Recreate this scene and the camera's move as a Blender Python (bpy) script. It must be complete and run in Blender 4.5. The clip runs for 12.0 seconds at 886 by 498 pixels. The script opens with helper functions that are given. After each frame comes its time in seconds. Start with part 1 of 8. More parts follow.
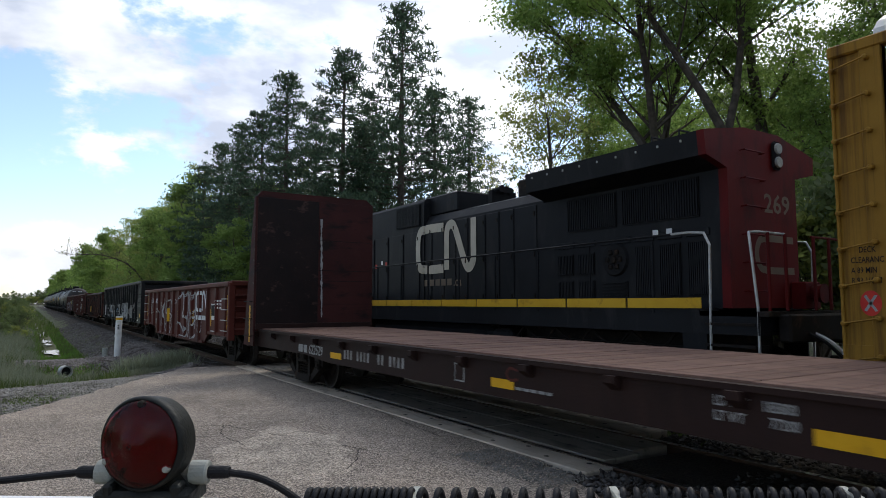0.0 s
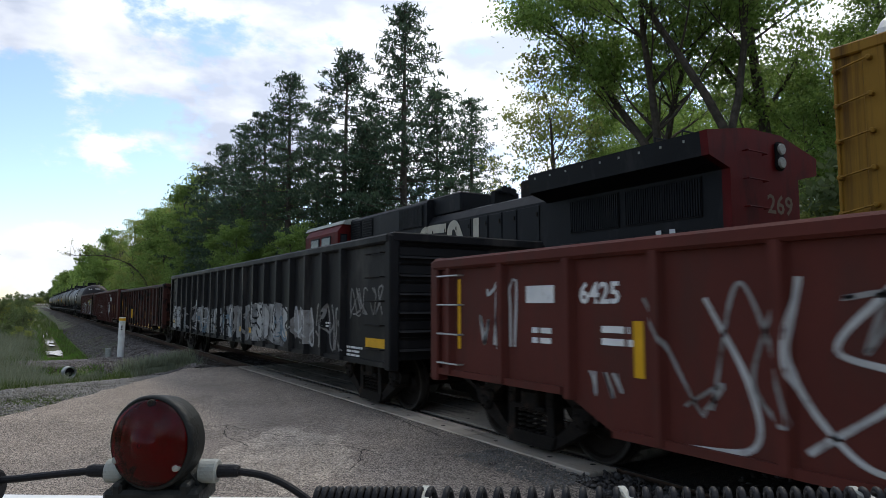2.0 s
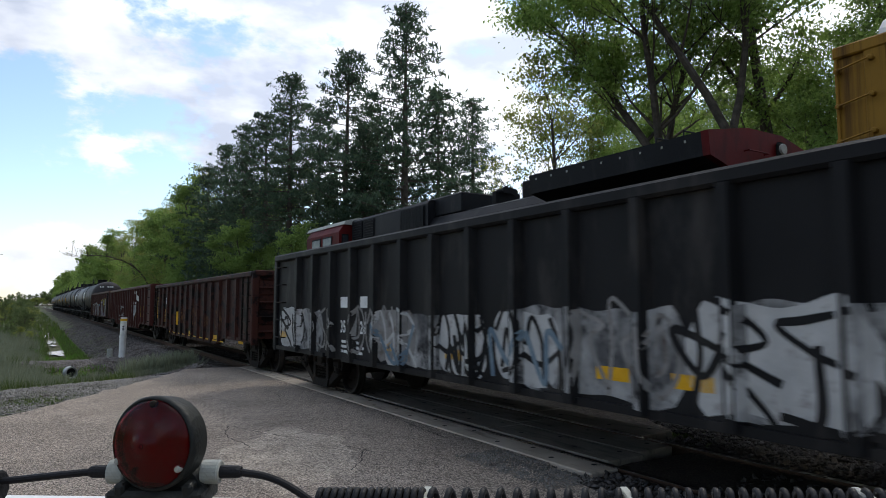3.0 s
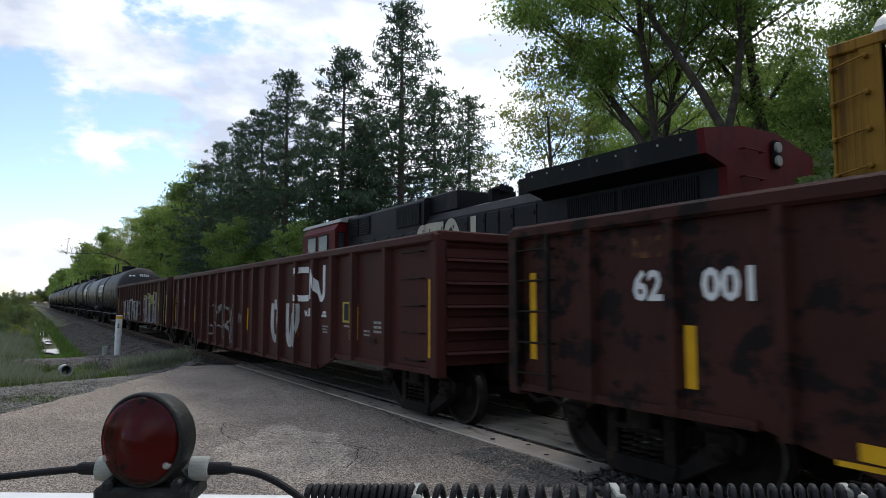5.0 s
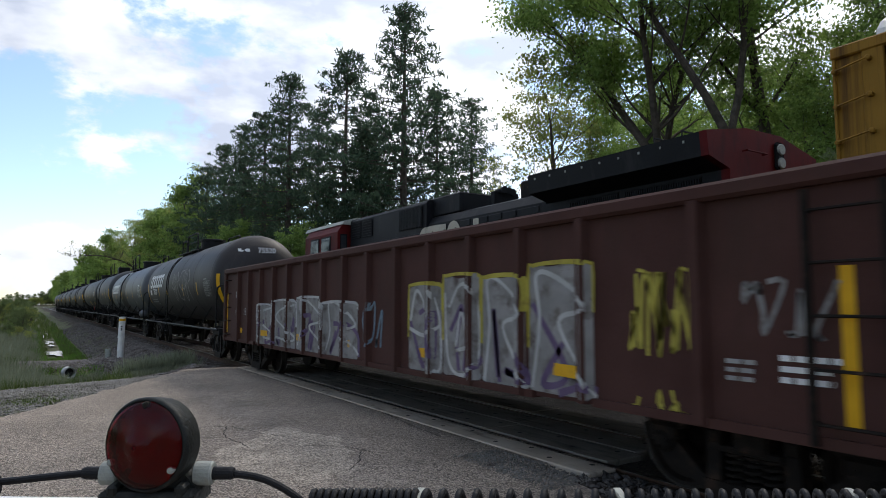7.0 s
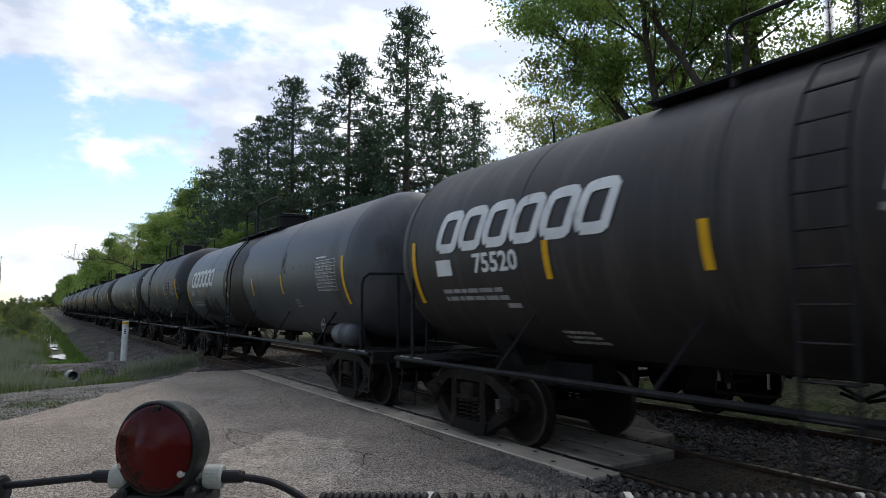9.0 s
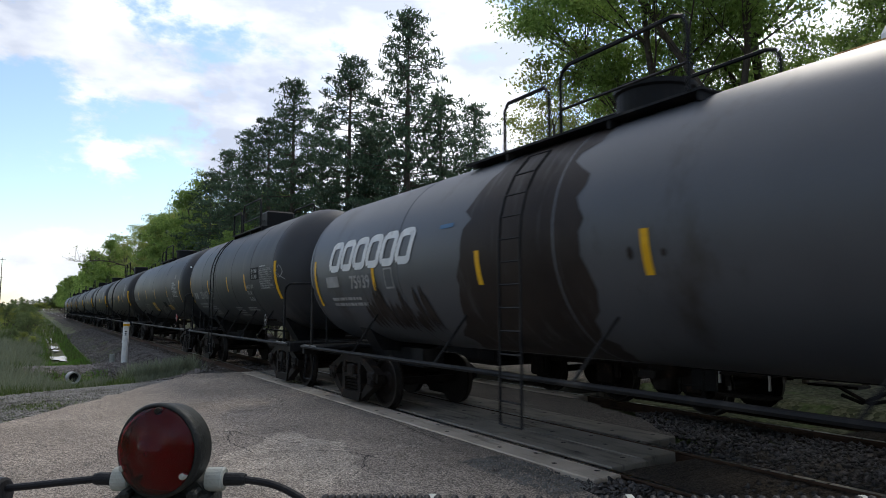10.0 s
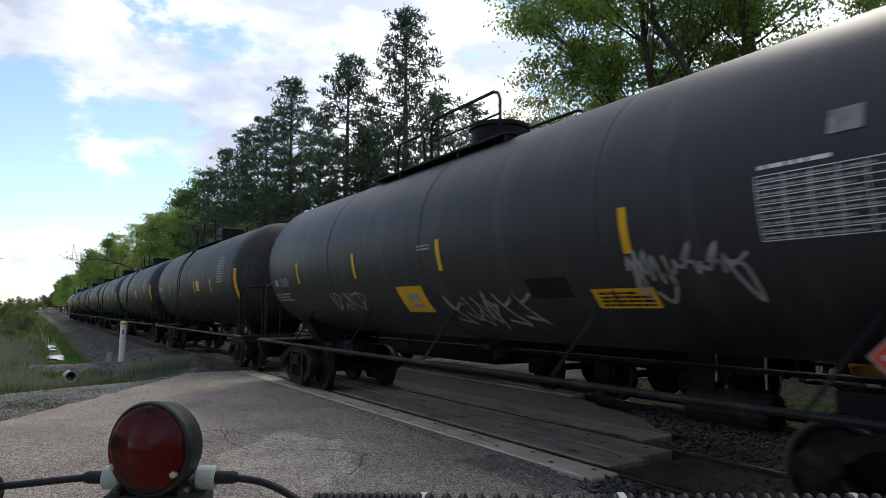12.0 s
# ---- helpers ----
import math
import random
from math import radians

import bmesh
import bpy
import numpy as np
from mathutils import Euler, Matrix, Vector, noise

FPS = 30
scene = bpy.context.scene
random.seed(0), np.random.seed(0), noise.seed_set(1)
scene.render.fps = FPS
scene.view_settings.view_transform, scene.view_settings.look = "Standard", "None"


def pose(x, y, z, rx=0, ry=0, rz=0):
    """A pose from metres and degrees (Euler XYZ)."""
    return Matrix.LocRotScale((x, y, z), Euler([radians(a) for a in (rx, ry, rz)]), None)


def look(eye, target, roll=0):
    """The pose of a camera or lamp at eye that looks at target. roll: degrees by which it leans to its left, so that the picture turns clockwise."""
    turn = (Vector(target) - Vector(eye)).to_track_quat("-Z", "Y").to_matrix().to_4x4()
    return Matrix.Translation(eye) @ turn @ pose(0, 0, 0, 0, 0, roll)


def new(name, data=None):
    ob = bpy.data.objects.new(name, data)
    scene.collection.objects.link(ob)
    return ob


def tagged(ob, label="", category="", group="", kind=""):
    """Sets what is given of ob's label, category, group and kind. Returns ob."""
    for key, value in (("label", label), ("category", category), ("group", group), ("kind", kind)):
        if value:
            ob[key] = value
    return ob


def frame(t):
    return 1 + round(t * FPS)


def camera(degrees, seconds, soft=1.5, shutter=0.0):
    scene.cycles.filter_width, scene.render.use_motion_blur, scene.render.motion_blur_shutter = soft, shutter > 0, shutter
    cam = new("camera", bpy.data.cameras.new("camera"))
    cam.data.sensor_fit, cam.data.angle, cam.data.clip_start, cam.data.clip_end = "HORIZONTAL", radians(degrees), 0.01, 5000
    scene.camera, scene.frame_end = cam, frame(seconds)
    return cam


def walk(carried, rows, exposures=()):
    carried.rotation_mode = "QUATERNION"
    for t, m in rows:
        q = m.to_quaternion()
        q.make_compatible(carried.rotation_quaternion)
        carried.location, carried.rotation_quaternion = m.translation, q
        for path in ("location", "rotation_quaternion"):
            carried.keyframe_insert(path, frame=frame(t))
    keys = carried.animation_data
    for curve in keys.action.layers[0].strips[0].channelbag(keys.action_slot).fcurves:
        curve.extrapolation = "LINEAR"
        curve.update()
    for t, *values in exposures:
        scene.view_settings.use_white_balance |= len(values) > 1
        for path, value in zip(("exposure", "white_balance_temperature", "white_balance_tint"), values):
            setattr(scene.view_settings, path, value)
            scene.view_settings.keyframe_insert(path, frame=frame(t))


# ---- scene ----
cam = camera(68.6, 12.0, soft=0.25, shutter=0.13)
walk(cam, [
    (0, pose(-0.0000, 0.0000, 1.7800, 94.772, 0, -32.423)),
    (0.5, pose(-0.0018, 0.0011, 1.7793, 94.846, 0, -32.314)),
    (1, pose(-0.0065, 0.0041, 1.7797, 94.821, 0, -32.297)),
    (1.5, pose(-0.0068, 0.0043, 1.7790, 94.821, 0, -32.262)),
    (2, pose(-0.0065, 0.0041, 1.7779, 94.846, 0, -32.207)),
    (2.5, pose(-0.0073, 0.0047, 1.7786, 94.871, 0, -32.135)),
    (3, pose(-0.0073, 0.0047, 1.7786, 94.871, 0, -32.100)),
    (5, pose(-0.0003, 0.0002, 1.7772, 94.673, 0, -32.427)),
    (5.5, pose(-0.0000, 0.0000, 1.7772, 94.722, 0, -32.425)),
    (6, pose(-0.0021, 0.0013, 1.7786, 94.722, 0, -32.354)),
    (6.5, pose(-0.0015, 0.0009, 1.7793, 94.747, 0, -32.282)),
    (7, pose(-0.0018, 0.0011, 1.7800, 94.871, 0, -32.206)),
    (9, pose(-0.0085, 0.0054, 1.7800, 95.167, 0, -31.963)),
    (9.5, pose(-0.0085, 0.0054, 1.7814, 95.266, 0, -31.905)),
    (10, pose(-0.0097, 0.0062, 1.7807, 95.316, 0, -31.903)),
    (10.5, pose(-0.0073, 0.0047, 1.7807, 95.316, 0, -32.028)),
    (11, pose(-0.0079, 0.0050, 1.7783, 95.242, 0, -32.067)),
    (11.5, pose(-0.0041, 0.0026, 1.7793, 95.192, 0, -32.105)),
    (12, pose(-0.0032, 0.0021, 1.7800, 95.217, 0, -32.086)),
])

# ---- world, sun ----
SUN_ELEV, SUN_AZ = radians(48), radians(62)      # height; bearing from +Y towards +X
scene.view_settings.exposure = 0.5


def build_world():
    w = bpy.data.worlds.new("sky")
    scene.world = w
    w.use_nodes = True
    nt = w.node_tree
    nt.nodes.clear()
    N, L = nt.nodes.new, nt.links.new
    out = N("ShaderNodeOutputWorld")
    sky = N("ShaderNodeTexSky")
    sky.sky_type, sky.sun_disc = 'NISHITA', False
    sky.sun_elevation, sky.sun_rotation = SUN_ELEV, SUN_AZ
    sky.air_density, sky.dust_density, sky.ozone_density = 1.0, 0.6, 1.5
    blue = N("ShaderNodeBackground")
    blue.inputs["Strength"].default_value = 0.15
    L(sky.outputs["Color"], blue.inputs["Color"])
    tc = N("ShaderNodeTexCoord")
    mp = N("ShaderNodeMapping")
    mp.inputs["Scale"].default_value = (1.0, 1.0, 1.9)
    mp.inputs["Location"].default_value = (0.37, 0.10, 0.22)
    L(tc.outputs["Generated"], mp.inputs["Vector"])
    big = N("ShaderNodeTexNoise")
    big.inputs["Scale"].default_value, big.inputs["Detail"].default_value = 2.6, 10
    big.inputs["Roughness"].default_value = 0.6
    L(mp.outputs["Vector"], big.inputs["Vector"])
    cover = N("ShaderNodeMapRange")
    cover.interpolation_type = 'SMOOTHSTEP'
    cover.inputs["From Min"].default_value, cover.inputs["From Max"].default_value = 0.455, 0.525
    L(big.outputs["Fac"], cover.inputs["Value"])
    mp2 = N("ShaderNodeMapping")
    mp2.inputs["Scale"].default_value = (1.0, 1.0, 2.2)
    mp2.inputs["Location"].default_value = (3.1, 0.2, 1.0)
    L(tc.outputs["Generated"], mp2.inputs["Vector"])
    grey = N("ShaderNodeTexNoise")
    grey.inputs["Scale"].default_value, grey.inputs["Detail"].default_value = 3.4, 8
    grey.inputs["Roughness"].default_value = 0.5
    L(mp2.outputs["Vector"], grey.inputs["Vector"])
    ramp = N("ShaderNodeValToRGB")
    ramp.color_ramp.elements[0].position, ramp.color_ramp.elements[0].color = 0.45, (0.92, 0.95, 1.0, 1)
    ramp.color_ramp.elements[1].position, ramp.color_ramp.elements[1].color = 0.60, (0.46, 0.51, 0.63, 1)
    L(grey.outputs["Fac"], ramp.inputs["Fac"])
    cloud = N("ShaderNodeBackground")
    # clouds are brightest round the hidden sun and duller on the far side of the sky
    dot = N("ShaderNodeVectorMath")
    dot.operation = 'DOT_PRODUCT'
    dot.inputs[1].default_value = (math.sin(SUN_AZ) * math.cos(SUN_ELEV), math.cos(SUN_AZ) * math.cos(SUN_ELEV), math.sin(SUN_ELEV))
    L(tc.outputs["Generated"], dot.inputs[0])
    toward = N("ShaderNodeMapRange")
    toward.inputs["From Min"].default_value, toward.inputs["From Max"].default_value = -0.2, 0.85
    toward.inputs["To Min"].default_value, toward.inputs["To Max"].default_value = 0.29, 1.24
    L(dot.outputs["Value"], toward.inputs["Value"])
    L(toward.outputs["Result"], cloud.inputs["Strength"])
    L(ramp.outputs["Color"], cloud.inputs["Color"])
    mix = N("ShaderNodeMixShader")
    L(cover.outputs["Result"], mix.inputs["Fac"])
    L(blue.outputs["Background"], mix.inputs[1])
    L(cloud.outputs["Background"], mix.inputs[2])
    L(mix.outputs["Shader"], out.inputs["Surface"])


build_world()
sun = new("sun", bpy.data.lights.new("sun", 'SUN'))
sun.data.energy, sun.data.angle, sun.data.color = 1.15, radians(14), (1.0, 0.93, 0.81)
sun.matrix_world = look((math.sin(SUN_AZ) * 50, math.cos(SUN_AZ) * 50, math.tan(SUN_ELEV) * 50), (0, 0, 0))


# ---- materials ----
def surf(name, c1, c2, scale=3.0, rough=0.6, metal=0.0, bump=0.15, fine=60.0, dirt=None, dirt_at=(0.5, 0.68),
         dirt_scale=(1.2, 1.2, 0.35), spec=0.13, island=0.0, fine_mix=0.35, rough_var=0.12):
    """Two colours by broad noise, fine grain over them, stains of a third colour, and relief."""
    m = bpy.data.materials.new(name)
    m.use_nodes = True
    nt = m.node_tree
    N, L = nt.nodes.new, nt.links.new
    b = nt.nodes["Principled BSDF"]
    b.inputs["Metallic"].default_value = metal
    b.inputs["Specular IOR Level"].default_value = spec
    tc = N("ShaderNodeTexCoord")
    n1 = N("ShaderNodeTexNoise")
    n1.inputs["Scale"].default_value, n1.inputs["Detail"].default_value = scale, 6
    n2 = N("ShaderNodeTexNoise")
    n2.inputs["Scale"].default_value, n2.inputs["Detail"].default_value = fine, 4
    L(tc.outputs["Object"], n1.inputs["Vector"])
    L(tc.outputs["Object"], n2.inputs["Vector"])
    mr = N("ShaderNodeMapRange")
    mr.inputs["From Min"].default_value, mr.inputs["From Max"].default_value = 0.35, 0.65
    L(n1.outputs["Fac"], mr.inputs["Value"])
    fac = N("ShaderNodeMix")
    fac.inputs[0].default_value = fine_mix
    L(mr.outputs["Result"], fac.inputs[2])
    L(n2.outputs["Fac"], fac.inputs[3])
    mixc = N("ShaderNodeMix")
    mixc.data_type = 'RGBA'
    mixc.inputs[6].default_value, mixc.inputs[7].default_value = (*c1, 1), (*c2, 1)
    L(fac.outputs[0], mixc.inputs[0])
    col = mixc.outputs[2]
    if dirt:
        mp = N("ShaderNodeMapping")
        mp.inputs["Scale"].default_value = dirt_scale
        L(tc.outputs["Object"], mp.inputs["Vector"])
        n3 = N("ShaderNodeTexNoise")
        n3.inputs["Scale"].default_value, n3.inputs["Detail"].default_value = 2.3, 9
        n3.inputs["Roughness"].default_value = 0.65
        L(mp.outputs["Vector"], n3.inputs["Vector"])
        dr = N("ShaderNodeMapRange")
        dr.inputs["From Min"].default_value, dr.inputs["From Max"].default_value = dirt_at
        L(n3.outputs["Fac"], dr.inputs["Value"])
        md = N("ShaderNodeMix")
        md.data_type = 'RGBA'
        md.inputs[7].default_value = (*dirt, 1)
        L(col, md.inputs[6])
        L(dr.outputs["Result"], md.inputs[0])
        col = md.outputs[2]
    if island:
        geo = N("ShaderNodeNewGeometry")
        ob = N("ShaderNodeObjectInfo")
        add = N("ShaderNodeMath")
        add.operation = 'ADD'
        L(geo.outputs["Random Per Island"], add.inputs[0])
        L(ob.outputs["Random"], add.inputs[1])
        hv = N("ShaderNodeHueSaturation")
        vr = N("ShaderNodeMapRange")
        vr.inputs["From Max"].default_value = 2.0
        vr.inputs["To Min"].default_value, vr.inputs["To Max"].default_value = 1 - island, 1 + island
        L(add.outputs[0], vr.inputs["Value"])
        L(vr.outputs["Result"], hv.inputs["Value"])
        L(col, hv.inputs["Color"])
        col = hv.outputs["Color"]
    L(col, b.inputs["Base Color"])
    rr = N("ShaderNodeMapRange")
    rr.inputs["To Min"].default_value, rr.inputs["To Max"].default_value = max(0.02, rough - rough_var), min(1, rough + rough_var)
    L(n1.outputs["Fac"], rr.inputs["Value"])
    L(rr.outputs["Result"], b.inputs["Roughness"])
    if bump:
        bp = N("ShaderNodeBump")
        bp.inputs["Strength"].default_value, bp.inputs["Distance"].default_value = bump, 0.01
        L(n2.outputs["Fac"], bp.inputs["Height"])
        L(bp.outputs["Normal"], b.inputs["Normal"])
    return m


def leafy(name, c1, c2, trans=0.45, spread=0.5):
    """Leaves: a diffuse face with light coming through, each leaf a little different."""
    m = bpy.data.materials.new(name)
    m.use_nodes = True
    nt = m.node_tree
    nt.nodes.clear()
    N, L = nt.nodes.new, nt.links.new
    out = N("ShaderNodeOutputMaterial")
    geo, ob = N("ShaderNodeNewGeometry"), N("ShaderNodeObjectInfo")
    mix = N("ShaderNodeMix")
    mix.data_type = 'RGBA'
    mix.inputs[6].default_value, mix.inputs[7].default_value = (*c1, 1), (*c2, 1)
    L(geo.outputs["Random Per Island"], mix.inputs[0])
    hv = N("ShaderNodeHueSaturation")
    vr = N("ShaderNodeMapRange")
    vr.inputs["To Min"].default_value, vr.inputs["To Max"].default_value = 1 - spread * 0.5, 1 + spread * 0.6
    L(ob.outputs["Random"], vr.inputs["Value"])
    L(vr.outputs["Result"], hv.inputs["Value"])
    L(mix.outputs[2], hv.inputs["Color"])
    d = N("ShaderNodeBsdfPrincipled")
    d.inputs["Roughness"].default_value = 0.55
    d.inputs["Specular IOR Level"].default_value = 0.3
    t = N("ShaderNodeBsdfTranslucent")
    L(hv.outputs["Color"], d.inputs["Base Color"])
    L(hv.outputs["Color"], t.inputs["Color"])
    ms = N("ShaderNodeMixShader")
    ms.inputs[0].default_value = trans
    L(d.outputs[0], ms.inputs[1])
    L(t.outputs[0], ms.inputs[2])
    L(ms.outputs[0], out.inputs["Surface"])
    return m


def stony(name, stones, broad, scale, rough=0.9, bump=0.8, patchy=0.6, stain=None):
    """Bound or loose small stone: every grain its own tone, broad patches of wear over them."""
    m = bpy.data.materials.new(name)
    m.use_nodes = True
    nt = m.node_tree
    N, L = nt.nodes.new, nt.links.new
    b = nt.nodes["Principled BSDF"]
    b.inputs["Specular IOR Level"].default_value = 0.25
    b.inputs["Roughness"].default_value = rough
    tc = N("ShaderNodeTexCoord")
    vo = N("ShaderNodeTexVoronoi")
    vo.inputs["Scale"].default_value = scale
    L(tc.outputs["Object"], vo.inputs["Vector"])
    bw = N("ShaderNodeSeparateColor")
    L(vo.outputs["Color"], bw.inputs["Color"])
    ramp = N("ShaderNodeValToRGB")
    els = ramp.color_ramp.elements
    els[0].position, els[0].color = 0.0, (*stones[0], 1)
    els[1].position, els[1].color = 1.0, (*stones[2], 1)
    mid = els.new(0.45)
    mid.color = (*stones[1], 1)
    L(bw.outputs["Red"], ramp.inputs["Fac"])
    n1 = N("ShaderNodeTexNoise")
    n1.inputs["Scale"].default_value, n1.inputs["Detail"].default_value, n1.inputs["Roughness"].default_value = patchy, 10, 0.7
    L(tc.outputs["Object"], n1.inputs["Vector"])
    mr = N("ShaderNodeMapRange")
    mr.inputs["From Min"].default_value, mr.inputs["From Max"].default_value = 0.35, 0.65
    mr.inputs["To Min"].default_value, mr.inputs["To Max"].default_value = broad
    L(n1.outputs["Fac"], mr.inputs["Value"])
    mul = N("ShaderNodeVectorMath")
    mul.operation = 'SCALE'
    L(ramp.outputs["Color"], mul.inputs[0])
    L(mr.outputs["Result"], mul.inputs["Scale"])
    col = mul.outputs["Vector"]
    if stain:
        n3 = N("ShaderNodeTexNoise")
        n3.inputs["Scale"].default_value, n3.inputs["Detail"].default_value, n3.inputs["Roughness"].default_value = 0.9, 10, 0.7
        L(tc.outputs["Object"], n3.inputs["Vector"])
        dr = N("ShaderNodeMapRange")
        dr.inputs["From Min"].default_value, dr.inputs["From Max"].default_value = 0.54, 0.66
        dr.inputs["To Max"].default_value = 0.75
        L(n3.outputs["Fac"], dr.inputs["Value"])
        md = N("ShaderNodeMix")
        md.data_type = 'RGBA'
        md.inputs[7].default_value = (*stain, 1)
        L(col, md.inputs[6])
        L(dr.outputs["Result"], md.inputs[0])
        col = md.outputs[2]
    L(col, b.inputs["Base Color"])
    bp = N("ShaderNodeBump")
    bp.inputs["Strength"].default_value, bp.inputs["Distance"].default_value = bump, 0.01
    L(vo.outputs["Distance"], bp.inputs["Height"])
    L(bp.outputs["Normal"], b.inputs["Normal"])
    return m


def glow(name, c, strength, rough=0.4):
    m = bpy.data.materials.new(name)
    m.use_nodes = True
    b = m.node_tree.nodes["Principled BSDF"]
    b.inputs["Base Color"].default_value = (*c, 1)
    b.inputs["Roughness"].default_value = rough
    b.inputs["Emission Color"].default_value = (*c, 1)
    b.inputs["Emission Strength"].default_value = strength
    return m


def clear(name, c, rough=0.05, ior=1.45):
    m = bpy.data.materials.new(name)
    m.use_nodes = True
    b = m.node_tree.nodes["Principled BSDF"]
    b.inputs["Base Color"].default_value = (*c, 1)
    b.inputs["Roughness"].default_value = rough
    b.inputs["Transmission Weight"].default_value = 1.0
    b.inputs["IOR"].default_value = ior
    return m


M = {}
M["asphalt"] = stony("worn_asphalt", ((0.049, 0.040, 0.032), (0.200, 0.167, 0.136), (0.52, 0.435, 0.355)), (0.78, 1.22), 80, 0.9, 1.0, 0.5)
M["patch"] = stony("worn_through_asphalt", ((0.085, 0.07, 0.055), (0.30, 0.25, 0.20), (0.68, 0.58, 0.47)), (0.75, 1.25), 75, 0.9, 1.0, 1.2)
# dark bed dirt, its tone lowered further to stand for the train's shade
M["trackbed"] = stony("dirty_shaded_track_bed", ((0.014, 0.011, 0.008), (0.04, 0.031, 0.023), (0.095, 0.078, 0.06)), (0.7, 1.3), 60, 0.95, 1.0, 0.5)
# asphalt at about half tone: the train's shade is painted into it
M["asphalt_dark"] = stony("shaded_asphalt", ((0.02, 0.017, 0.014), (0.085, 0.072, 0.058), (0.22, 0.19, 0.155)), (0.75, 1.25), 70, 0.9, 1.0, 0.7)
M["crack"] = surf("crack", (0.02, 0.018, 0.016), (0.05, 0.045, 0.04), 8, 0.95, 0, 0.3)
M["concrete"] = surf("crossing_concrete", (0.37, 0.315, 0.25), (0.56, 0.48, 0.385), 1.4, 0.85, 0, 0.4, 40, (0.13, 0.115, 0.10), (0.53, 0.75), (2.5, 0.5, 1))
# concrete of the inner panels: stains, plus train shade mixed into a darker colour
M["inner_panel"] = surf("stained_shaded_concrete", (0.19, 0.17, 0.14), (0.32, 0.285, 0.235), 1.4, 0.85, 0, 0.5, 40, (0.06, 0.052, 0.044), (0.5, 0.72), (2.5, 0.4, 1))
M["soil"] = stony("ground_soil", ((0.03, 0.035, 0.014), (0.075, 0.08, 0.034), (0.15, 0.145, 0.085)), (0.7, 1.25), 14, 0.95, 0.6, 0.3, (0.07, 0.11, 0.022))
M["gravel"] = surf("gravel", (0.13, 0.125, 0.115), (0.30, 0.285, 0.26), 9, 0.9, 0, 1.0, 30, (0.07, 0.062, 0.05), (0.5, 0.7), (0.6, 0.6, 0.6), fine_mix=0.6, island=0.5)
M["ballast"] = surf("ballast_stone", (0.10, 0.092, 0.088), (0.23, 0.21, 0.20), 5, 0.9, 0, 0.6, 40, (0.06, 0.045, 0.035), (0.5, 0.7), (1, 1, 1), island=0.55)
# second, darker ballast: the shade under the train is put into the stone colour
M["ballast_shaded"] = surf("shaded_ballast_stone", (0.045, 0.042, 0.040), (0.115, 0.105, 0.10), 5, 0.9, 0, 0.6, 40, (0.03, 0.022, 0.017), (0.5, 0.7), (1, 1, 1), island=0.6)
M["tie"] = surf("old_timber", (0.035, 0.028, 0.022), (0.085, 0.07, 0.056), 4, 0.9, 0, 0.6, 30)
M["rail"] = surf("rail_steel", (0.05, 0.03, 0.022), (0.10, 0.06, 0.04), 6, 0.75, 0.3, 0.3, 50)
M["railtop"] = surf("polished_rail_head", (0.32, 0.31, 0.30), (0.42, 0.41, 0.40), 10, 0.3, 1.0, 0.05, 90)
M["water"] = surf("still_water", (0.02, 0.025, 0.02), (0.03, 0.035, 0.03), 1, 0.06, 0, 0.02, 10, rough_var=0.03)
M["grass"] = leafy("grass_blades", (0.055, 0.085, 0.02), (0.12, 0.16, 0.045), 0.35)
M["ditch_grass"] = leafy("lush_grass", (0.07, 0.15, 0.018), (0.13, 0.24, 0.04), 0.4)
M["drygrass"] = leafy("pale_weeds", (0.17, 0.20, 0.125), (0.29, 0.315, 0.215), 0.4)
M["leaf"] = leafy("oak_leaves", (0.125, 0.20, 0.044), (0.24, 0.335, 0.090), 0.6, 0.5)
M["leaf_light"] = leafy("spring_leaves", (0.17, 0.21, 0.05), (0.28, 0.31, 0.09), 0.6, 0.4)
M["scrub"] = leafy("muted_scrub_leaves", (0.085, 0.125, 0.04), (0.16, 0.20, 0.085), 0.5, 0.5)
M["needle"] = leafy("pine_needles", (0.038, 0.074, 0.046), (0.086, 0.130, 0.072), 0.42, 0.4)
M["bark"] = surf("bark", (0.05, 0.042, 0.034), (0.12, 0.10, 0.085), 5, 0.95, 0, 1.0, 25)

M["black_paint"] = surf("black_car_paint", (0.0079, 0.0079, 0.0088), (0.0150, 0.0150, 0.0159), 1.2, 0.55, 0, 0.12, 30, (0.055, 0.05, 0.046), (0.52, 0.75), (0.8, 0.8, 0.25))
M["tank_black"] = surf("tank_black_paint", (0.0125, 0.0128, 0.0150), (0.0195, 0.0200, 0.0230), 0.8, 0.52, 0, 0.05, 40, (0.05, 0.046, 0.044), (0.5, 0.8), (0.5, 1.9, 0.16), rough_var=0.08, spec=0.42)
M["tank_brown"] = surf("tank_sooty_paint", (0.0133, 0.0107, 0.0107), (0.0215, 0.0173, 0.0168), 0.8, 0.56, 0, 0.06, 40, (0.06, 0.05, 0.046), (0.5, 0.8), (0.5, 1.9, 0.16), rough_var=0.08, spec=0.42)
M["tank_grey"] = surf("tank_grey_paint", (0.044, 0.047, 0.055), (0.062, 0.066, 0.076), 0.8, 0.48, 0, 0.06, 40, (0.022, 0.019, 0.018), (0.56, 0.7), (0.5, 0.55, 0.25), rough_var=0.08, spec=0.6)
M["tank_slate"] = surf("tank_slate_paint", (0.024, 0.025, 0.0285), (0.034, 0.035, 0.039), 0.8, 0.52, 0, 0.06, 40, (0.065, 0.06, 0.058), (0.5, 0.8), (0.5, 1.9, 0.16), rough_var=0.08, spec=0.42)
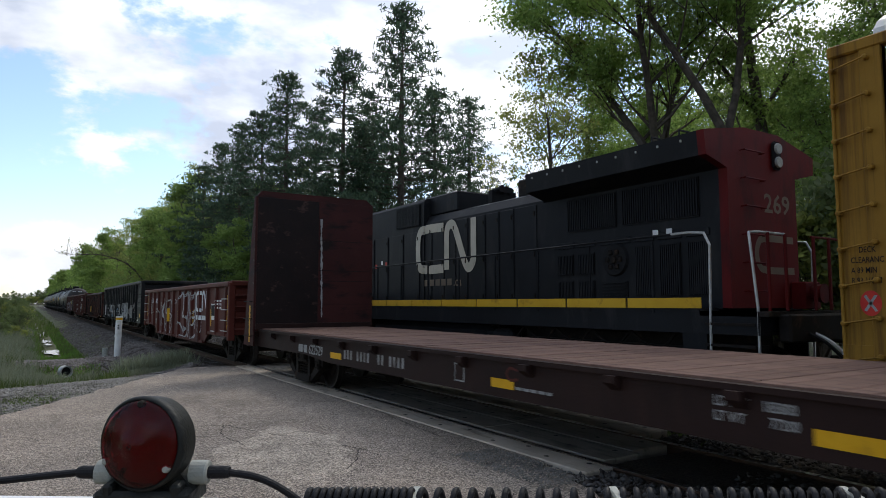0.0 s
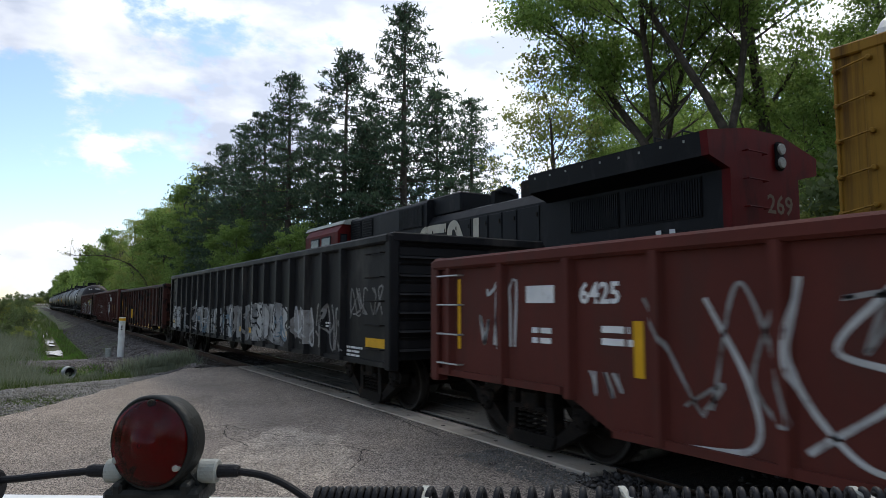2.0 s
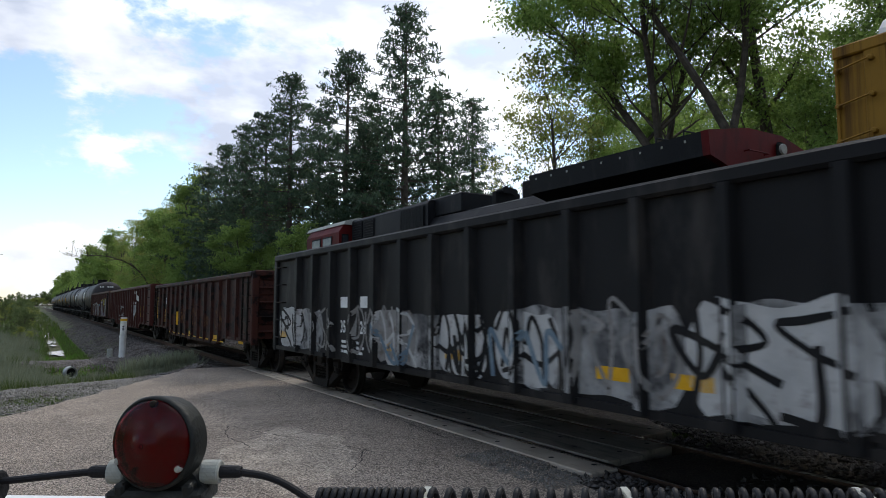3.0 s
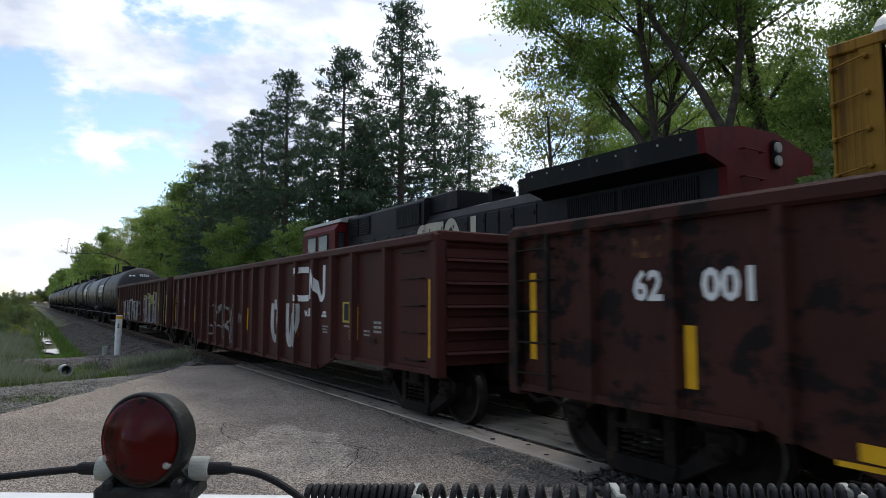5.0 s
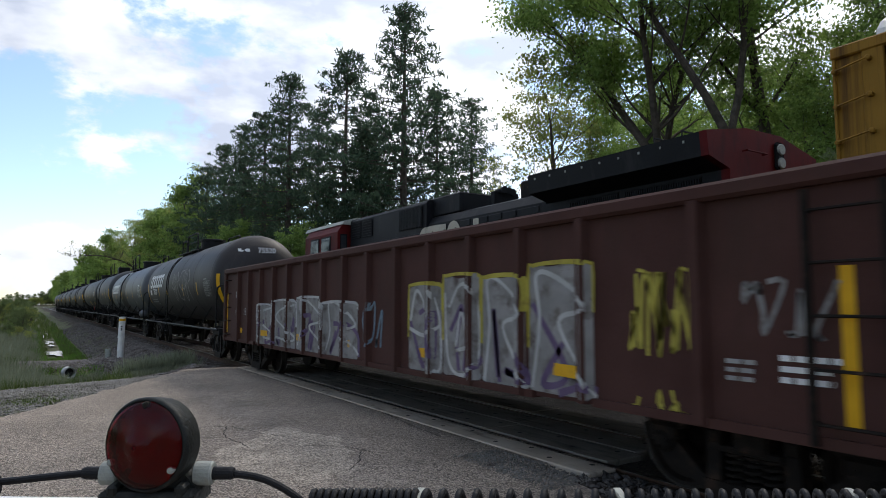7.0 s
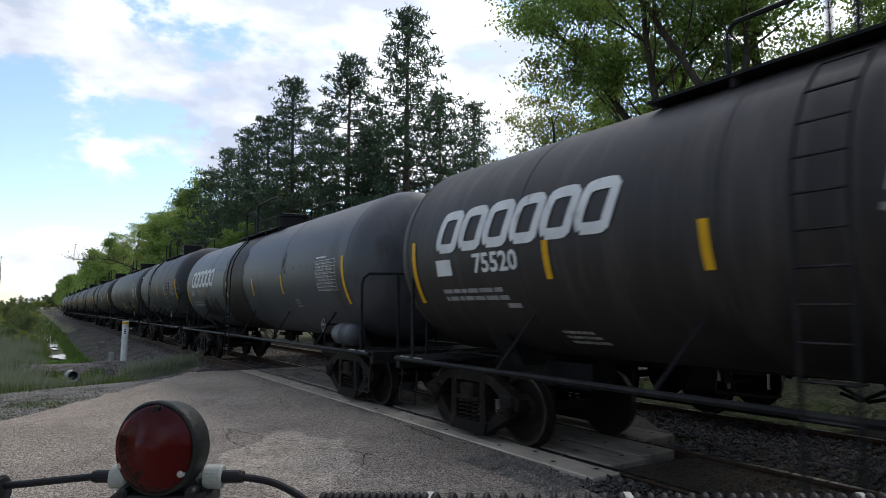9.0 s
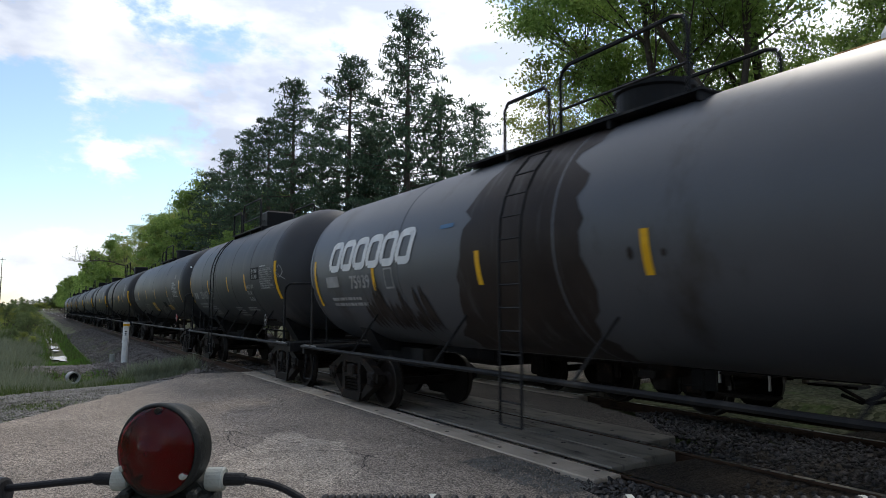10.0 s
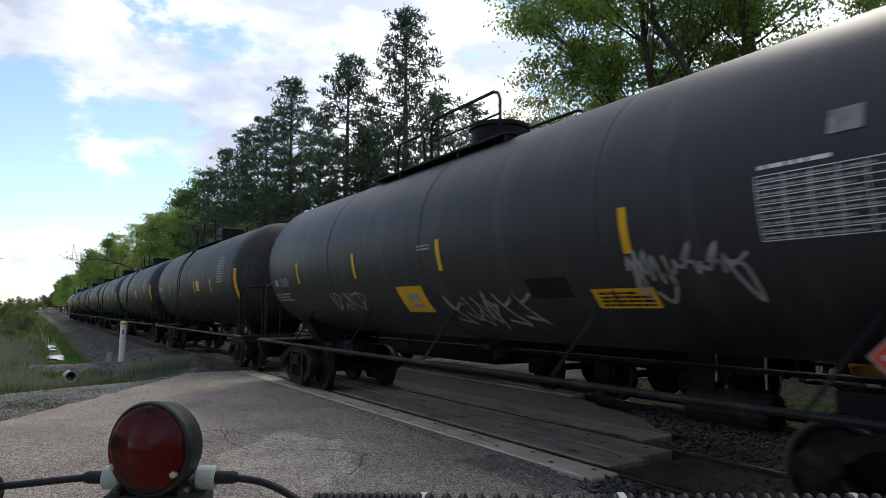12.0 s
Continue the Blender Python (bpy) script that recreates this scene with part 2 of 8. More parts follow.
M["spill"] = surf("oil_spill", (0.016, 0.012, 0.011), (0.034, 0.026, 0.022), 1.5, 0.5, 0, 0.1, 30, (0.06, 0.055, 0.055), (0.54, 0.7), (0.8, 3, 0.3))
M["oxide"] = surf("red_oxide_paint", (0.074, 0.0186, 0.0139), (0.104, 0.0270, 0.0200), 0.9, 0.6, 0, 0.15, 30, (0.06, 0.026, 0.02), (0.5, 0.75), (0.8, 0.9, 0.25))
M["maroon"] = surf("maroon_paint", (0.046, 0.0132, 0.0105), (0.064, 0.0186, 0.0148), 0.9, 0.6, 0, 0.15, 30, (0.035, 0.016, 0.013), (0.5, 0.75), (0.8, 0.9, 0.25))
M["rusty"] = surf("rusted_brown_paint", (0.030, 0.0110, 0.0088), (0.058, 0.0200, 0.0145), 1.1, 0.65, 0, 0.4, 25, (0.010, 0.0065, 0.0060), (0.50, 0.57), (1.2, 1.0, 1.3))
M["faded"] = surf("faded_brown_paint", (0.050, 0.0205, 0.0165), (0.076, 0.036, 0.030), 1.4, 0.7, 0, 0.3, 25, (0.05, 0.026, 0.02), (0.5, 0.75), (0.8, 0.9, 0.3))
M["peel"] = surf("flaked_ochre_paint", (0.07, 0.03, 0.018), (0.16, 0.085, 0.035), 9, 0.8, 0, 0.4, 30, (0.05, 0.022, 0.016), (0.42, 0.5), (3, 3, 3))
M["bulkhead"] = surf("scuffed_bulkhead", (0.036, 0.0122, 0.0115), (0.058, 0.0184, 0.0165), 1.3, 0.7, 0, 0.5, 14, (0.016, 0.011, 0.011), (0.52, 0.66), (0.5, 0.55, 1.4))
M["bulkhead_black"] = surf("blackened_bulkhead", (0.010, 0.0078, 0.0076), (0.020, 0.0125, 0.0115), 1.6, 0.6, 0, 0.5, 14, (0.075, 0.042, 0.036), (0.60, 0.72), (0.9, 0.9, 1.5))
M["deck"] = surf("wood_deck", (0.1156, 0.0687, 0.0542), (0.1878, 0.1156, 0.0903), 2.0, 0.8, 0, 0.4, 25, (0.09, 0.055, 0.045), (0.5, 0.7), (3, 1, 1), island=0.25)
M["flatside"] = surf("brown_frame_paint", (0.0165, 0.0088, 0.0075), (0.027, 0.0135, 0.0115), 1.5, 0.65, 0, 0.25, 30, (0.03, 0.015, 0.012), (0.5, 0.75), (1, 1, 0.4))
M["steel"] = surf("dark_cast_steel", (0.0086, 0.0070, 0.0062), (0.0215, 0.0175, 0.0148), 5, 0.7, 0.2, 0.3, 40, (0.075, 0.045, 0.03), (0.55, 0.75), (2, 2, 2))
M["wheel"] = surf("wheel_steel", (0.0126, 0.0101, 0.0084), (0.0252, 0.0197, 0.0168), 4, 0.6, 0.4, 0.15, 40)
M["tread"] = surf("worn_wheel_tread", (0.06, 0.055, 0.05), (0.10, 0.095, 0.09), 8, 0.5, 1.0, 0.05, 60)
M["white"] = surf("white_lettering", (0.56, 0.57, 0.57), (0.78, 0.78, 0.76), 3, 0.6, 0, 0.1, 30, (0.22, 0.18, 0.16), (0.6, 0.75), (2, 2, 1))
M["grey_letter"] = surf("dusty_white_lettering", (0.22, 0.22, 0.215), (0.36, 0.355, 0.345), 4, 0.7, 0, 0.1, 30)
M["spray"] = surf("white_spray_paint", (0.34, 0.34, 0.33), (0.52, 0.52, 0.51), 3, 0.7, 0, 0.1, 30, (0.12, 0.09, 0.08), (0.55, 0.75), (2, 2, 2))
M["spray_grey"] = surf("silver_spray_paint", (0.1700, 0.1658, 0.1573), (0.3060, 0.2975, 0.2890), 2.5, 0.6, 0, 0.2, 18, (0.09, 0.07, 0.06), (0.5, 0.7), (2, 2, 2))
M["spray_faded"] = surf("worn_white_spray_paint", (0.035, 0.036, 0.04), (0.46, 0.46, 0.45), 2.2, 0.7, 0, 0.15, 14, (0.02, 0.02, 0.022), (0.5, 0.62), (1.6, 1.6, 1.2), fine_mix=0.25)
M["spray_yellow"] = surf("yellow_spray_paint", (0.34, 0.29, 0.05), (0.46, 0.40, 0.08), 3, 0.7, 0, 0.1, 30, (0.12, 0.08, 0.04), (0.55, 0.75), (2, 2, 2))
M["spray_purple"] = surf("purple_spray_paint", (0.09, 0.06, 0.12), (0.15, 0.11, 0.18), 3, 0.7, 0, 0.1, 30)
M["spray_blue"] = surf("pale_blue_spray_paint", (0.10, 0.15, 0.20), (0.2, 0.26, 0.30), 3, 0.7, 0, 0.1, 30)
M["yellow_tape"] = surf("yellow_reflector", (0.58, 0.31, 0.012), (0.70, 0.39, 0.02), 6, 0.4, 0, 0.05, 60, (0.3, 0.16, 0.02), (0.6, 0.8), (2, 2, 2))
M["yellow_rack"] = surf("yellow_ochre_paint", (0.23, 0.118, 0.016), (0.29, 0.155, 0.024), 1.2, 0.6, 0, 0.15, 30, (0.085, 0.04, 0.012), (0.48, 0.70), (2.2, 3.4, 0.12))
M["rack_roof"] = surf("galvanised_roof", (0.42, 0.42, 0.41), (0.58, 0.58, 0.56), 2, 0.5, 0.3, 0.2, 30, (0.25, 0.2, 0.16), (0.5, 0.7), (1, 1, 1))
M["loco_black"] = surf("locomotive_black", (0.0064, 0.0067, 0.0083), (0.0127, 0.0135, 0.0157), 1.0, 0.5, 0, 0.1, 30, (0.032, 0.031, 0.031), (0.54, 0.8), (0.9, 0.9, 0.3))
M["loco_red"] = surf("locomotive_red", (0.085, 0.0058, 0.0060), (0.115, 0.0085, 0.0080), 1.0, 0.6, 0, 0.1, 30, (0.03, 0.006, 0.006), (0.50, 0.72), (0.9, 0.9, 0.3))
M["loco_cream"] = surf("aged_cream_paint", (0.42, 0.38, 0.30), (0.55, 0.50, 0.41), 2, 0.6, 0, 0.1, 30, (0.2, 0.17, 0.13), (0.55, 0.75), (1, 1, 0.4))
M["loco_yellow"] = surf("sill_yellow", (0.52, 0.30, 0.02), (0.62, 0.38, 0.03), 2, 0.5, 0, 0.1, 30, (0.2, 0.1, 0.02), (0.55, 0.75), (2, 1, 1))
M["dull_cream"] = surf("dulled_cream_paint", (0.13, 0.10, 0.075), (0.20, 0.16, 0.12), 2, 0.7, 0, 0.1, 30)
M["dark"] = surf("dark_recess", (0.008, 0.008, 0.009), (0.016, 0.016, 0.017), 4, 0.7, 0, 0.1, 30)
M["grab"] = surf("galvanised_grab_iron", (0.35, 0.35, 0.34), (0.5, 0.5, 0.48), 8, 0.45, 0.6, 0.1, 60)
M["window"] = surf("window_glass_dark", (0.03, 0.035, 0.04), (0.05, 0.055, 0.06), 2, 0.08, 0, 0, 30, spec=0.25, rough_var=0.03)
M["sign_red"] = surf("placard_red", (0.45, 0.03, 0.025), (0.55, 0.05, 0.035), 6, 0.5, 0, 0.05, 40)
M["sign_blue"] = surf("sticker_blue", (0.06, 0.13, 0.23), (0.08, 0.17, 0.28), 6, 0.5, 0, 0.05, 40)
M["post_white"] = surf("white_post_plastic", (0.62, 0.62, 0.60), (0.78, 0.78, 0.75), 4, 0.6, 0, 0.1, 30, (0.35, 0.31, 0.25), (0.55, 0.75), (1, 1, 1))
M["rubber"] = surf("black_rubber", (0.012, 0.012, 0.013), (0.022, 0.022, 0.024), 20, 0.55, 0, 0.2, 200)
M["housing"] = surf("black_lamp_housing", (0.016, 0.017, 0.016), (0.03, 0.032, 0.03), 20, 0.5, 0, 0.2, 150, (0.09, 0.09, 0.08), (0.55, 0.8), (8, 8, 8))
M["conduit"] = surf("grey_cable_gland", (0.28, 0.29, 0.26), (0.40, 0.41, 0.37), 20, 0.6, 0, 0.2, 150, (0.14, 0.14, 0.12), (0.55, 0.75), (20, 20, 20))
M["arm_white"] = surf("gate_arm_white", (0.66, 0.66, 0.65), (0.78, 0.78, 0.77), 10, 0.4, 0, 0.1, 80)
M["pole"] = surf("weathered_pole", (0.10, 0.085, 0.07), (0.17, 0.15, 0.13), 3, 0.9, 0, 0.4, 20)


# ---- mesh helpers ----
def part(name, bm, material, parent=None, label="", smooth=False):
    me = bpy.data.meshes.new(name)
    bm.to_mesh(me)
    bm.free()
    return part_mesh(name, me, material, parent, label, smooth)


def part_mesh(name, me, material, parent=None, label="", smooth=False):
    if material and not me.materials:
        me.materials.append(M[material])
    if smooth:
        me.polygons.foreach_set("use_smooth", [True] * len(me.polygons))
    ob = new(name, me)
    ob.parent = parent
    if label:
        tagged(ob, label)
    return ob


def thing(name, label, category, m, group="", kind=""):
    ob = tagged(new(name), label, category, group, kind)
    ob.matrix_basis = m
    return ob


def box(bm, x0, x1, y0, y1, z0, z1, m=None, bevel=0.0):
    vs = [bm.verts.new(p) for p in ((x0, y0, z0), (x1, y0, z0), (x1, y1, z0), (x0, y1, z0),
                                    (x0, y0, z1), (x1, y0, z1), (x1, y1, z1), (x0, y1, z1))]
    if m:
        for v in vs:
            v.co = m @ v.co
    fs = [bm.faces.new([vs[i] for i in f]) for f in ((3, 2, 1, 0), (4, 5, 6, 7), (0, 1, 5, 4), (1, 2, 6, 5), (2, 3, 7, 6), (3, 0, 4, 7))]
    if bevel:
        es = list({e for f in fs for e in f.edges})
        bmesh.ops.bevel(bm, geom=es, offset=bevel, segments=1, affect='EDGES')
    return vs


def tube(bm, pts, r, seg=6, caps=True):
    """A round bar along a line of points."""
    pts = [Vector(p) for p in pts]
    rings = []
    n = len(pts)
    side = None
    for i, p in enumerate(pts):
        d = (pts[min(i + 1, n - 1)] - pts[max(i - 1, 0)]).normalized()
        if side is None:
            side = d.orthogonal().normalized()
        else:
            side = (side - d * side.dot(d)).normalized()
        up = d.cross(side)
        rr = r[i] if isinstance(r, (list, tuple)) else r
        rings.append([bm.verts.new(p + (side * math.cos(a) + up * math.sin(a)) * rr)
                      for a in (2 * math.pi * k / seg for k in range(seg))])
    for a, b in zip(rings, rings[1:]):
        for k in range(seg):
            bm.faces.new((a[k], a[(k + 1) % seg], b[(k + 1) % seg], b[k]))
    if caps:
        bm.faces.new(rings[0][::-1])
        bm.faces.new(rings[-1])


def lathe(bm, profile, seg, axis='Y', centre=(0, 0, 0), caps=True):
    """A turned body: profile of (along, radius) about an axis through centre."""
    c = Vector(centre)
    rings = []
    for u, r in profile:
        ring = []
        for k in range(seg):
            a = 2 * math.pi * k / seg
            s, t = r * math.cos(a), r * math.sin(a)
            p = {'Y': (s, u, t), 'X': (u, s, t), 'Z': (s, t, u)}[axis]
            ring.append(bm.verts.new(c + Vector(p)))
        rings.append(ring)
    for a, b in zip(rings, rings[1:]):
        for k in range(seg):
            bm.faces.new((a[k], a[(k + 1) % seg], b[(k + 1) % seg], b[k]))
    if caps:
        bm.faces.new(rings[0])
        bm.faces.new(rings[-1][::-1])
    bmesh.ops.recalc_face_normals(bm, faces=bm.faces)


def prism(bm, poly, x0, x1, plane='YZ'):
    """A flat outline pushed through from x0 to x1."""
    def at(u, v, w):
        return {'YZ': (w, u, v), 'XZ': (u, w, v), 'XY': (u, v, w)}[plane]
    a = [bm.verts.new(at(u, v, x0)) for u, v in poly]
    b = [bm.verts.new(at(u, v, x1)) for u, v in poly]
    n = len(poly)
    for i in range(n):
        bm.faces.new((a[i], a[(i + 1) % n], b[(i + 1) % n], b[i]))
    fs = [bm.faces.new(a[::-1]), bm.faces.new(b)]
    bmesh.ops.triangulate(bm, faces=fs)
    bmesh.ops.recalc_face_normals(bm, faces=bm.faces)


def quads_mesh(name, V, material):
    """A mesh of loose four-sided leaves: V is (n, 4, 3)."""
    n = len(V)
    me = bpy.data.meshes.new(name)
    me.vertices.add(n * 4)
    me.vertices.foreach_set("co", V.astype(np.float32).ravel())
    me.loops.add(n * 4)
    me.loops.foreach_set("vertex_index", np.arange(n * 4, dtype=np.int32))
    me.polygons.add(n)
    me.polygons.foreach_set("loop_start", np.arange(0, n * 4, 4, dtype=np.int32))
    me.update(calc_edges=True)
    me.materials.append(M[material])
    return me


def letters(text, size, bold=0.0, squeeze=1.0):
    """The mesh of a line of writing in the built-in font, lying in its own x, y plane from the origin."""
    cu = bpy.data.curves.new("writing", 'FONT')
    cu.body, cu.size, cu.offset, cu.resolution_u = text, size, bold, 2
    ob = new("writing", cu)
    bpy.context.view_layer.update()
    me = bpy.data.meshes.new_from_object(ob.evaluated_get(bpy.context.evaluated_depsgraph_get()))
    bpy.data.objects.remove(ob)
    bpy.data.curves.remove(cu)
    for v in me.vertices:
        v.co.x *= squeeze
    return me


# ---- ground, road, track ----
NEAR, FAR = 6.25, 10.55          # track centre lines
RAILX = 0.752


def ground_z(x, y):
    """Height of the land: level round the crossing, a ditch beside the line beyond it, woods floor across the tracks."""
    away = min(1, max(0, (y - (17.5 + 0.35 * x)) / 6.0))
    near = min(1, max(0, (-8 - y) / 8.0))
    f = max(away, near)
    if x < 4.2:
        d = 4.2 - x
        prof = -0.28 - 0.72 * min(1, d / 2.6) if d < 2.9 else -1.0 + 0.75 * min(1, max(0, (d - 3.6) / 3.5))
    elif x < 13.2:
        return -0.34
    else:
        prof = -0.28 - 0.5 * min(1, (x - 13.2) / 2.5) + 0.6 * min(1, max(0, (x - 17) / 14))
    if -2.5 < x < 4.2:           # an earth bridge over the culvert
        prof += (max(prof, -0.40) - prof) * math.exp(-((y - 29.0) / 2.3) ** 4)
    level = -0.06
    n = noise.noise(Vector((x * 0.35, y * 0.35, 0))) * 0.10 + noise.noise(Vector((x * 1.3, y * 1.3, 3))) * 0.035
    if 4.0 < x < 13.0:
        n *= 0.3
    z = level * (1 - f) + (prof + n) * f
    return z


def axis(parts):
    out = []
    for a, b, step in parts:
        k = max(1, int(round((b - a) / step)))
        out += [a + (b - a) * i / k for i in range(k)]
    return out + [parts[-1][1]]


def build_ground():
    xs = axis([(-3000, -300, 900), (-300, -40, 40), (-40, -6, 3), (-6, 16, 0.4), (16, 40, 2), (40, 300, 40), (300, 3000, 900)])
    ys = axis([(-3000, -200, 900), (-200, -20, 30), (-20, 4, 2), (4, 50, 0.5), (50, 120, 2), (120, 500, 20), (500, 3000, 500)])
    nx = len(xs)
    vs = [(x, y, ground_z(x, y) - 0.04) for y in ys for x in xs]
    fs = [(j * nx + i, j * nx + i + 1, (j + 1) * nx + i + 1, (j + 1) * nx + i) for j in range(len(ys) - 1) for i in range(nx - 1)]
    me = bpy.data.meshes.new("ground")
    me.from_pydata(vs, [], fs)
    ob = part_mesh("ground", me, "soil", smooth=True)
    tagged(ob, "damp grassy earth with weeds beside the railway", "ground", kind="structure")


def sheet(name, poly, z, mat, label, category, step=0.5, wob=0.012):
    """A paved sheet with a slightly uneven face and a thick rim."""
    bm = bmesh.new()
    vs = [bm.verts.new((x, y, z)) for x, y in poly]
    f = bm.faces.new(vs)
    r = bmesh.ops.extrude_face_region(bm, geom=[f])
    for v in r["geom"]:
        if isinstance(v, bmesh.types.BMVert):
            v.co.z -= 0.22
    bmesh.ops.recalc_face_normals(bm, faces=bm.faces)
    bmesh.ops.triangulate(bm, faces=bm.faces)
    ob = part(name, bm, mat)
    return tagged(ob, label, category, kind="structure")


def wobbly(a, b, n, amp, seed):
    rng = random.Random(seed)
    return [(a[0] + (b[0] - a[0]) * i / n + rng.uniform(-amp, amp) * (0 < i < n),
             a[1] + (b[1] - a[1]) * i / n + rng.uniform(-amp, amp) * (0 < i < n)) for i in range(n)]


def build_road():
    poly = (wobbly((5.04, 19.2), (3.7, 19.35), 6, 0.05, 1) + wobbly((3.7, 19.35), (1.82, 16.1), 14, 0.08, 2)
            + wobbly((1.82, 16.1), (-0.45, 12.5), 16, 0.08, 3) + wobbly((-0.45, 12.5), (-14, 2), 20, 0.15, 4)
            + [(-14, -9), (4.2, -9)] + wobbly((4.2, -9), (4.5, 4.0), 10, 0.1, 5) + wobbly((4.5, 4.0), (5.04, 6.0), 10, 0.08, 6))
    sheet("road", poly, -0.012, "asphalt", "worn grey asphalt road with cracks up to the tracks", "road")
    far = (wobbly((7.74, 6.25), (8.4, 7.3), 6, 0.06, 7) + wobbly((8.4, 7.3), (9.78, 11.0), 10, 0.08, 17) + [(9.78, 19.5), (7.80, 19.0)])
    sheet("road", far, -0.014, "asphalt_dark", "strip of asphalt between the two tracks, darkened for the train's shade", "road")
    far = wobbly((11.32, 11.2), (22, 13.5), 8, 0.08, 8) + [(22, 24), (11.32, 19.8)]
    sheet("road", far, -0.014, "asphalt", "asphalt road running on beyond the far track", "road")
    # a worn pale patch where the top layer has gone
    ring = []
    for i in range(90):
        t = 6.283 * i / 90
        k = 1 + 0.35 * noise.noise(Vector((math.cos(t) * 1.4, math.sin(t) * 1.4, 2.0))) + 0.22 * noise.noise(Vector((math.cos(t) * 5, math.sin(t) * 5, 6.0)))
        ring.append((2.72 + (0.62 * math.cos(t) - 0.62 * math.sin(t)) * k, 7.75 + (1.35 * math.cos(t) + 0.50 * math.sin(t)) * k))
    bm = bmesh.new()
    bm.faces.new([bm.verts.new((x, y, -0.0105)) for x, y in ring])
    tagged(part("worn_patch", bm, "patch"), "pale worn patch in the asphalt", "road patch", kind="structure")
    # cracks: branching lines that wander through the top layer
    for k, line in enumerate((((2.05, 10.1), (2.51, 9.94), (2.65, 9.54), (2.83, 9.05), (3.1, 8.6)), ((3.0, 8.1), (3.39, 7.81), (3.52, 7.43), (3.56, 7.05)),
                              ((3.55, 7.48), (3.22, 6.94), (2.98, 6.64)), ((3.0, 11.7), (3.59, 11.85), (4.25, 11.93), (4.59, 11.39), (5.0, 11.1)), ((4.19, 13.79), (4.18, 12.88), (3.98, 12.1)),
                              ((5.0, 9.8), (4.84, 8.49), (4.77, 7.6)), ((2.6, 15.6), (3.4, 15.0), (4.6, 14.9)), ((0.9, 9.2), (1.4, 8.6), (2.1, 8.5)), ((2.51, 9.94), (2.3, 9.2), (2.4, 8.4)))):
        rng = random.Random(50 + k)
        pts = spline([(a, b, 0) for a, b in line], 0.07)
        bm = bmesh.new()
        prev = None
        for i, p in enumerate(pts):
            d = (pts[min(i + 1, len(pts) - 1)] - pts[max(i - 1, 0)]).normalized()
            w = 0.003 + 0.007 * rng.random()
            q = p + Vector((rng.uniform(-0.025, 0.025), rng.uniform(-0.025, 0.025), 0))
            cur = (bm.verts.new((q.x - d.y * w, q.y + d.x * w, -0.0085)), bm.verts.new((q.x + d.y * w, q.y - d.x * w, -0.0085)))
            if prev:
                bm.faces.new((prev[0], prev[1], cur[1], cur[0]))
            prev = cur
        tagged(part("road_crack", bm, "crack"), "dark crack running through the asphalt", "crack", "road cracks", "structure")


def build_track(cx, name, label):
    for s in (-1, 1):
        bm = bmesh.new()
        x = cx + s * RAILX
        prof = [(-0.07, -0.17), (0.07, -0.17), (0.07, -0.155), (0.012, -0.135), (0.012, -0.045), (0.036, -0.03), (0.036, -0.005),
                (-0.036, -0.005), (-0.036, -0.03), (-0.012, -0.045), (-0.012, -0.135), (-0.07, -0.155)]
        prism(bm, [(x + u, v) for u, v in prof], -60, 900, 'XZ')
        rail = tagged(part("rail", bm, "rail"), label, "rail", "rails", "structure")
        bm = bmesh.new()
        box(bm, x - 0.034, x + 0.034, -60, 900, -0.006, 0.0)
        part("rail_head", bm, "railtop", rail, "bright worn running face")


def build_trackbed():
    """Dirty ballast, toned down for shade, in which both tracks lie, broken by the crossing."""
    for y0, y1 in ((-60, 2.0), (2.0, 5.35), (18.95, 60), (60, 420)):
        bm = bmesh.new()
        n = 40
        prof = [(3.2, -0.62), (4.3, -0.24), (4.9, -0.185), (12.0, -0.185), (12.7, -0.24), (13.6, -0.7)]
        if y0 < 5:
            prof = [(4.45, -0.07), (5.05, -0.045), (5.46, -0.05), (5.54, -0.06), (5.9, -0.05), (6.95, -0.055), (7.05, -0.05), (7.7, -0.05), (9.0, -0.09), (12.0, -0.12), (12.7, -0.24), (13.6, -0.7)]
        rows = [[bm.verts.new((x, y0 + (y1 - y0) * k / n, z + 0.03 * noise.noise(Vector((x * 2, k * 0.9, y0))))) for x, z in prof] for k in range(n + 1)]
        for p, q in zip(rows, rows[1:]):
            for k in range(len(prof) - 1):
                bm.faces.new((p[k], p[k + 1], q[k + 1], q[k]))
        tagged(part("track_bed", bm, "trackbed"), "dirty ballast bed under the two tracks, toned darker for shade", "track bed", kind="structure")


def build_ties():
    rng = random.Random(9)
    bm = bmesh.new()
    box(bm, -1.3, 1.3, -0.115, 0.115, -0.34, -0.16, bevel=0.012)
    me = bpy.data.meshes.new("tie")
    bm.to_mesh(me)
    bm.free()
    me.materials.append(M["tie"])
    for cx in (NEAR, FAR):
        bed = tagged(new("sleeper_row"), "row of old dark timber ties under the rails", "ties", kind="structure")
        y = -6.0
        while y < 60:
            if not 5.3 < y < 18.8:
                ob = new("tie", me)
                ob.parent = bed
                ob.location = (cx + rng.uniform(-0.04, 0.04), y, rng.uniform(-0.01, 0.0))
                ob.rotation_euler.z = rng.uniform(-0.02, 0.02)
            y += 0.53
        


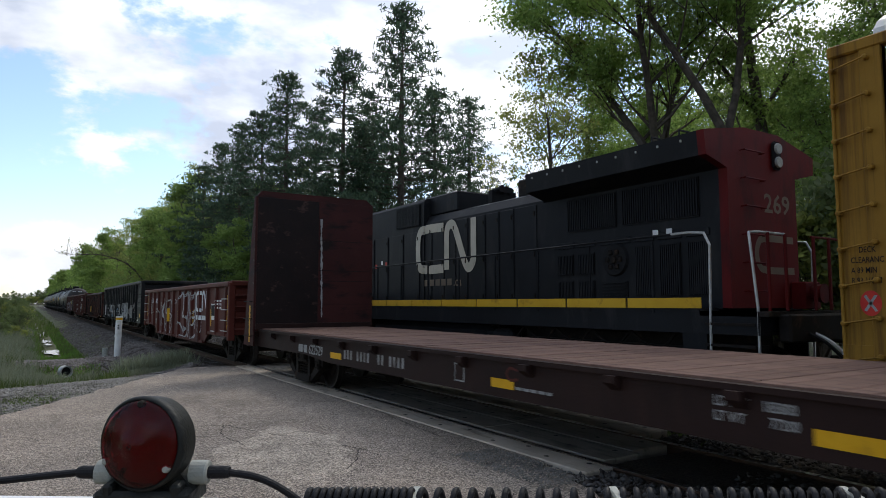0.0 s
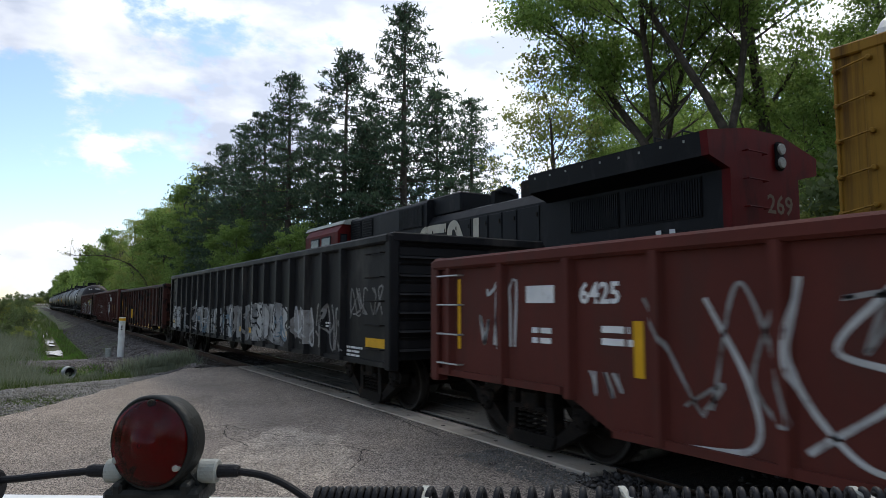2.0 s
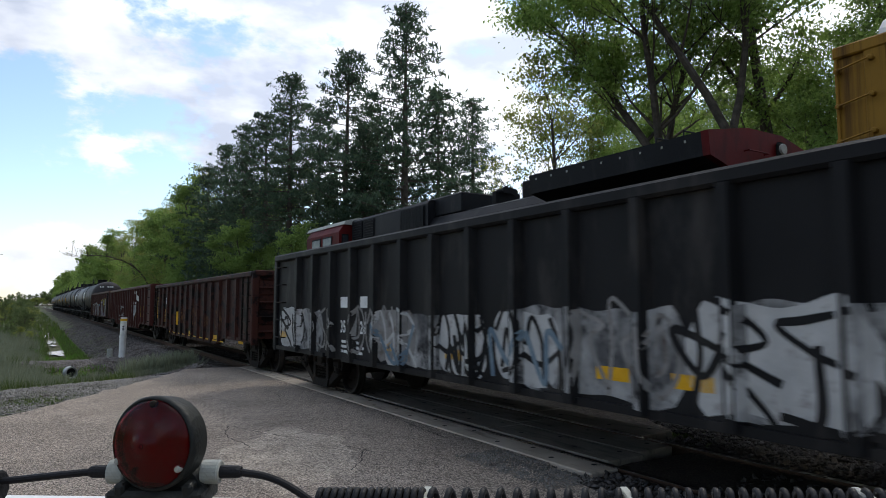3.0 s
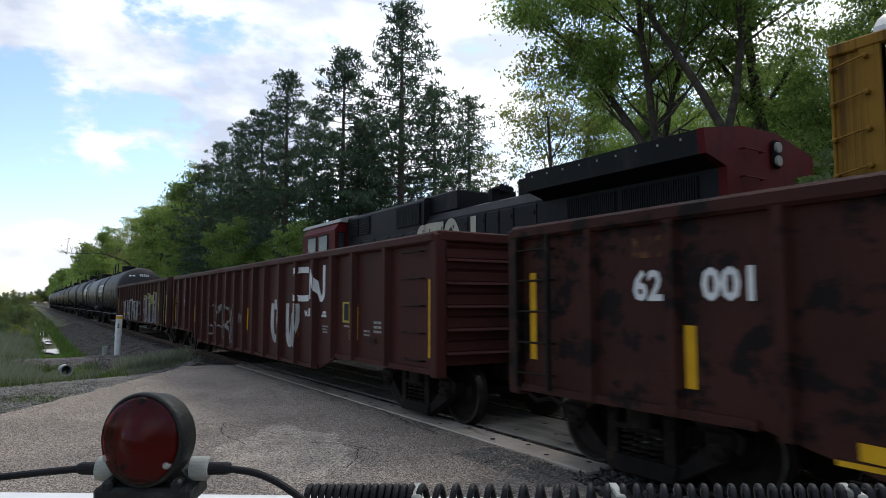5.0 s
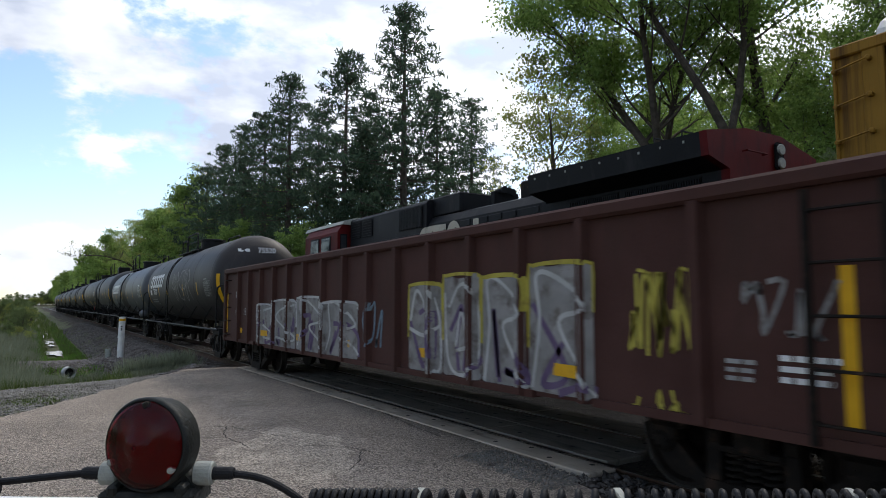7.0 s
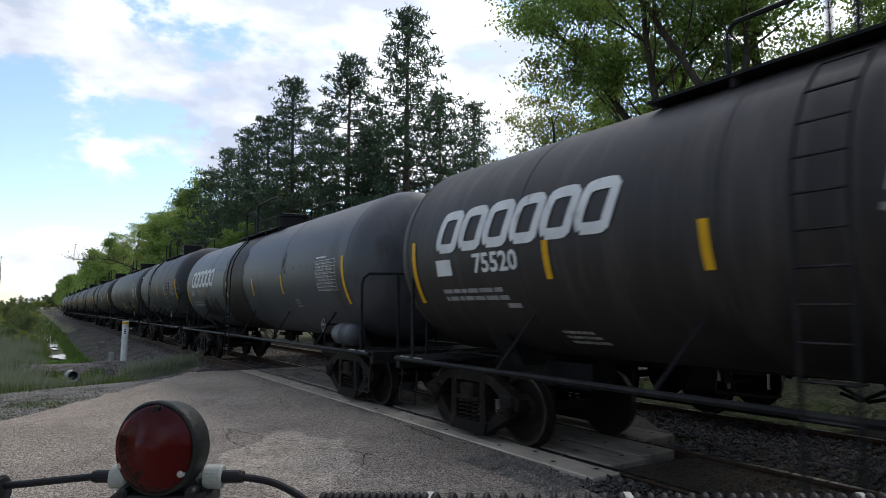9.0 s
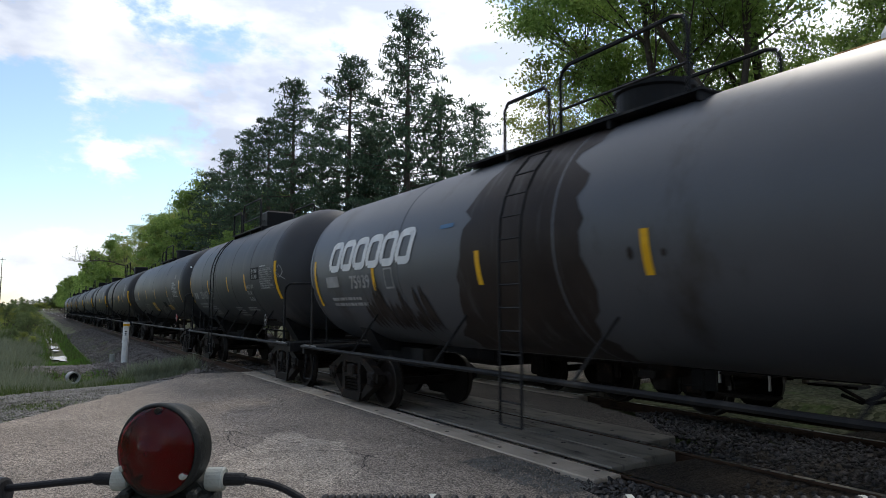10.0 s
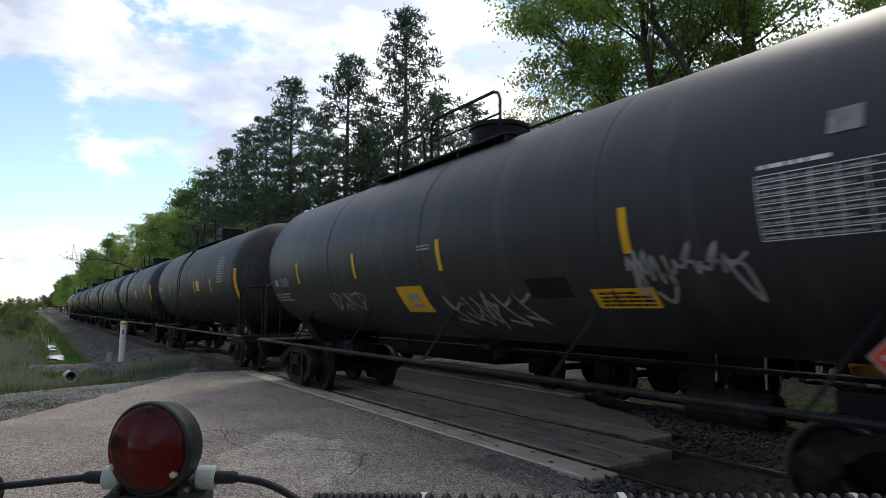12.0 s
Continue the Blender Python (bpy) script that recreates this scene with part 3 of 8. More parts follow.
def build_crossing_panels():
    """Concrete panels between and beside the rails, each with its row of dark lifting holes."""
    rng = random.Random(12)
    for cx in (NEAR, FAR):
        bed = tagged(new("crossing_deck"), "worn concrete crossing panels laid along the rails", "crossing deck", kind="structure")
        for x0, x1, start in ((cx - 1.22, cx - RAILX - 0.055, 5.1), (cx - RAILX + 0.11, cx - 0.02, 5.4), (cx + 0.0, cx + RAILX - 0.11, 5.55),
                              (cx + RAILX + 0.055, cx + 1.46, 6.2)):
            y, L = start + (4.9 if cx == FAR else 0.0), 2.32
            while y < 19.0:
                e = min(y + L, 19.15)
                bm = bmesh.new()
                box(bm, x0, x1, y + 0.006, e - 0.006, -0.20, 0.004 + rng.uniform(-0.006, 0.004), bevel=0.012)
                p = part("panel", bm, "concrete" if start < 5.3 else "inner_panel", bed)
                k = 0
                yy = y + 0.25
                while yy < e - 0.1:
                    bm = bmesh.new()
                    n = 8
                    xx = x0 + (x1 - x0) * (0.3 if k % 2 else 0.7)
                    ring = [bm.verts.new((xx + 0.035 * math.cos(6.283 * i / n), yy + 0.035 * math.sin(6.283 * i / n), 0.0115)) for i in range(n)]
                    bm.faces.new(ring)
                    part("bolt_hole", bm, "crack", p)
                    yy += 0.52
                    k += 1
                y = e
            

def build_ballast():
    """Loose stones: thick along the shoulders, thin at the road's edge."""
    rng = np.random.default_rng(4)
    base = np.array([(1, 0, 0), (-1, 0, 0), (0, 1, 0), (0, -1, 0), (0, 0, 1), (0, 0, -1)], float)
    tri = np.array([(0, 2, 4), (2, 1, 4), (1, 3, 4), (3, 0, 4), (2, 0, 5), (1, 2, 5), (3, 1, 5), (0, 3, 5)])

    def stones(name, P, size, mat, label):
        n = len(P)
        s = rng.uniform(0.55, 1.25, (n, 1, 3)) * (size * rng.uniform(0.6, 1.3, (n, 1, 1)))
        s[..., 2] *= 0.7
        a = rng.uniform(0, 6.283, n)
        c, d = np.cos(a), np.sin(a)
        V = base[None] * s + rng.uniform(-0.25, 0.25, (n, 6, 3)) * size
        X = V[..., 0] * c[:, None] - V[..., 1] * d[:, None]
        Y = V[..., 0] * d[:, None] + V[..., 1] * c[:, None]
        V = np.stack([X, Y, V[..., 2]], -1) + P[:, None]
        me = bpy.data.meshes.new(name)
        F = (tri[None] + 6 * np.arange(n)[:, None, None]).reshape(-1, 3)
        me.vertices.add(n * 6)
        me.vertices.foreach_set("co", V.astype(np.float32).ravel())
        me.loops.add(len(F) * 3)
        me.loops.foreach_set("vertex_index", F.astype(np.int32).ravel())
        me.polygons.add(len(F))
        me.polygons.foreach_set("loop_start", np.arange(0, len(F) * 3, 3, dtype=np.int32))
        me.update(calc_edges=True)
        tagged(part_mesh(name, me, mat), label, "gravel", kind="stuff")

    def strip(x0, x1, y0, y1, n, power=1.0):
        x = rng.uniform(x0, x1, n)
        y = y0 + (y1 - y0) * rng.uniform(0, 1, n) ** power
        z = np.array([ground_z(a, b) for a, b in zip(x, y)])
        return np.stack([x, y, z], -1)
    P = np.concatenate([strip(2.0, 4.9, 19.3, 34, 9000), strip(2.4, 4.9, 34, 75, 7000, 1.3), strip(4.9, 7.6, 19.2, 50, 5000, 1.2),
                        strip(7.6, 9.8, 19.2, 40, 1500)])
    P[:, 2] += np.where(P[:, 0] > 3.3, np.minimum(0.16, (P[:, 0] - 3.3) * 0.13), 0)
    stones("ballast_shoulder", P, 0.042, "ballast", "crushed grey-brown ballast stones along the track")
    P = np.concatenate([strip(4.7, 5.4, 1.0, 5.2, 1400), strip(5.6, 6.9, 0.5, 4.3, 500), strip(7.08, 9.7, 0.5, 6.0, 5200), strip(7.9, 9.9, 6.0, 8.2, 1500)])
    P = P[(P[:, 1] < 6.1) | (P[:, 1] < 6.2 + (P[:, 0] - 7.74) * 1.5)]
    P[:, 2] = np.where(P[:, 0] > 7.0, -0.045 - 0.02 * (P[:, 0] - 7.0), np.where(P[:, 0] > 5.4, -0.055, -0.05)) + rng.uniform(-0.02, 0.03, len(P))
    stones("ballast_bed", P, 0.040, "ballast_shaded", "crushed ballast stones between the rails and tracks")
    P = np.concatenate([strip(4.3, 4.95, 4.9, 6.6, 1500)])
    P[:, 2] = -0.006
    stones("loose_gravel", P, 0.014, "gravel", "loose pale gravel spilled on the asphalt edge")
    P = strip(-0.6, 3.4, 27.2, 31.6, 5500)
    P[:, 2] -= 0.02
    stones("mound_gravel", P, 0.034, "ballast", "brown gravel on the earth bridge over the culvert")
    n = 15000
    t = rng.uniform(-0.25, 1, n)
    ex, ey = -0.45 + 4.2 * t, 12.5 + 6.8 * t
    off = rng.uniform(-0.15, 1.0, n) * (4.0 * (1 - np.maximum(t, 0)) + 0.5)
    P = np.stack([ex - off * 0.85, ey + off * 0.53, 0 * t], -1)
    P[:, 2] = [ground_z(a, b) - 0.03 for a, b, _ in P]
    stones("verge_gravel", P, 0.026, "gravel", "grey gravel verge beside the asphalt road")


# ---- rolling stock: shared pieces ----
def finish(bm, name, mat):
    me = bpy.data.meshes.new(name)
    bm.to_mesh(me)
    bm.free()
    me.materials.append(M[mat])
    return me


def wheelset_mesh():
    bm = bmesh.new()
    for s in (-1, 1):
        x = 0.752 * s
        lathe(bm, [(x - 0.075 * s, 0.05), (x - 0.072 * s, 0.485), (x - 0.04 * s, 0.48), (x - 0.035 * s, 0.457), (x + 0.065 * s, 0.452),
                   (x + 0.067 * s, 0.425), (x + 0.062 * s, 0.39), (x + 0.02 * s, 0.36), (x + 0.005 * s, 0.20), (x + 0.07 * s, 0.15), (x + 0.07 * s, 0.04)], 32, 'X')
    lathe(bm, [(-1.0, 0.075), (1.0, 0.075)], 10, 'X')
    for k in range(4):                         # cast marks on the plates
        a = k * math.pi / 2
        for s in (-1, 1):
            box(bm, 0.752 * s - 0.01, 0.752 * s + 0.03, 0.25 * math.cos(a) - 0.03, 0.25 * math.cos(a) + 0.03, 0.25 * math.sin(a) - 0.03, 0.25 * math.sin(a) + 0.03)
    for f in bm.faces:                         # the running face and rim edge are worn bright
        r = math.hypot(f.calc_center_median().y, f.calc_center_median().z)
        f.material_index = 1 if 0.43 < r < 0.46 and len(f.verts) == 4 else 0
    me = finish(bm, "wheelset", "wheel")
    me.materials.append(M["tread"])
    return me


def sideframe_mesh():
    bm = bmesh.new()
    x0, x1 = -0.06, 0.06
    x0, x1 = -0.075, 0.075
    prism(bm, [(-1.10, 0.46), (-1.14, 0.62), (-0.95, 0.70), (-0.62, 0.84), (-0.38, 0.90), (0.38, 0.90), (0.62, 0.84), (0.95, 0.70), (1.14, 0.62), (1.10, 0.46),
               (0.78, 0.58), (0.52, 0.75), (0.30, 0.77), (-0.30, 0.77), (-0.52, 0.75), (-0.78, 0.58)], x0, x1)
    prism(bm, [(-0.40, 0.08), (0.40, 0.08), (0.46, 0.24), (-0.46, 0.24)], x0 - 0.03, x1 + 0.03)
    for k in (-1, 1):
        prism(bm, [(k * 0.38, 0.08), (k * 0.34, 0.22), (k * 0.48, 0.27), (k * 0.80, 0.54), (k * 1.0, 0.55), (k * 0.98, 0.40)], x0, x1)
        prism(bm, [(k * 0.29, 0.18), (k * 0.29, 0.80), (k * 0.41, 0.80), (k * 0.43, 0.24)], x0 - 0.01, x1 + 0.01)
        box(bm, -0.12, 0.12, k * 0.89 - 0.15, k * 0.89 + 0.15, 0.50, 0.66, bevel=0.03)
        box(bm, -0.10, 0.10, k * 0.36 - 0.05, k * 0.36 + 0.05, 0.56, 0.68, bevel=0.015)
    box(bm, -0.11, 0.11, -0.28, 0.28, 0.50, 0.56, bevel=0.01)
    return finish(bm, "side_frame", "steel")


def bolster_mesh():
    bm = bmesh.new()
    box(bm, -1.12, 1.12, -0.16, 0.16, 0.50, 0.74, bevel=0.03)
    return finish(bm, "truck", "steel")


def spring_mesh():
    bm = bmesh.new()
    tube(bm, [(0.085 * math.cos(a), 0.085 * math.sin(a), 0.22 + 0.29 * i / 40) for i, a in ((i, i * 5 * 6.283 / 40) for i in range(41))], 0.019, 5)
    return finish(bm, "spring", "steel")


def cap_mesh():
    bm = bmesh.new()
    lathe(bm, [(0.0, 0.12), (0.10, 0.12), (0.12, 0.09), (0.13, 0.05)], 12, 'X')
    for k in range(3):
        a = k * 2.094
        box(bm, 0.12, 0.145, 0.07 * math.cos(a) - 0.015, 0.07 * math.cos(a) + 0.015, 0.07 * math.sin(a) - 0.015, 0.07 * math.sin(a) + 0.015)
    me = bpy.data.meshes.new("bearing_cap")
    bm.to_mesh(me)
    bm.free()
    me.materials.append(M["steel"])
    return me


WHEEL, BOLSTER, SIDEFRAME, SPRING, CAP = wheelset_mesh(), bolster_mesh(), sideframe_mesh(), spring_mesh(), cap_mesh()
ROLLING = []                     # wheelsets that turn
AXLE = 0.89


def add_truck(car, y, rolls=True):
    tr = new("truck", BOLSTER)
    tr.parent, tr.location = car, (0, y, 0)
    for s in (-1, 1):
        f = new("side_frame", SIDEFRAME)
        f.parent, f.location = tr, (1.0 * s, 0, 0)
        for yy in (-0.17, 0.0, 0.17):
            sp = new("spring", SPRING)
            sp.parent, sp.location = tr, (1.0 * s, yy, 0)
    for k in (-1, 1):
        w = new("wheelset", WHEEL)
        w.parent, w.location = tr, (0, k * AXLE, 0.457)
        if rolls:
            ROLLING.append((w, k * AXLE))
        for s in (-1, 1):
            c = new("bearing_cap", CAP)
            c.parent, c.location = tr, (1.0 * s, k * AXLE, 0.50)
            c.rotation_euler.z = 0 if s > 0 else math.pi
    return tr


def add_coupler(car, y, d):
    bm = bmesh.new()
    box(bm, -0.09, 0.09, min(y, y + d * 0.4), max(y, y + d * 0.4), 0.78, 0.98, bevel=0.02)
    box(bm, -0.17, 0.15, min(y + d * 0.34, y + d * 0.55), max(y + d * 0.34, y + d * 0.55), 0.72, 1.04, bevel=0.05)
    tube(bm, [(-0.3, y + d * 0.1, 0.62), (-0.28, y + d * 0.5, 0.42), (-0.22, y + d * 0.8, 0.5)], 0.03)
    part("coupler", bm, "steel", car, "dark cast coupler with air hose")


def writing(car, text, y, z, size, mat, xf, bold=0.0, squeeze=1.0, name="lettering", stencil=0):
    """Words on the near side. y is where they begin; they run towards the front of the train."""
    me = letters(text, size, bold, squeeze)
    for v in me.vertices:
        yy, zz = y - v.co.x, z + v.co.y
        v.co = (xf(yy, zz) - 0.004, yy, zz)
    return part_mesh(name, me, mat, car)


def bars(car, y, z, w, h, rows, xf, mat="grey_letter", seed=0, name="lettering", gap=0.55, lift=0.004):
    """Small writing too fine to read: rows of short plain bars."""
    rng = random.Random(seed)
    bm = bmesh.new()
    rh = h / rows
    for r in range(rows):
        zz = z + h - (r + 1) * rh
        u, end = 0.0, w * rng.uniform(0.7, 1.0)
        while u < end:
            d = min(end - u, rh * rng.uniform(0.7, 3.0))
            vs = []
            for a, b in ((u, 0), (u + d, 0), (u + d, rh * gap), (u, rh * gap)):
                yy, z2 = y - a, zz + b
                vs.append(bm.verts.new((xf(yy, z2) - lift, yy, z2)))
            bm.faces.new(vs)
            u += d + rh * 0.35
    return part(name, bm, mat, car)


def patch(car, y0, y1, z0, z1, mat, xf, name="reflector", lift=0.004, label=""):
    bm = bmesh.new()
    n = max(1, int(abs(z1 - z0) / 0.12))
    prev = None
    for i in range(n + 1):
        z = z0 + (z1 - z0) * i / n
        cur = (bm.verts.new((xf(y0, z) - lift, y0, z)), bm.verts.new((xf(y1, z) - lift, y1, z)))
        if prev:
            bm.faces.new((prev[0], prev[1], cur[1], cur[0]))
        prev = cur
    bmesh.ops.recalc_face_normals(bm, faces=bm.faces)
    return part(name, bm, mat, car, label)


def spline(P, step=0.05):
    """A smooth line through the points."""
    P = [Vector(p).to_3d() for p in P]
    P = [P[0] * 2 - P[1]] + P + [P[-1] * 2 - P[-2]]
    out = []
    for a, b, c, d in zip(P, P[1:], P[2:], P[3:]):
        n = max(2, int((c - b).length / step))
        for i in range(n):
            t = i / n
            out.append(0.5 * ((2 * b) + (c - a) * t + (2 * a - 5 * b + 4 * c - d) * t * t + (3 * b - a - 3 * c + d) * t ** 3))
    out.append(P[-2])
    return out


def strokes(car, lines, width, mat, xf, name="graffiti", label="", lift=0.006, step=0.05, vary=0.12):
    """Painted strokes: each a line of (y, z) points, drawn as a band on the side and following its posts."""
    for line in lines:
        bm = bmesh.new()
        pts = spline([(a, b, 0) for a, b in line], step)
        prev = None
        n = len(pts)
        cols = max(2, min(9, int(width / 0.02) + 1))
        for i, p in enumerate(pts):
            d = pts[min(i + 1, n - 1)] - pts[max(i - 1, 0)]
            d = d.normalized() if d.length else Vector((1, 0, 0))
            w = width * (1 + vary * math.sin(i * 0.37 + p.x * 3))
            cur = []
            for j in range(cols):
                q = (j / (cols - 1) - 0.5) * w
                y, z = p.x - d.y * q, p.y + d.x * q
                cur.append(bm.verts.new((xf(y, z) - lift, y, z)))
            if prev:
                for j in range(cols - 1):
                    bm.faces.new((prev[j], prev[j + 1], cur[j + 1], cur[j]))
            prev = cur
        bmesh.ops.recalc_face_normals(bm, faces=bm.faces)
        part(name, bm, mat, car, label)


def scrawl(y0, y1, z0, z1, n, seed, loops=5):
    """Random looping strokes that fill a field from y0 (far) to y1 (near), like a spray-can tag."""
    rng = random.Random(seed)
    out = []
    for k in range(n):
        a, b = y0 + (y1 - y0) * k / n, y0 + (y1 - y0) * (k + 1) / n
        line = []
        for i in range(loops):
            line.append((a + (b - a) * rng.uniform(-0.15, 1.15), z0 + (z1 - z0) * (rng.random() if i % 2 else (rng.random() < 0.5) * 0.8 + 0.1)))
        out.append(line)
    return out


def tag_letters(y0, y1, z0, z1, n, seed):
    """Big abstract loops side by side: closed rings, hooks and slanted bars with rounded turns."""
    rng = random.Random(seed)
    out = []
    w = (y1 - y0) / n
    for k in range(n):
        a, b = y0 + w * (k + 0.06), y0 + w * (k + 0.94)
        j = lambda q: rng.uniform(-q, q)
        kind = (seed + k * 3 + rng.randint(0, 1)) % 4
        lo, hi, mid = z0 + 0.05 + j(0.05), z1 - 0.05 + j(0.08), (z0 + z1) / 2 + j(0.1)
        if kind == 0:
            out.append([(a, hi - 0.1), (a + (b - a) * 0.1, lo + 0.2), ((a + b) / 2, lo), (b, lo + 0.25), (b - (b - a) * 0.05, hi - 0.15), ((a + b) / 2, hi), (a + (b - a) * 0.12, hi - 0.3)])
            out.append([((a * 2 + b) / 3, mid - 0.2), ((a + b) / 2, mid + 0.25), ((a + b * 2) / 3, mid - 0.15), ((a * 2 + b) / 3, mid - 0.25)])
        elif kind == 1:
            out.append([(a, lo), (a + (b - a) * 0.15, mid), (a + (b - a) * 0.1, hi), ((a + b) / 2, hi - 0.05), (b, mid + 0.15), ((a + b) / 2, mid), (b, lo + 0.1), (b + (b - a) * 0.1, lo)])
        elif kind == 2:
            out.append([(a, mid), (a + (b - a) * 0.2, hi), ((a + b) / 2, hi - 0.25), (a + (b - a) * 0.6, lo + 0.1), (b, lo), (b, mid), (a + (b - a) * 0.75, hi)])
            out.append([(a - (b - a) * 0.1, mid - 0.1), ((a + b) / 2, mid - 0.2), (b, mid - 0.05)])
        else:
            out.append([(b, hi), (a + (b - a) * 0.3, hi - 0.1), (a, mid + 0.2), (a + (b - a) * 0.4, mid), (b, mid - 0.2), (a + (b - a) * 0.8, lo + 0.05), (a, lo + 0.1)])
    return out


def blob(car, y0, y1, z0, z1, seed, mat, xf, name="graffiti", label="", lift=0.004, n=5, square=False):
    """A filled painted field with an uneven outline."""
    rng = random.Random(seed)
    bm = bmesh.new()
    k = max(4, int(abs(y1 - y0) / 0.06))
    prev = None
    top, bot = [], []
    for i in range(k + 1):
        y = y0 + (y1 - y0) * i / k
        e = min(1, min(i, k - i) / 4 + 0.35)
        m, h = (z0 + z1) / 2, (z1 - z0) / 2
        if square:
            e = 1.03 if 0 < i < k else 0.97
            h *= 0.98
        zt = m + h * e * ((0.88 if not square else 1.0) + (0.25 if not square else 0.10) * noise.noise(Vector((y * 2.2, seed, 0))))
        zb = m - h * e * ((0.88 if not square else 1.0) + (0.25 if not square else 0.06) * noise.noise(Vector((y * 2.0, seed + 9, 0))))
        col = [bm.verts.new((xf(y, zb + (zt - zb) * j / n) - lift, y, zb + (zt - zb) * j / n)) for j in range(n + 1)]
        if prev:
            for j in range(n):
                bm.faces.new((prev[j], col[j], col[j + 1], prev[j + 1]))
        prev = col
    bmesh.ops.recalc_face_normals(bm, faces=bm.faces)
    return part(name, bm, mat, car, label)


def emblem(car, y, z, h, mat, xf, w=1.0):
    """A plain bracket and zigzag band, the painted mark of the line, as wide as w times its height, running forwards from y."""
    s = h
    L1 = [(y - 1.0 * s * w, z + 0.92 * s), (y - 0.35 * s * w, z + 0.93 * s), (y - 0.12 * s * w, z + 0.84 * s), (y - 0.06 * s * w, z + 0.5 * s),
          (y - 0.12 * s * w, z + 0.16 * s), (y - 0.35 * s * w, z + 0.08 * s), (y - 1.0 * s * w, z + 0.08 * s)]
    L2 = [(y - 1.12 * s * w, z + 0.05 * s), (y - 1.12 * s * w, z + 0.5 * s), (y - 1.14 * s * w, z + 0.86 * s), (y - 1.3 * s * w, z + 0.95 * s),
          (y - 1.45 * s * w, z + 0.8 * s), (y - 1.75 * s * w, z + 0.2 * s), (y - 1.9 * s * w, z + 0.06 * s), (y - 2.04 * s * w, z + 0.2 * s),
          (y - 2.05 * s * w, z + 0.55 * s), (y - 2.05 * s * w, z + 1.0 * s)]
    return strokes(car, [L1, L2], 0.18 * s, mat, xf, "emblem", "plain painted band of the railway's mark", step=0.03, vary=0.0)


def ladder(car, x, y0, y1, z0, z1, n, mat="grab", out=0.09, stiles=False, name="ladder"):
    """Grab irons one above the other on the near side, each a piece of its own."""
    if stiles:
        lad = None
        for y in (y0, y1):
            bm = bmesh.new()
            box(bm, x - out - 0.03, x - out + 0.02, y - 0.02, y + 0.02, z0 - 0.15, z1 + 0.15)
            part("ladder_stile", bm, mat, car)
    for i in range(n):
        z = z0 + (z1 - z0) * i / (n - 1)
        bm = bmesh.new()
        tube(bm, [(x, y0, z), (x - out, y0, z), (x - out, y1, z), (x, y1, z)], 0.013, 5)
        part("grab_iron", bm, mat, car)


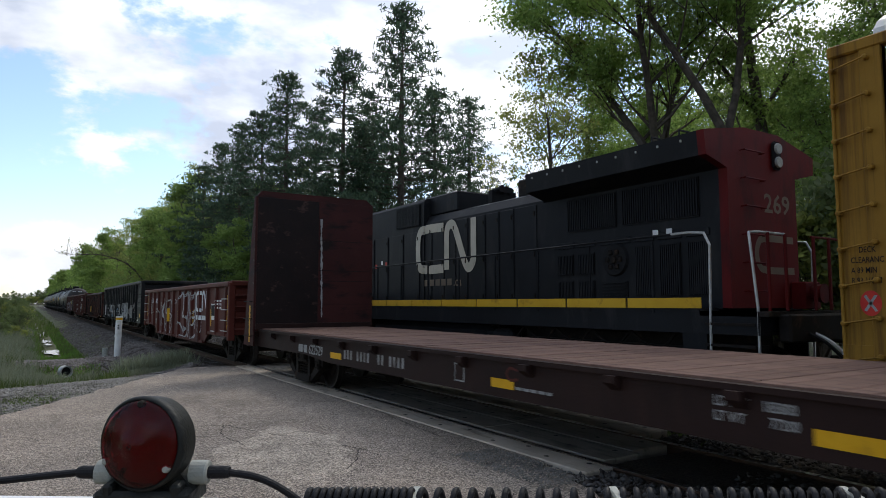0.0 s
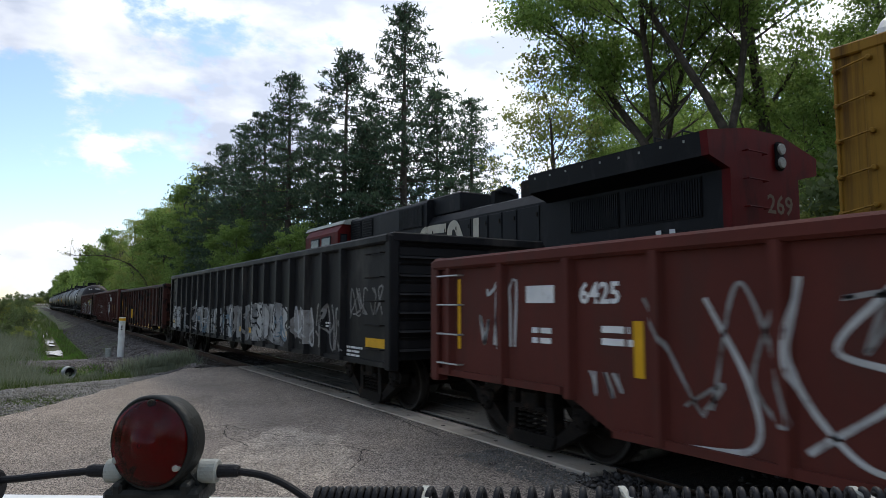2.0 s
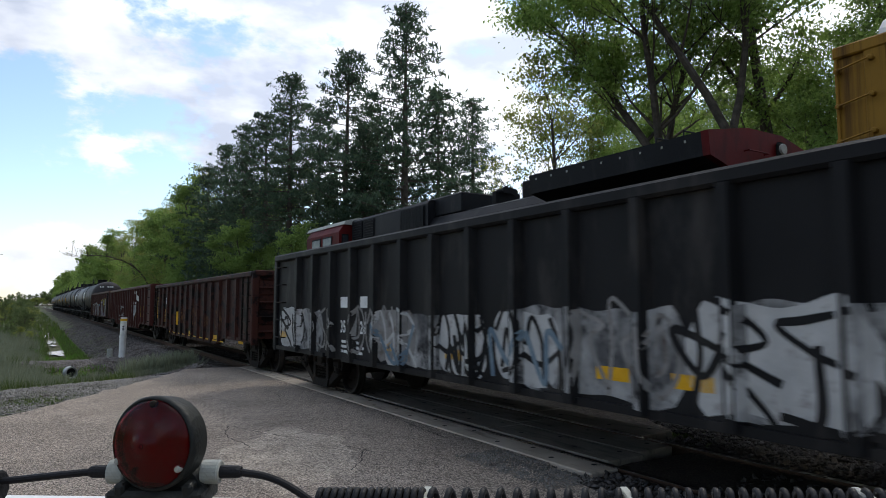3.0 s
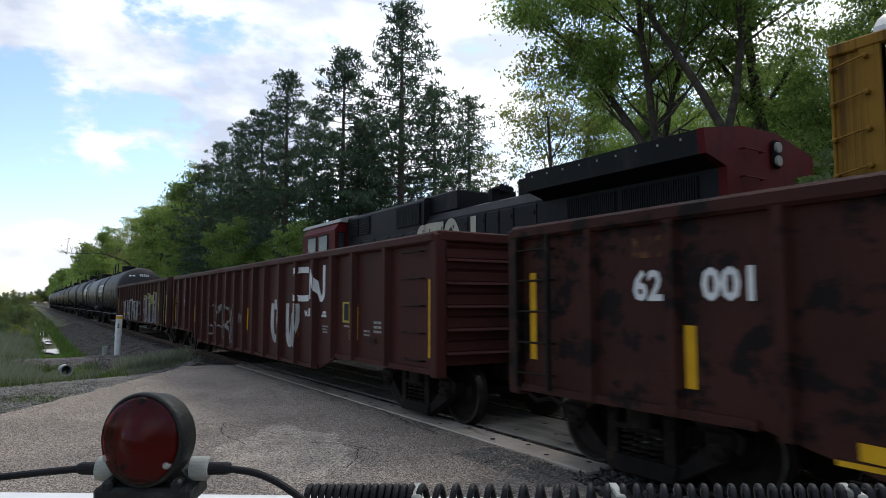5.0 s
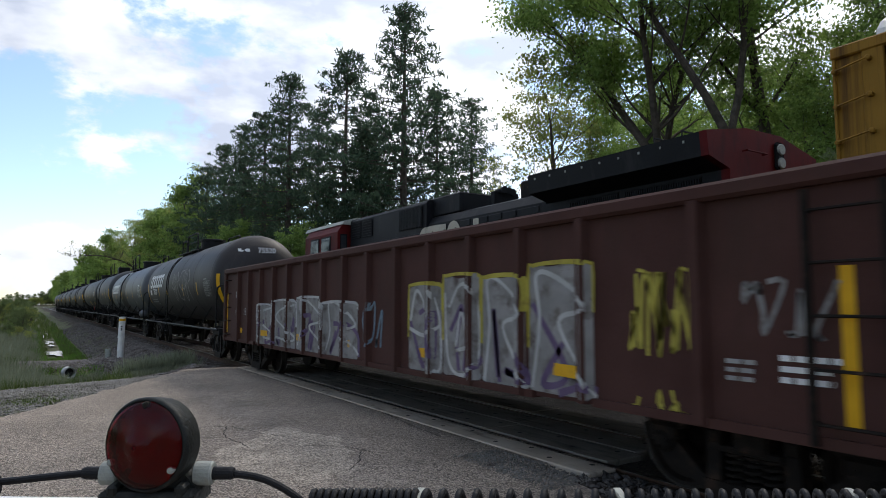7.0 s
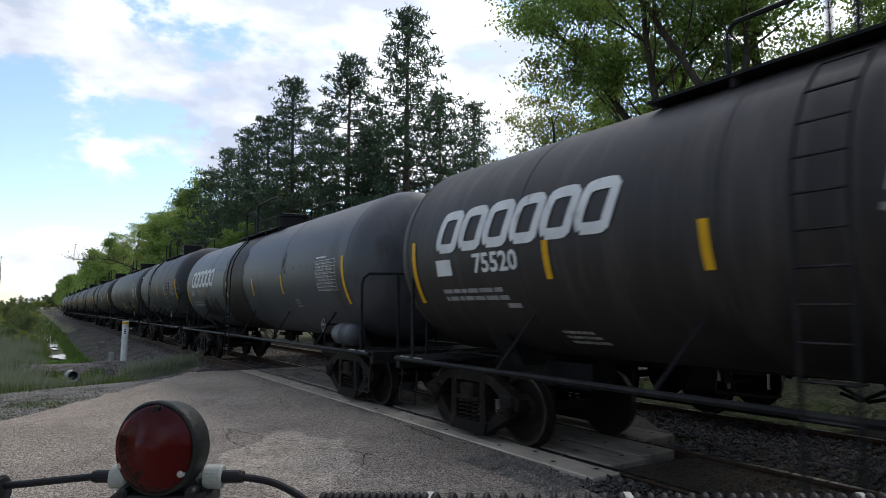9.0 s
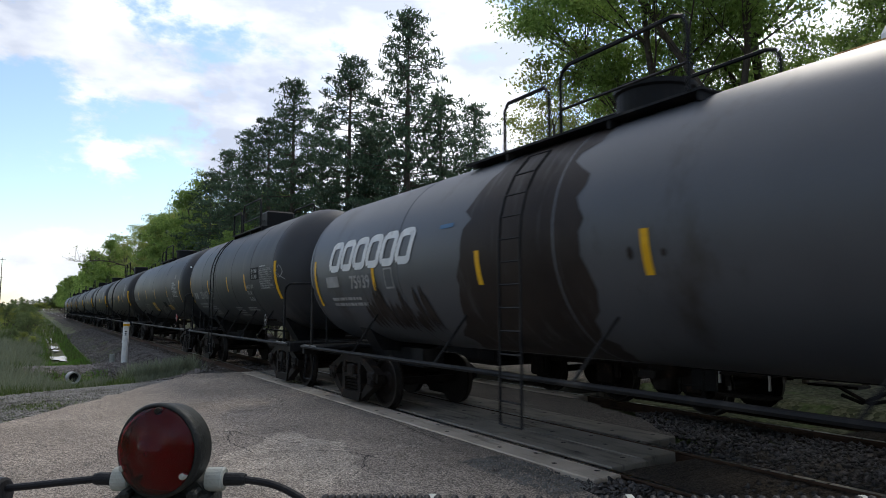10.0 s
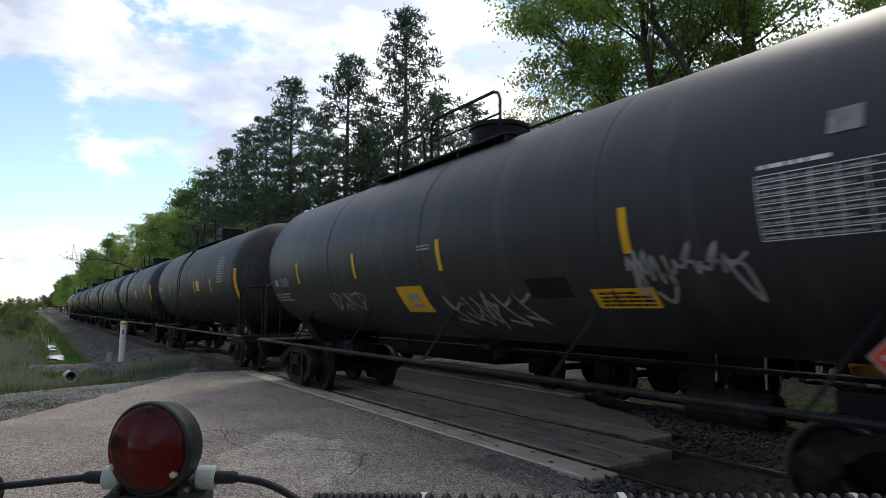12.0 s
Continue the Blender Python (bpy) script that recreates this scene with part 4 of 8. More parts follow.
# ---- gondola cars ----
def gondola(front, rear, top, mat, ribs, zend, zmid, label, rib_w=0.16, rib_d=0.10, end_ribs=4, slope=0.9, taper=2.9, truck=1.5):
    """An open-top freight car: sheets, posts, top chord, ends, floor, sills and running gear. Returns the car and its near face."""
    half = (rear - front) / 2
    car = thing("gondola_car", label, "freight car", pose(NEAR, 0, 0), "cars of the passing train")
    W = 1.50
    sheet_x = -W
    y_in = half - taper
    belly = [(-half, zend), (-half, top), (half, top), (half, zend), (y_in, zend), (y_in - slope, zmid), (-y_in + slope, zmid), (-y_in, zend)]
    for s, nm in ((-1, "side"), (1, "side")):
        bm = bmesh.new()
        prism(bm, belly, s * W - 0.02, s * W + 0.02)
        part(nm, bm, mat, car)
        bm = bmesh.new()
        box(bm, s * W - 0.11, s * W + 0.11, -half - 0.02, half + 0.02, top - 0.12, top + 0.03, bevel=0.03)
        part("top_chord", bm, mat, car)
        bm = bmesh.new()
        for a, b, z in ((-half, -y_in, zend), (y_in, half, zend), (-y_in + slope, y_in - slope, zmid)):
            box(bm, s * W - 0.07, s * W + 0.07, a, b, z - 0.02, z + 0.06)
        part("side_sill", bm, mat, car)
        for r in ribs:
            y = r
            zb = zend if abs(y) > y_in else (zmid if abs(y) < y_in - slope else zmid + (zend - zmid) * (abs(y) - y_in + slope) / slope)
            bm = bmesh.new()
            w = rib_w / 2
            vs = []
            x0, x1 = s * (W + 0.015), s * (W + rib_d)
            prism(bm, [(x0, y - w), (x1, y - w * 0.55), (x1, y + w * 0.55), (x0, y + w)], zb, top - 0.10, 'XY')
            part("post", bm, mat, car)
    bm = bmesh.new()
    box(bm, -W + 0.02, W - 0.02, -half + 0.05, half - 0.05, 1.02, 1.10)
    part("floor", bm, "rusty", car)
    bm = bmesh.new()
    box(bm, -0.28, 0.28, -half - 0.15, half + 0.15, 0.62, 1.0)
    for k in range(-4, 5):
        box(bm, -W + 0.05, W - 0.05, k * half / 5 - 0.06, k * half / 5 + 0.06, 0.80, 1.02)
    part("centre_sill", bm, "steel", car)
    for d in (-1, 1):
        y = d * half
        bm = bmesh.new()
        box(bm, -W, W, y - 0.03, y + 0.03, 0.90, top)
        part("end_sheet", bm, mat, car)
        bm = bmesh.new()
        box(bm, -W - 0.03, W + 0.03, y - 0.10, y + 0.10, top - 0.10, top + 0.05, bevel=0.02)
        part("end_chord", bm, mat, car)
        for k in range(end_ribs):
            z = 1.0 + (top - 1.1) * (k + 0.5) / end_ribs
            bm = bmesh.new()
            box(bm, -W + 0.05, W - 0.05, y + d * 0.03 - 0.02, y + d * 0.09 + 0.02, z - 0.11, z + 0.11, bevel=0.05)
            part("end_rib", bm, mat, car)
        for s in (-1, 1):
            bm = bmesh.new()
            box(bm, s * W - 0.09, s * W + 0.09, y - 0.09, y + 0.09, 0.75, top, bevel=0.02)
            part("corner_post", bm, mat, car)
        add_coupler(car, y + d * 0.12, d)
        add_truck(car, d * (half - truck))
    bm = bmesh.new()
    tube(bm, [(-0.5, half + 0.16, 1.3), (-0.5, half + 0.16, 1.9)], 0.03)
    lathe(bm, [(0.0, 0.25), (0.03, 0.25)], 16, 'Y', (-0.5, half + 0.18, 1.9))
    part("hand_brake", bm, "steel", car)

    edges = [(r - rib_w / 2, r + rib_w / 2, rib_w / 2) for r in ribs]

    def xf(y, z):
        for a, b, w in edges:
            if a < y < b:
                k = abs(y - (a + b) / 2) / w
                return -(W + 0.02 + (rib_d - 0.02) * min(1, (1 - k) / 0.45))
        return -W - 0.021
    car["u"] = (front + rear) / 2
    return car, half, xf


def even(half, n, inset=0.35, skip=()):
    return [(-half + inset) + (2 * half - 2 * inset) * i / (n - 1) for i in range(n) if i not in skip]


CARS = []


def red_gondola():
    car, h, xf = gondola(18.45, 33.85, 2.36, "oxide", even(7.7, 14), 0.86, 0.54,
                         "red-oxide open gondola car with white graffiti and mark", slope=0.7, taper=2.5, truck=1.42)
    o = car["u"]
    writing(car, "6425", 31.1 - o, 1.79, 0.29, "white", xf, 0.008, 0.95)
    bars(car, 31.95 - o, 1.79, 0.7, 0.24, 1, xf, "white", 3, gap=0.8)
    bars(car, 31.85 - o, 1.35, 0.45, 0.22, 2, xf, "white", 4)
    bars(car, 30.8 - o, 1.38, 0.4, 0.24, 2, xf, "white", 5)
    strokes(car, scrawl(32.85 - o, 32.15 - o, 1.2, 2.05, 4, 11), 0.04, "spray", xf, label="thin white spray-painted scrawl")
    strokes(car, scrawl(30.95 - o, 30.5 - o, 0.85, 1.15, 3, 16), 0.03, "spray", xf, label="thin white spray-painted scrawl")
    strokes(car, [[(29.63 - o, 1.83), (29.25 - o, 1.13), (29.24 - o, 0.67), (29.88 - o, 0.57)], [(28.84 - o, 1.98), (28.92 - o, 1.3), (28.51 - o, 0.74), (28.06 - o, 0.64)], [(28.22 - o, 1.9), (28.59 - o, 1.46), (28.14 - o, 1.26), (28.82 - o, 0.71)], [(27.93 - o, 1.86), (27.39 - o, 1.89), (27.33 - o, 1.43), (27.58 - o, 0.75)], [(27.93 - o, 1.41), (27.27 - o, 1.3), (27.2 - o, 0.91), (27.78 - o, 0.56), (28.13 - o, 0.66)]],
            0.05, "spray", xf, label="white spray-painted outline graffiti")
    strokes(car, scrawl(30.2 - o, 27.6 - o, 0.8, 1.95, 4, 17, 5), 0.035, "spray_grey", xf, label="thin faded spray-painted lines")
    strokes(car, [[(25.77 - o, 1.93), (25.96 - o, 1.5), (25.78 - o, 1.03), (25.97 - o, 0.79), (25.52 - o, 0.57)], [(25.96 - o, 1.21), (25.03 - o, 0.84), (24.88 - o, 0.61), (25.52 - o, 0.6)], [(25.77 - o, 1.53), (25.67 - o, 1.87), (25.37 - o, 2.08), (25.04 - o, 2.12), (24.94 - o, 1.63), (25.18 - o, 1.31), (24.79 - o, 1.34)], [(24.85 - o, 2.07), (24.68 - o, 1.46), (24.32 - o, 1.24), (24.2 - o, 0.79), (24.46 - o, 0.57)], [(24.57 - o, 1.83), (24.36 - o, 2.1), (24.16 - o, 2.14), (24.1 - o, 1.62), (24.26 - o, 1.16)], [(24.66 - o, 1.03), (24.42 - o, 0.91), (24.53 - o, 0.59)]],
            0.085, "spray", xf, label="broad white spray-painted graffiti")
    strokes(car, [[(24.04 - o, 2.18), (23.96 - o, 1.72), (23.92 - o, 1.23), (23.99 - o, 0.82), (24.12 - o, 0.58)], [(23.8 - o, 2.16), (23.6 - o, 1.76), (23.48 - o, 1.26), (23.63 - o, 0.74), (23.69 - o, 0.59)], [(23.43 - o, 2.18), (23.54 - o, 1.89), (23.34 - o, 1.89), (23.18 - o, 2.09), (22.98 - o, 2.08), (22.93 - o, 1.61), (22.96 - o, 0.92)], [(23.35 - o, 1.43), (22.93 - o, 1.57)], [(23.48 - o, 1.26), (22.99 - o, 1.32)], [(23.37 - o, 0.98), (22.99 - o, 1.22)], [(23.64 - o, 0.6), (23.29 - o, 0.62), (22.92 - o, 0.72)]],
            0.085, "spray", xf, label="broad white spray-painted graffiti")
    strokes(car, scrawl(22.8 - o, 22.0 - o, 0.82, 1.18, 4, 15, 5), 0.04, "spray", xf, label="small white spray-painted scrawl")
    emblem(car, 22.9 - o, 1.50, 0.66, "white", xf, 1.32)
    bars(car, 22.8 - o, 1.24, 1.75, 0.16, 1, xf, "white", 7, gap=0.9)
    patch(car, 26.62 - o, 26.35 - o, 1.78, 1.92, "white", xf, "stencil_panel")
    patch(car, 26.60 - o, 26.37 - o, 1.80, 1.90, "oxide", xf, "stencil_field", 0.007)
    for y, z in ((30.4, 1.36), (27.8, 1.32), (25.7, 1.31), (23.35, 1.30), (20.78, 1.34)):
        patch(car, y - o, y - o - 0.12, z - 0.26, z + 0.26, "yellow_tape", xf)
    patch(car, 20.72 - o, 20.22 - o, 1.28, 1.76, "white", xf, "stencil_panel")
    patch(car, 20.68 - o, 20.26 - o, 1.40, 1.72, "dark", xf, "stencil_field", 0.008)
    bars(car, 20.7 - o, 0.92, 0.65, 0.06, 1, xf, "white", 9)
    bars(car, 19.92 - o, 1.62, 0.12, 0.3, 3, xf, "white", 8)
    bars(car, 19.68 - o, 1.62, 0.27, 0.3, 3, xf, "white", 18)
    for y in (19.06, 18.73):
        patch(car, y - o, y - o - 0.11, 1.05, 2.0, "yellow_tape", xf)
    patch(car, h - 0.5, h - 0.57, 1.2, 2.1, "yellow_tape", xf)
    ladder(car, -1.52, h - 0.12, h - 0.62, 1.0, 2.15, 4, "grab")
    ladder(car, -1.52, -h + 0.72, -h + 0.15, 1.0, 1.9, 4, "grab")
    CARS.append(car)


def black_gondola():
    car, h, xf = gondola(35.25, 54.0, 2.86, "black_paint", [7.875 - 0.91 * i for i in range(18)], 0.80, 0.78,
                         "tall black gondola car covered in faded white graffiti", 0.18, 0.13, 6, truck=1.6)
    o = car["u"]
    for k, (y0, y1, z1, mt) in enumerate(((53.8, 52.2, 1.75, "spray"), (48.9, 47.6, 1.75, "spray_grey"), (47.0, 45.8, 1.7, "spray"), (45.75, 44.5, 1.75, "spray"),
                                          (42.95, 41.4, 1.85, "spray"), (41.2, 39.9, 1.75, "spray"), (39.7, 38.5, 1.7, "spray_grey"))):
        z0 = 0.83 if k < 5 else 0.95
        blob(car, y0 - o, y1 - o, z0, z1, 31 + k, mt, xf, label="faded white spray-painted block letters")
        strokes(car, tag_letters(y0 - o, y1 - o, z0, z1, 2, 60 + k), 0.06, "black_paint" if mt == "spray" else "spray", xf, lift=0.008, label="spray-painted letter outlines")
        strokes(car, scrawl(y0 - o, y1 - o, z0, z1 - 0.2, 2, 90 + k, 4), 0.07, "spray_blue" if k % 2 else "black_paint", xf, lift=0.010, label="spray-painted letter shadows")
    for k, (y0, y1) in enumerate(((49.9, 48.2), (44.3, 43.0), (38.4, 37.0), (52.0, 50.6))):
        strokes(car, tag_letters(y0 - o, y1 - o, 0.9, 1.8, 3, 160 + k), 0.05, "spray_grey", xf, label="thin grey spray-painted graffiti")
    strokes(car, scrawl(36.75 - o, 35.5 - o, 1.55, 2.1, 5, 44, 6), 0.03, "spray_grey", xf, label="thin grey spray-painted scrawl")
    for k, (y0, y1, z1) in enumerate(((53.8, 51.2, 1.72), (48.6, 46.2, 1.68), (45.6, 42.9, 1.80), (42.8, 40.2, 1.85))):
        blob(car, y0 - o, y1 - o, 0.82, z1, 270 + k, "spray_faded", xf, label="worn white spray paint over the lower side", lift=0.0025)
    writing(car, "35", 50.36 - o, 1.28, 0.3, "white", xf, 0.006, 0.8)
    writing(car, "26", 49.52 - o, 1.28, 0.3, "white", xf, 0.006, 0.8)
    bars(car, 50.36 - o, 1.72, 0.35, 0.24, 1, xf, "white", 20, gap=0.8)
    bars(car, 49.52 - o, 1.72, 0.35, 0.24, 1, xf, "white", 25, gap=0.8)
    bars(car, 50.3 - o, 0.92, 1.0, 0.26, 3, xf, "white", 21)
    for y in (53.75, 51.9, 48.6, 46.8, 44.0, 43.1, 40.3):
        patch(car, y - o, y - o - 0.42, 1.05, 1.18, "yellow_tape", xf)
    patch(car, 36.15 - o, 35.36 - o, 1.07, 1.22, "yellow_tape", xf)
    bars(car, 36.9 - o, 0.88, 0.65, 0.2, 3, xf, "white", 22)
    bars(car, 38.0 - o, 1.35, 0.35, 0.12, 2, xf, "white", 23)
    ladder(car, -1.52, -h + 0.75, -h + 0.2, 1.05, 2.6, 5, "steel")
    ladder(car, -1.52, h - 0.15, h - 0.6, 1.05, 2.6, 5, "steel")
    CARS.append(car)


def rusty_gondola():
    car, h, xf = gondola(55.9, 71.35, 2.60, "rusty", [6.55 - 0.98 * i for i in range(14)], 0.82, 0.60,
                         "rusty dark brown gondola car with peeling paint", 0.16, 0.10, 4, truck=1.35)
    o = car["u"]
    writing(car, "62", 69.65 - o, 1.80, 0.37, "white", xf, 0.012, 0.9)
    writing(car, "001", 68.92 - o, 1.80, 0.37, "white", xf, 0.012, 0.95)
    bars(car, 69.65 - o, 2.18, 0.55, 0.24, 1, xf, "peel", 30, gap=0.8)
    for y, z0, z1, w in ((71.12, 1.15, 2.1, 0.1), (69.1, 1.05, 1.58, 0.11), (66.2, 1.0, 1.5, 0.11), (63.5, 1.0, 1.5, 0.11), (60.7, 1.0, 1.5, 0.11)):
        patch(car, y - o, y - o - w, z0, z1, "yellow_tape", xf)
    for k in range(6):
        patch(car, 69.8 - o - k * 1.9, 68.5 - o - k * 1.9, 0.84 if k == 0 else 0.66, 0.87 if k == 0 else 0.70, "yellow_tape", xf, "sill_stripe")
    for y in (67.75, 64.0, 60.2, 57.3):
        patch(car, y - o, y - o - 0.5, 0.72, 0.84, "yellow_tape", xf)
    for k in range(5):
        blob(car, h - 4.0 - k * 1.8, h - 5.0 - k * 1.8, 0.95 + 0.1 * (k % 2), 1.45 + 0.2 * (k % 3), 70 + k, "peel", xf, "bare_patch", "patch of flaked ochre paint", lift=0.003)
    ladder(car, -1.52, h - 0.1, h - 0.62, 1.0, 2.35, 5, "steel", stiles=True)
    ladder(car, -1.52, -h + 0.75, -h + 0.25, 1.0, 2.35, 5, "steel", stiles=True)
    CARS.append(car)


def maroon_gondola():
    ribs = [90.89, 89.68, 88.81, 87.93, 87.0, 86.05, 85.1, 84.15, 83.25, 82.4, 81.55, 80.62, 79.57, 78.54, 77.55, 76.62, 75.72, 74.51]
    car, h, xf = gondola(73.1, 92.1, 2.72, "maroon", [r - 82.6 for r in ribs], 0.80, 0.52,
                         "maroon gondola car with white numbers and mark", 0.18, 0.13, 5, 0.84, 3.42, 1.35)
    o = car["u"]
    patch(car, 90.22 - o, 90.14 - o, 2.14, 2.40, "white", xf, "initial_bar")
    patch(car, 90.06 - o, 89.86 - o, 2.14, 2.40, "white", xf, "initial_bar")
    for t, y in (("97", 90.36), ("42", 89.42), ("8", 88.5)):
        writing(car, t, y - o, 1.66, 0.36, "white", xf, 0.004, 0.92)
    writing(car, "LD LMT", 90.3 - o, 1.36, 0.12, "grey_letter", xf)
    writing(car, "LT WT", 90.26 - o, 1.22, 0.12, "grey_letter", xf)
    bars(car, 89.35 - o, 1.2, 0.42, 0.26, 2, xf, "grey_letter", 42)
    bars(car, 91.5 - o, 1.32, 0.4, 0.26, 4, xf, "grey_letter", 43)
    bars(car, 88.2 - o, 1.3, 0.16, 0.11, 1, xf, "grey_letter", 49)
    patch(car, 87.36 - o, 87.05 - o, 1.56, 1.96, "grey_letter", xf, "stencil_panel")
    patch(car, 87.32 - o, 87.09 - o, 1.60, 1.92, "maroon", xf, "stencil_field", 0.007)
    patch(car, 87.27 - o, 87.14 - o, 1.64, 1.77, "grey_letter", xf, "stencil_mark", 0.010)
    for y, z in ((88.56, 1.4), (85.4, 1.28), (84.58, 1.28), (82.3, 1.34), (79.27, 1.32), (78.57, 1.34), (75.74, 1.42)):
        patch(car, y - o, y - o - 0.11, z - 0.28, z + 0.28, "yellow_tape", xf)
    strokes(car, tag_letters(86.4 - o, 84.5 - o, 0.7, 1.75, 3, 51), 0.05, "spray_grey", xf, label="grey spray-painted scrawl")
    strokes(car, tag_letters(84.3 - o, 83.5 - o, 0.65, 1.7, 2, 52), 0.05, "spray_grey", xf, label="grey spray-painted scrawl")
    strokes(car, scrawl(83.2 - o, 82.7 - o, 1.2, 1.5, 4, 53, 5), 0.03, "spray_grey", xf, label="thin grey spray-painted scrawl")
    strokes(car, [[(82.55 - o, 1.95), (82.53 - o, 1.5), (82.45 - o, 1.1), (82.55 - o, 0.7)]], 0.06, "spray_grey", xf, label="grey drip of spray paint")
    strokes(car, [[(80.2 - o, 1.75), (80.22 - o, 1.2), (80.0 - o, 0.95), (79.72 - o, 1.2), (79.68 - o, 1.7), (80.1 - o, 1.72)]], 0.2, "spray", xf, label="white spray-painted letter")
    strokes(car, [[(79.2 - o, 1.75), (79.18 - o, 1.1), (78.98 - o, 0.95), (78.85 - o, 1.5), (78.82 - o, 1.0), (78.6 - o, 0.9), (78.55 - o, 1.75)]], 0.2, "spray", xf, label="white spray-painted letter")
    emblem(car, 78.72 - o, 1.80, 0.68, "white", xf, 1.12)
    writing(car, "w.", 78.17 - o, 1.50, 0.22, "white", xf, 0.008)
    bars(car, 77.95 - o, 1.50, 0.32, 0.17, 1, xf, "white", 48, gap=0.9)
    writing(car, ".ca", 77.27 - o, 1.50, 0.22, "white", xf, 0.008)
    patch(car, 76.27 - o, 75.75 - o, 1.42, 1.78, "spray_yellow", xf, "stencil_panel")
    patch(car, 76.25 - o, 75.77 - o, 1.46, 1.75, "dark", xf, "stencil_field", 0.007)
    bars(car, 77.2 - o, 1.2, 0.3, 0.16, 3, xf, "grey_letter", 44)
    bars(car, 75.4 - o, 1.22, 0.3, 0.12, 2, xf, "grey_letter", 45)
    bars(car, 75.03 - o, 1.28, 0.48, 0.22, 3, xf, "grey_letter", 46)
    bars(car, 76.2 - o, 1.34, 0.42, 0.06, 1, xf, "grey_letter", 47)
    patch(car, 75.15 - o, 74.95 - o, 1.12, 1.2, "steel", xf, "lug", 0.03)
    patch(car, -h + 0.22, -h + 0.1, 1.0, 2.1, "yellow_tape", xf)
    patch(car, h - 0.12, h - 0.2, 1.0, 2.1, "yellow_tape", xf)
    ladder(car, -1.52, -h + 0.85, -h + 0.32, 0.95, 2.5, 5, "steel")
    ladder(car, -1.52, h - 0.12, h - 0.55, 0.95, 2.5, 5, "steel")
    CARS.append(car)


def painted_gondola():
    car, h, xf = gondola(93.5, 110.9, 2.75, "faded", [-7.03] + [-5.68 + 0.995 * i for i in range(14)], 0.80, 0.78,
                         "faded brown gondola car with big silver graffiti letters", 0.17, 0.11, 5, truck=1.55)
    o = car["u"]
    for k, (y0, w, z1) in enumerate(((107.9, 1.42, 1.75), (106.45, 1.4, 1.85), (105.0, 1.5, 1.9), (103.45, 1.5, 1.8), (100.15, 0.93, 2.05), (99.2, 0.88, 2.15), (98.3, 0.86, 2.1), (97.4, 1.0, 2.2))):
        blob(car, y0 - o, y0 - o - w, 0.84, z1, 80 + k, "spray_grey", xf, label="silver spray-painted block letter", square=True)
        strokes(car, tag_letters(y0 - o, y0 - o - w, 0.85, z1, 1, 110 + k), 0.05, "spray", xf, lift=0.009, label="white letter outline")
        strokes(car, scrawl(y0 - o - 0.1, y0 - o - w, 0.82, z1 - 0.3, 2, 130 + k, 4), 0.08, "spray_purple", xf, lift=0.007, label="purple letter shading")
        strokes(car, [[(y0 - o, 1.3), (y0 - o - 0.01, z1 - 0.06), (y0 - o - 0.08, z1 + 0.01), (y0 - o - w / 2, z1 + 0.03), (y0 - o - w + 0.06, z1), (y0 - o - w, z1 - 0.08), (y0 - o - w, 1.7)]], 0.05,
                "spray_yellow" if k > 3 else "spray", xf, lift=0.010, label="yellow letter outline")
    strokes(car, scrawl(101.8 - o, 101.0 - o, 1.0, 1.9, 3, 141, 5), 0.05, "spray_blue", xf, label="pale blue spray-painted scrawl")
    strokes(car, scrawl(95.95 - o, 95.25 - o, 1.3, 2.15, 6, 142, 6), 0.035, "spray_yellow", xf, label="yellow spray-painted scrawl")
    strokes(car, scrawl(95.9 - o, 95.3 - o, 0.8, 1.05, 5, 143, 4), 0.03, "spray_yellow", xf, label="yellow spray-painted scrawl")
    strokes(car, scrawl(94.85 - o, 94.05 - o, 1.5, 2.0, 4, 144, 5), 0.04, "spray_grey", xf, label="grey spray-painted tag")
    for y in (109.6, 107.4, 105.0, 102.7, 99.85, 97.0):
        patch(car, y - o, y - o - 0.42, 1.03, 1.16, "yellow_tape", xf)
    for y in (94.05, 93.75):
        patch(car, y - o, y - o - 0.1, 0.95, 2.05, "yellow_tape", xf)
    bars(car, 94.95 - o, 1.18, 0.3, 0.2, 3, xf, "grey_letter", 61)
    bars(car, 94.5 - o, 1.2, 0.45, 0.24, 3, xf, "white", 62)
    bars(car, 109.9 - o, 1.95, 0.45, 0.22, 1, xf, "grey_letter", 63, gap=0.8)
    writing(car, "63", 109.9 - o, 1.5, 0.26, "grey_letter", xf)
    writing(car, "15", 109.1 - o, 1.5, 0.26, "grey_letter", xf)
    patch(car, h - 0.1, h - 0.2, 1.0, 2.1, "yellow_tape", xf)
    ladder(car, -1.52, -h + 0.72, -h + 0.2, 0.95, 2.45, 5, "steel", stiles=True)
    ladder(car, -1.52, h - 0.1, h - 0.5, 0.95, 2.45, 5, "steel")
    CARS.append(car)


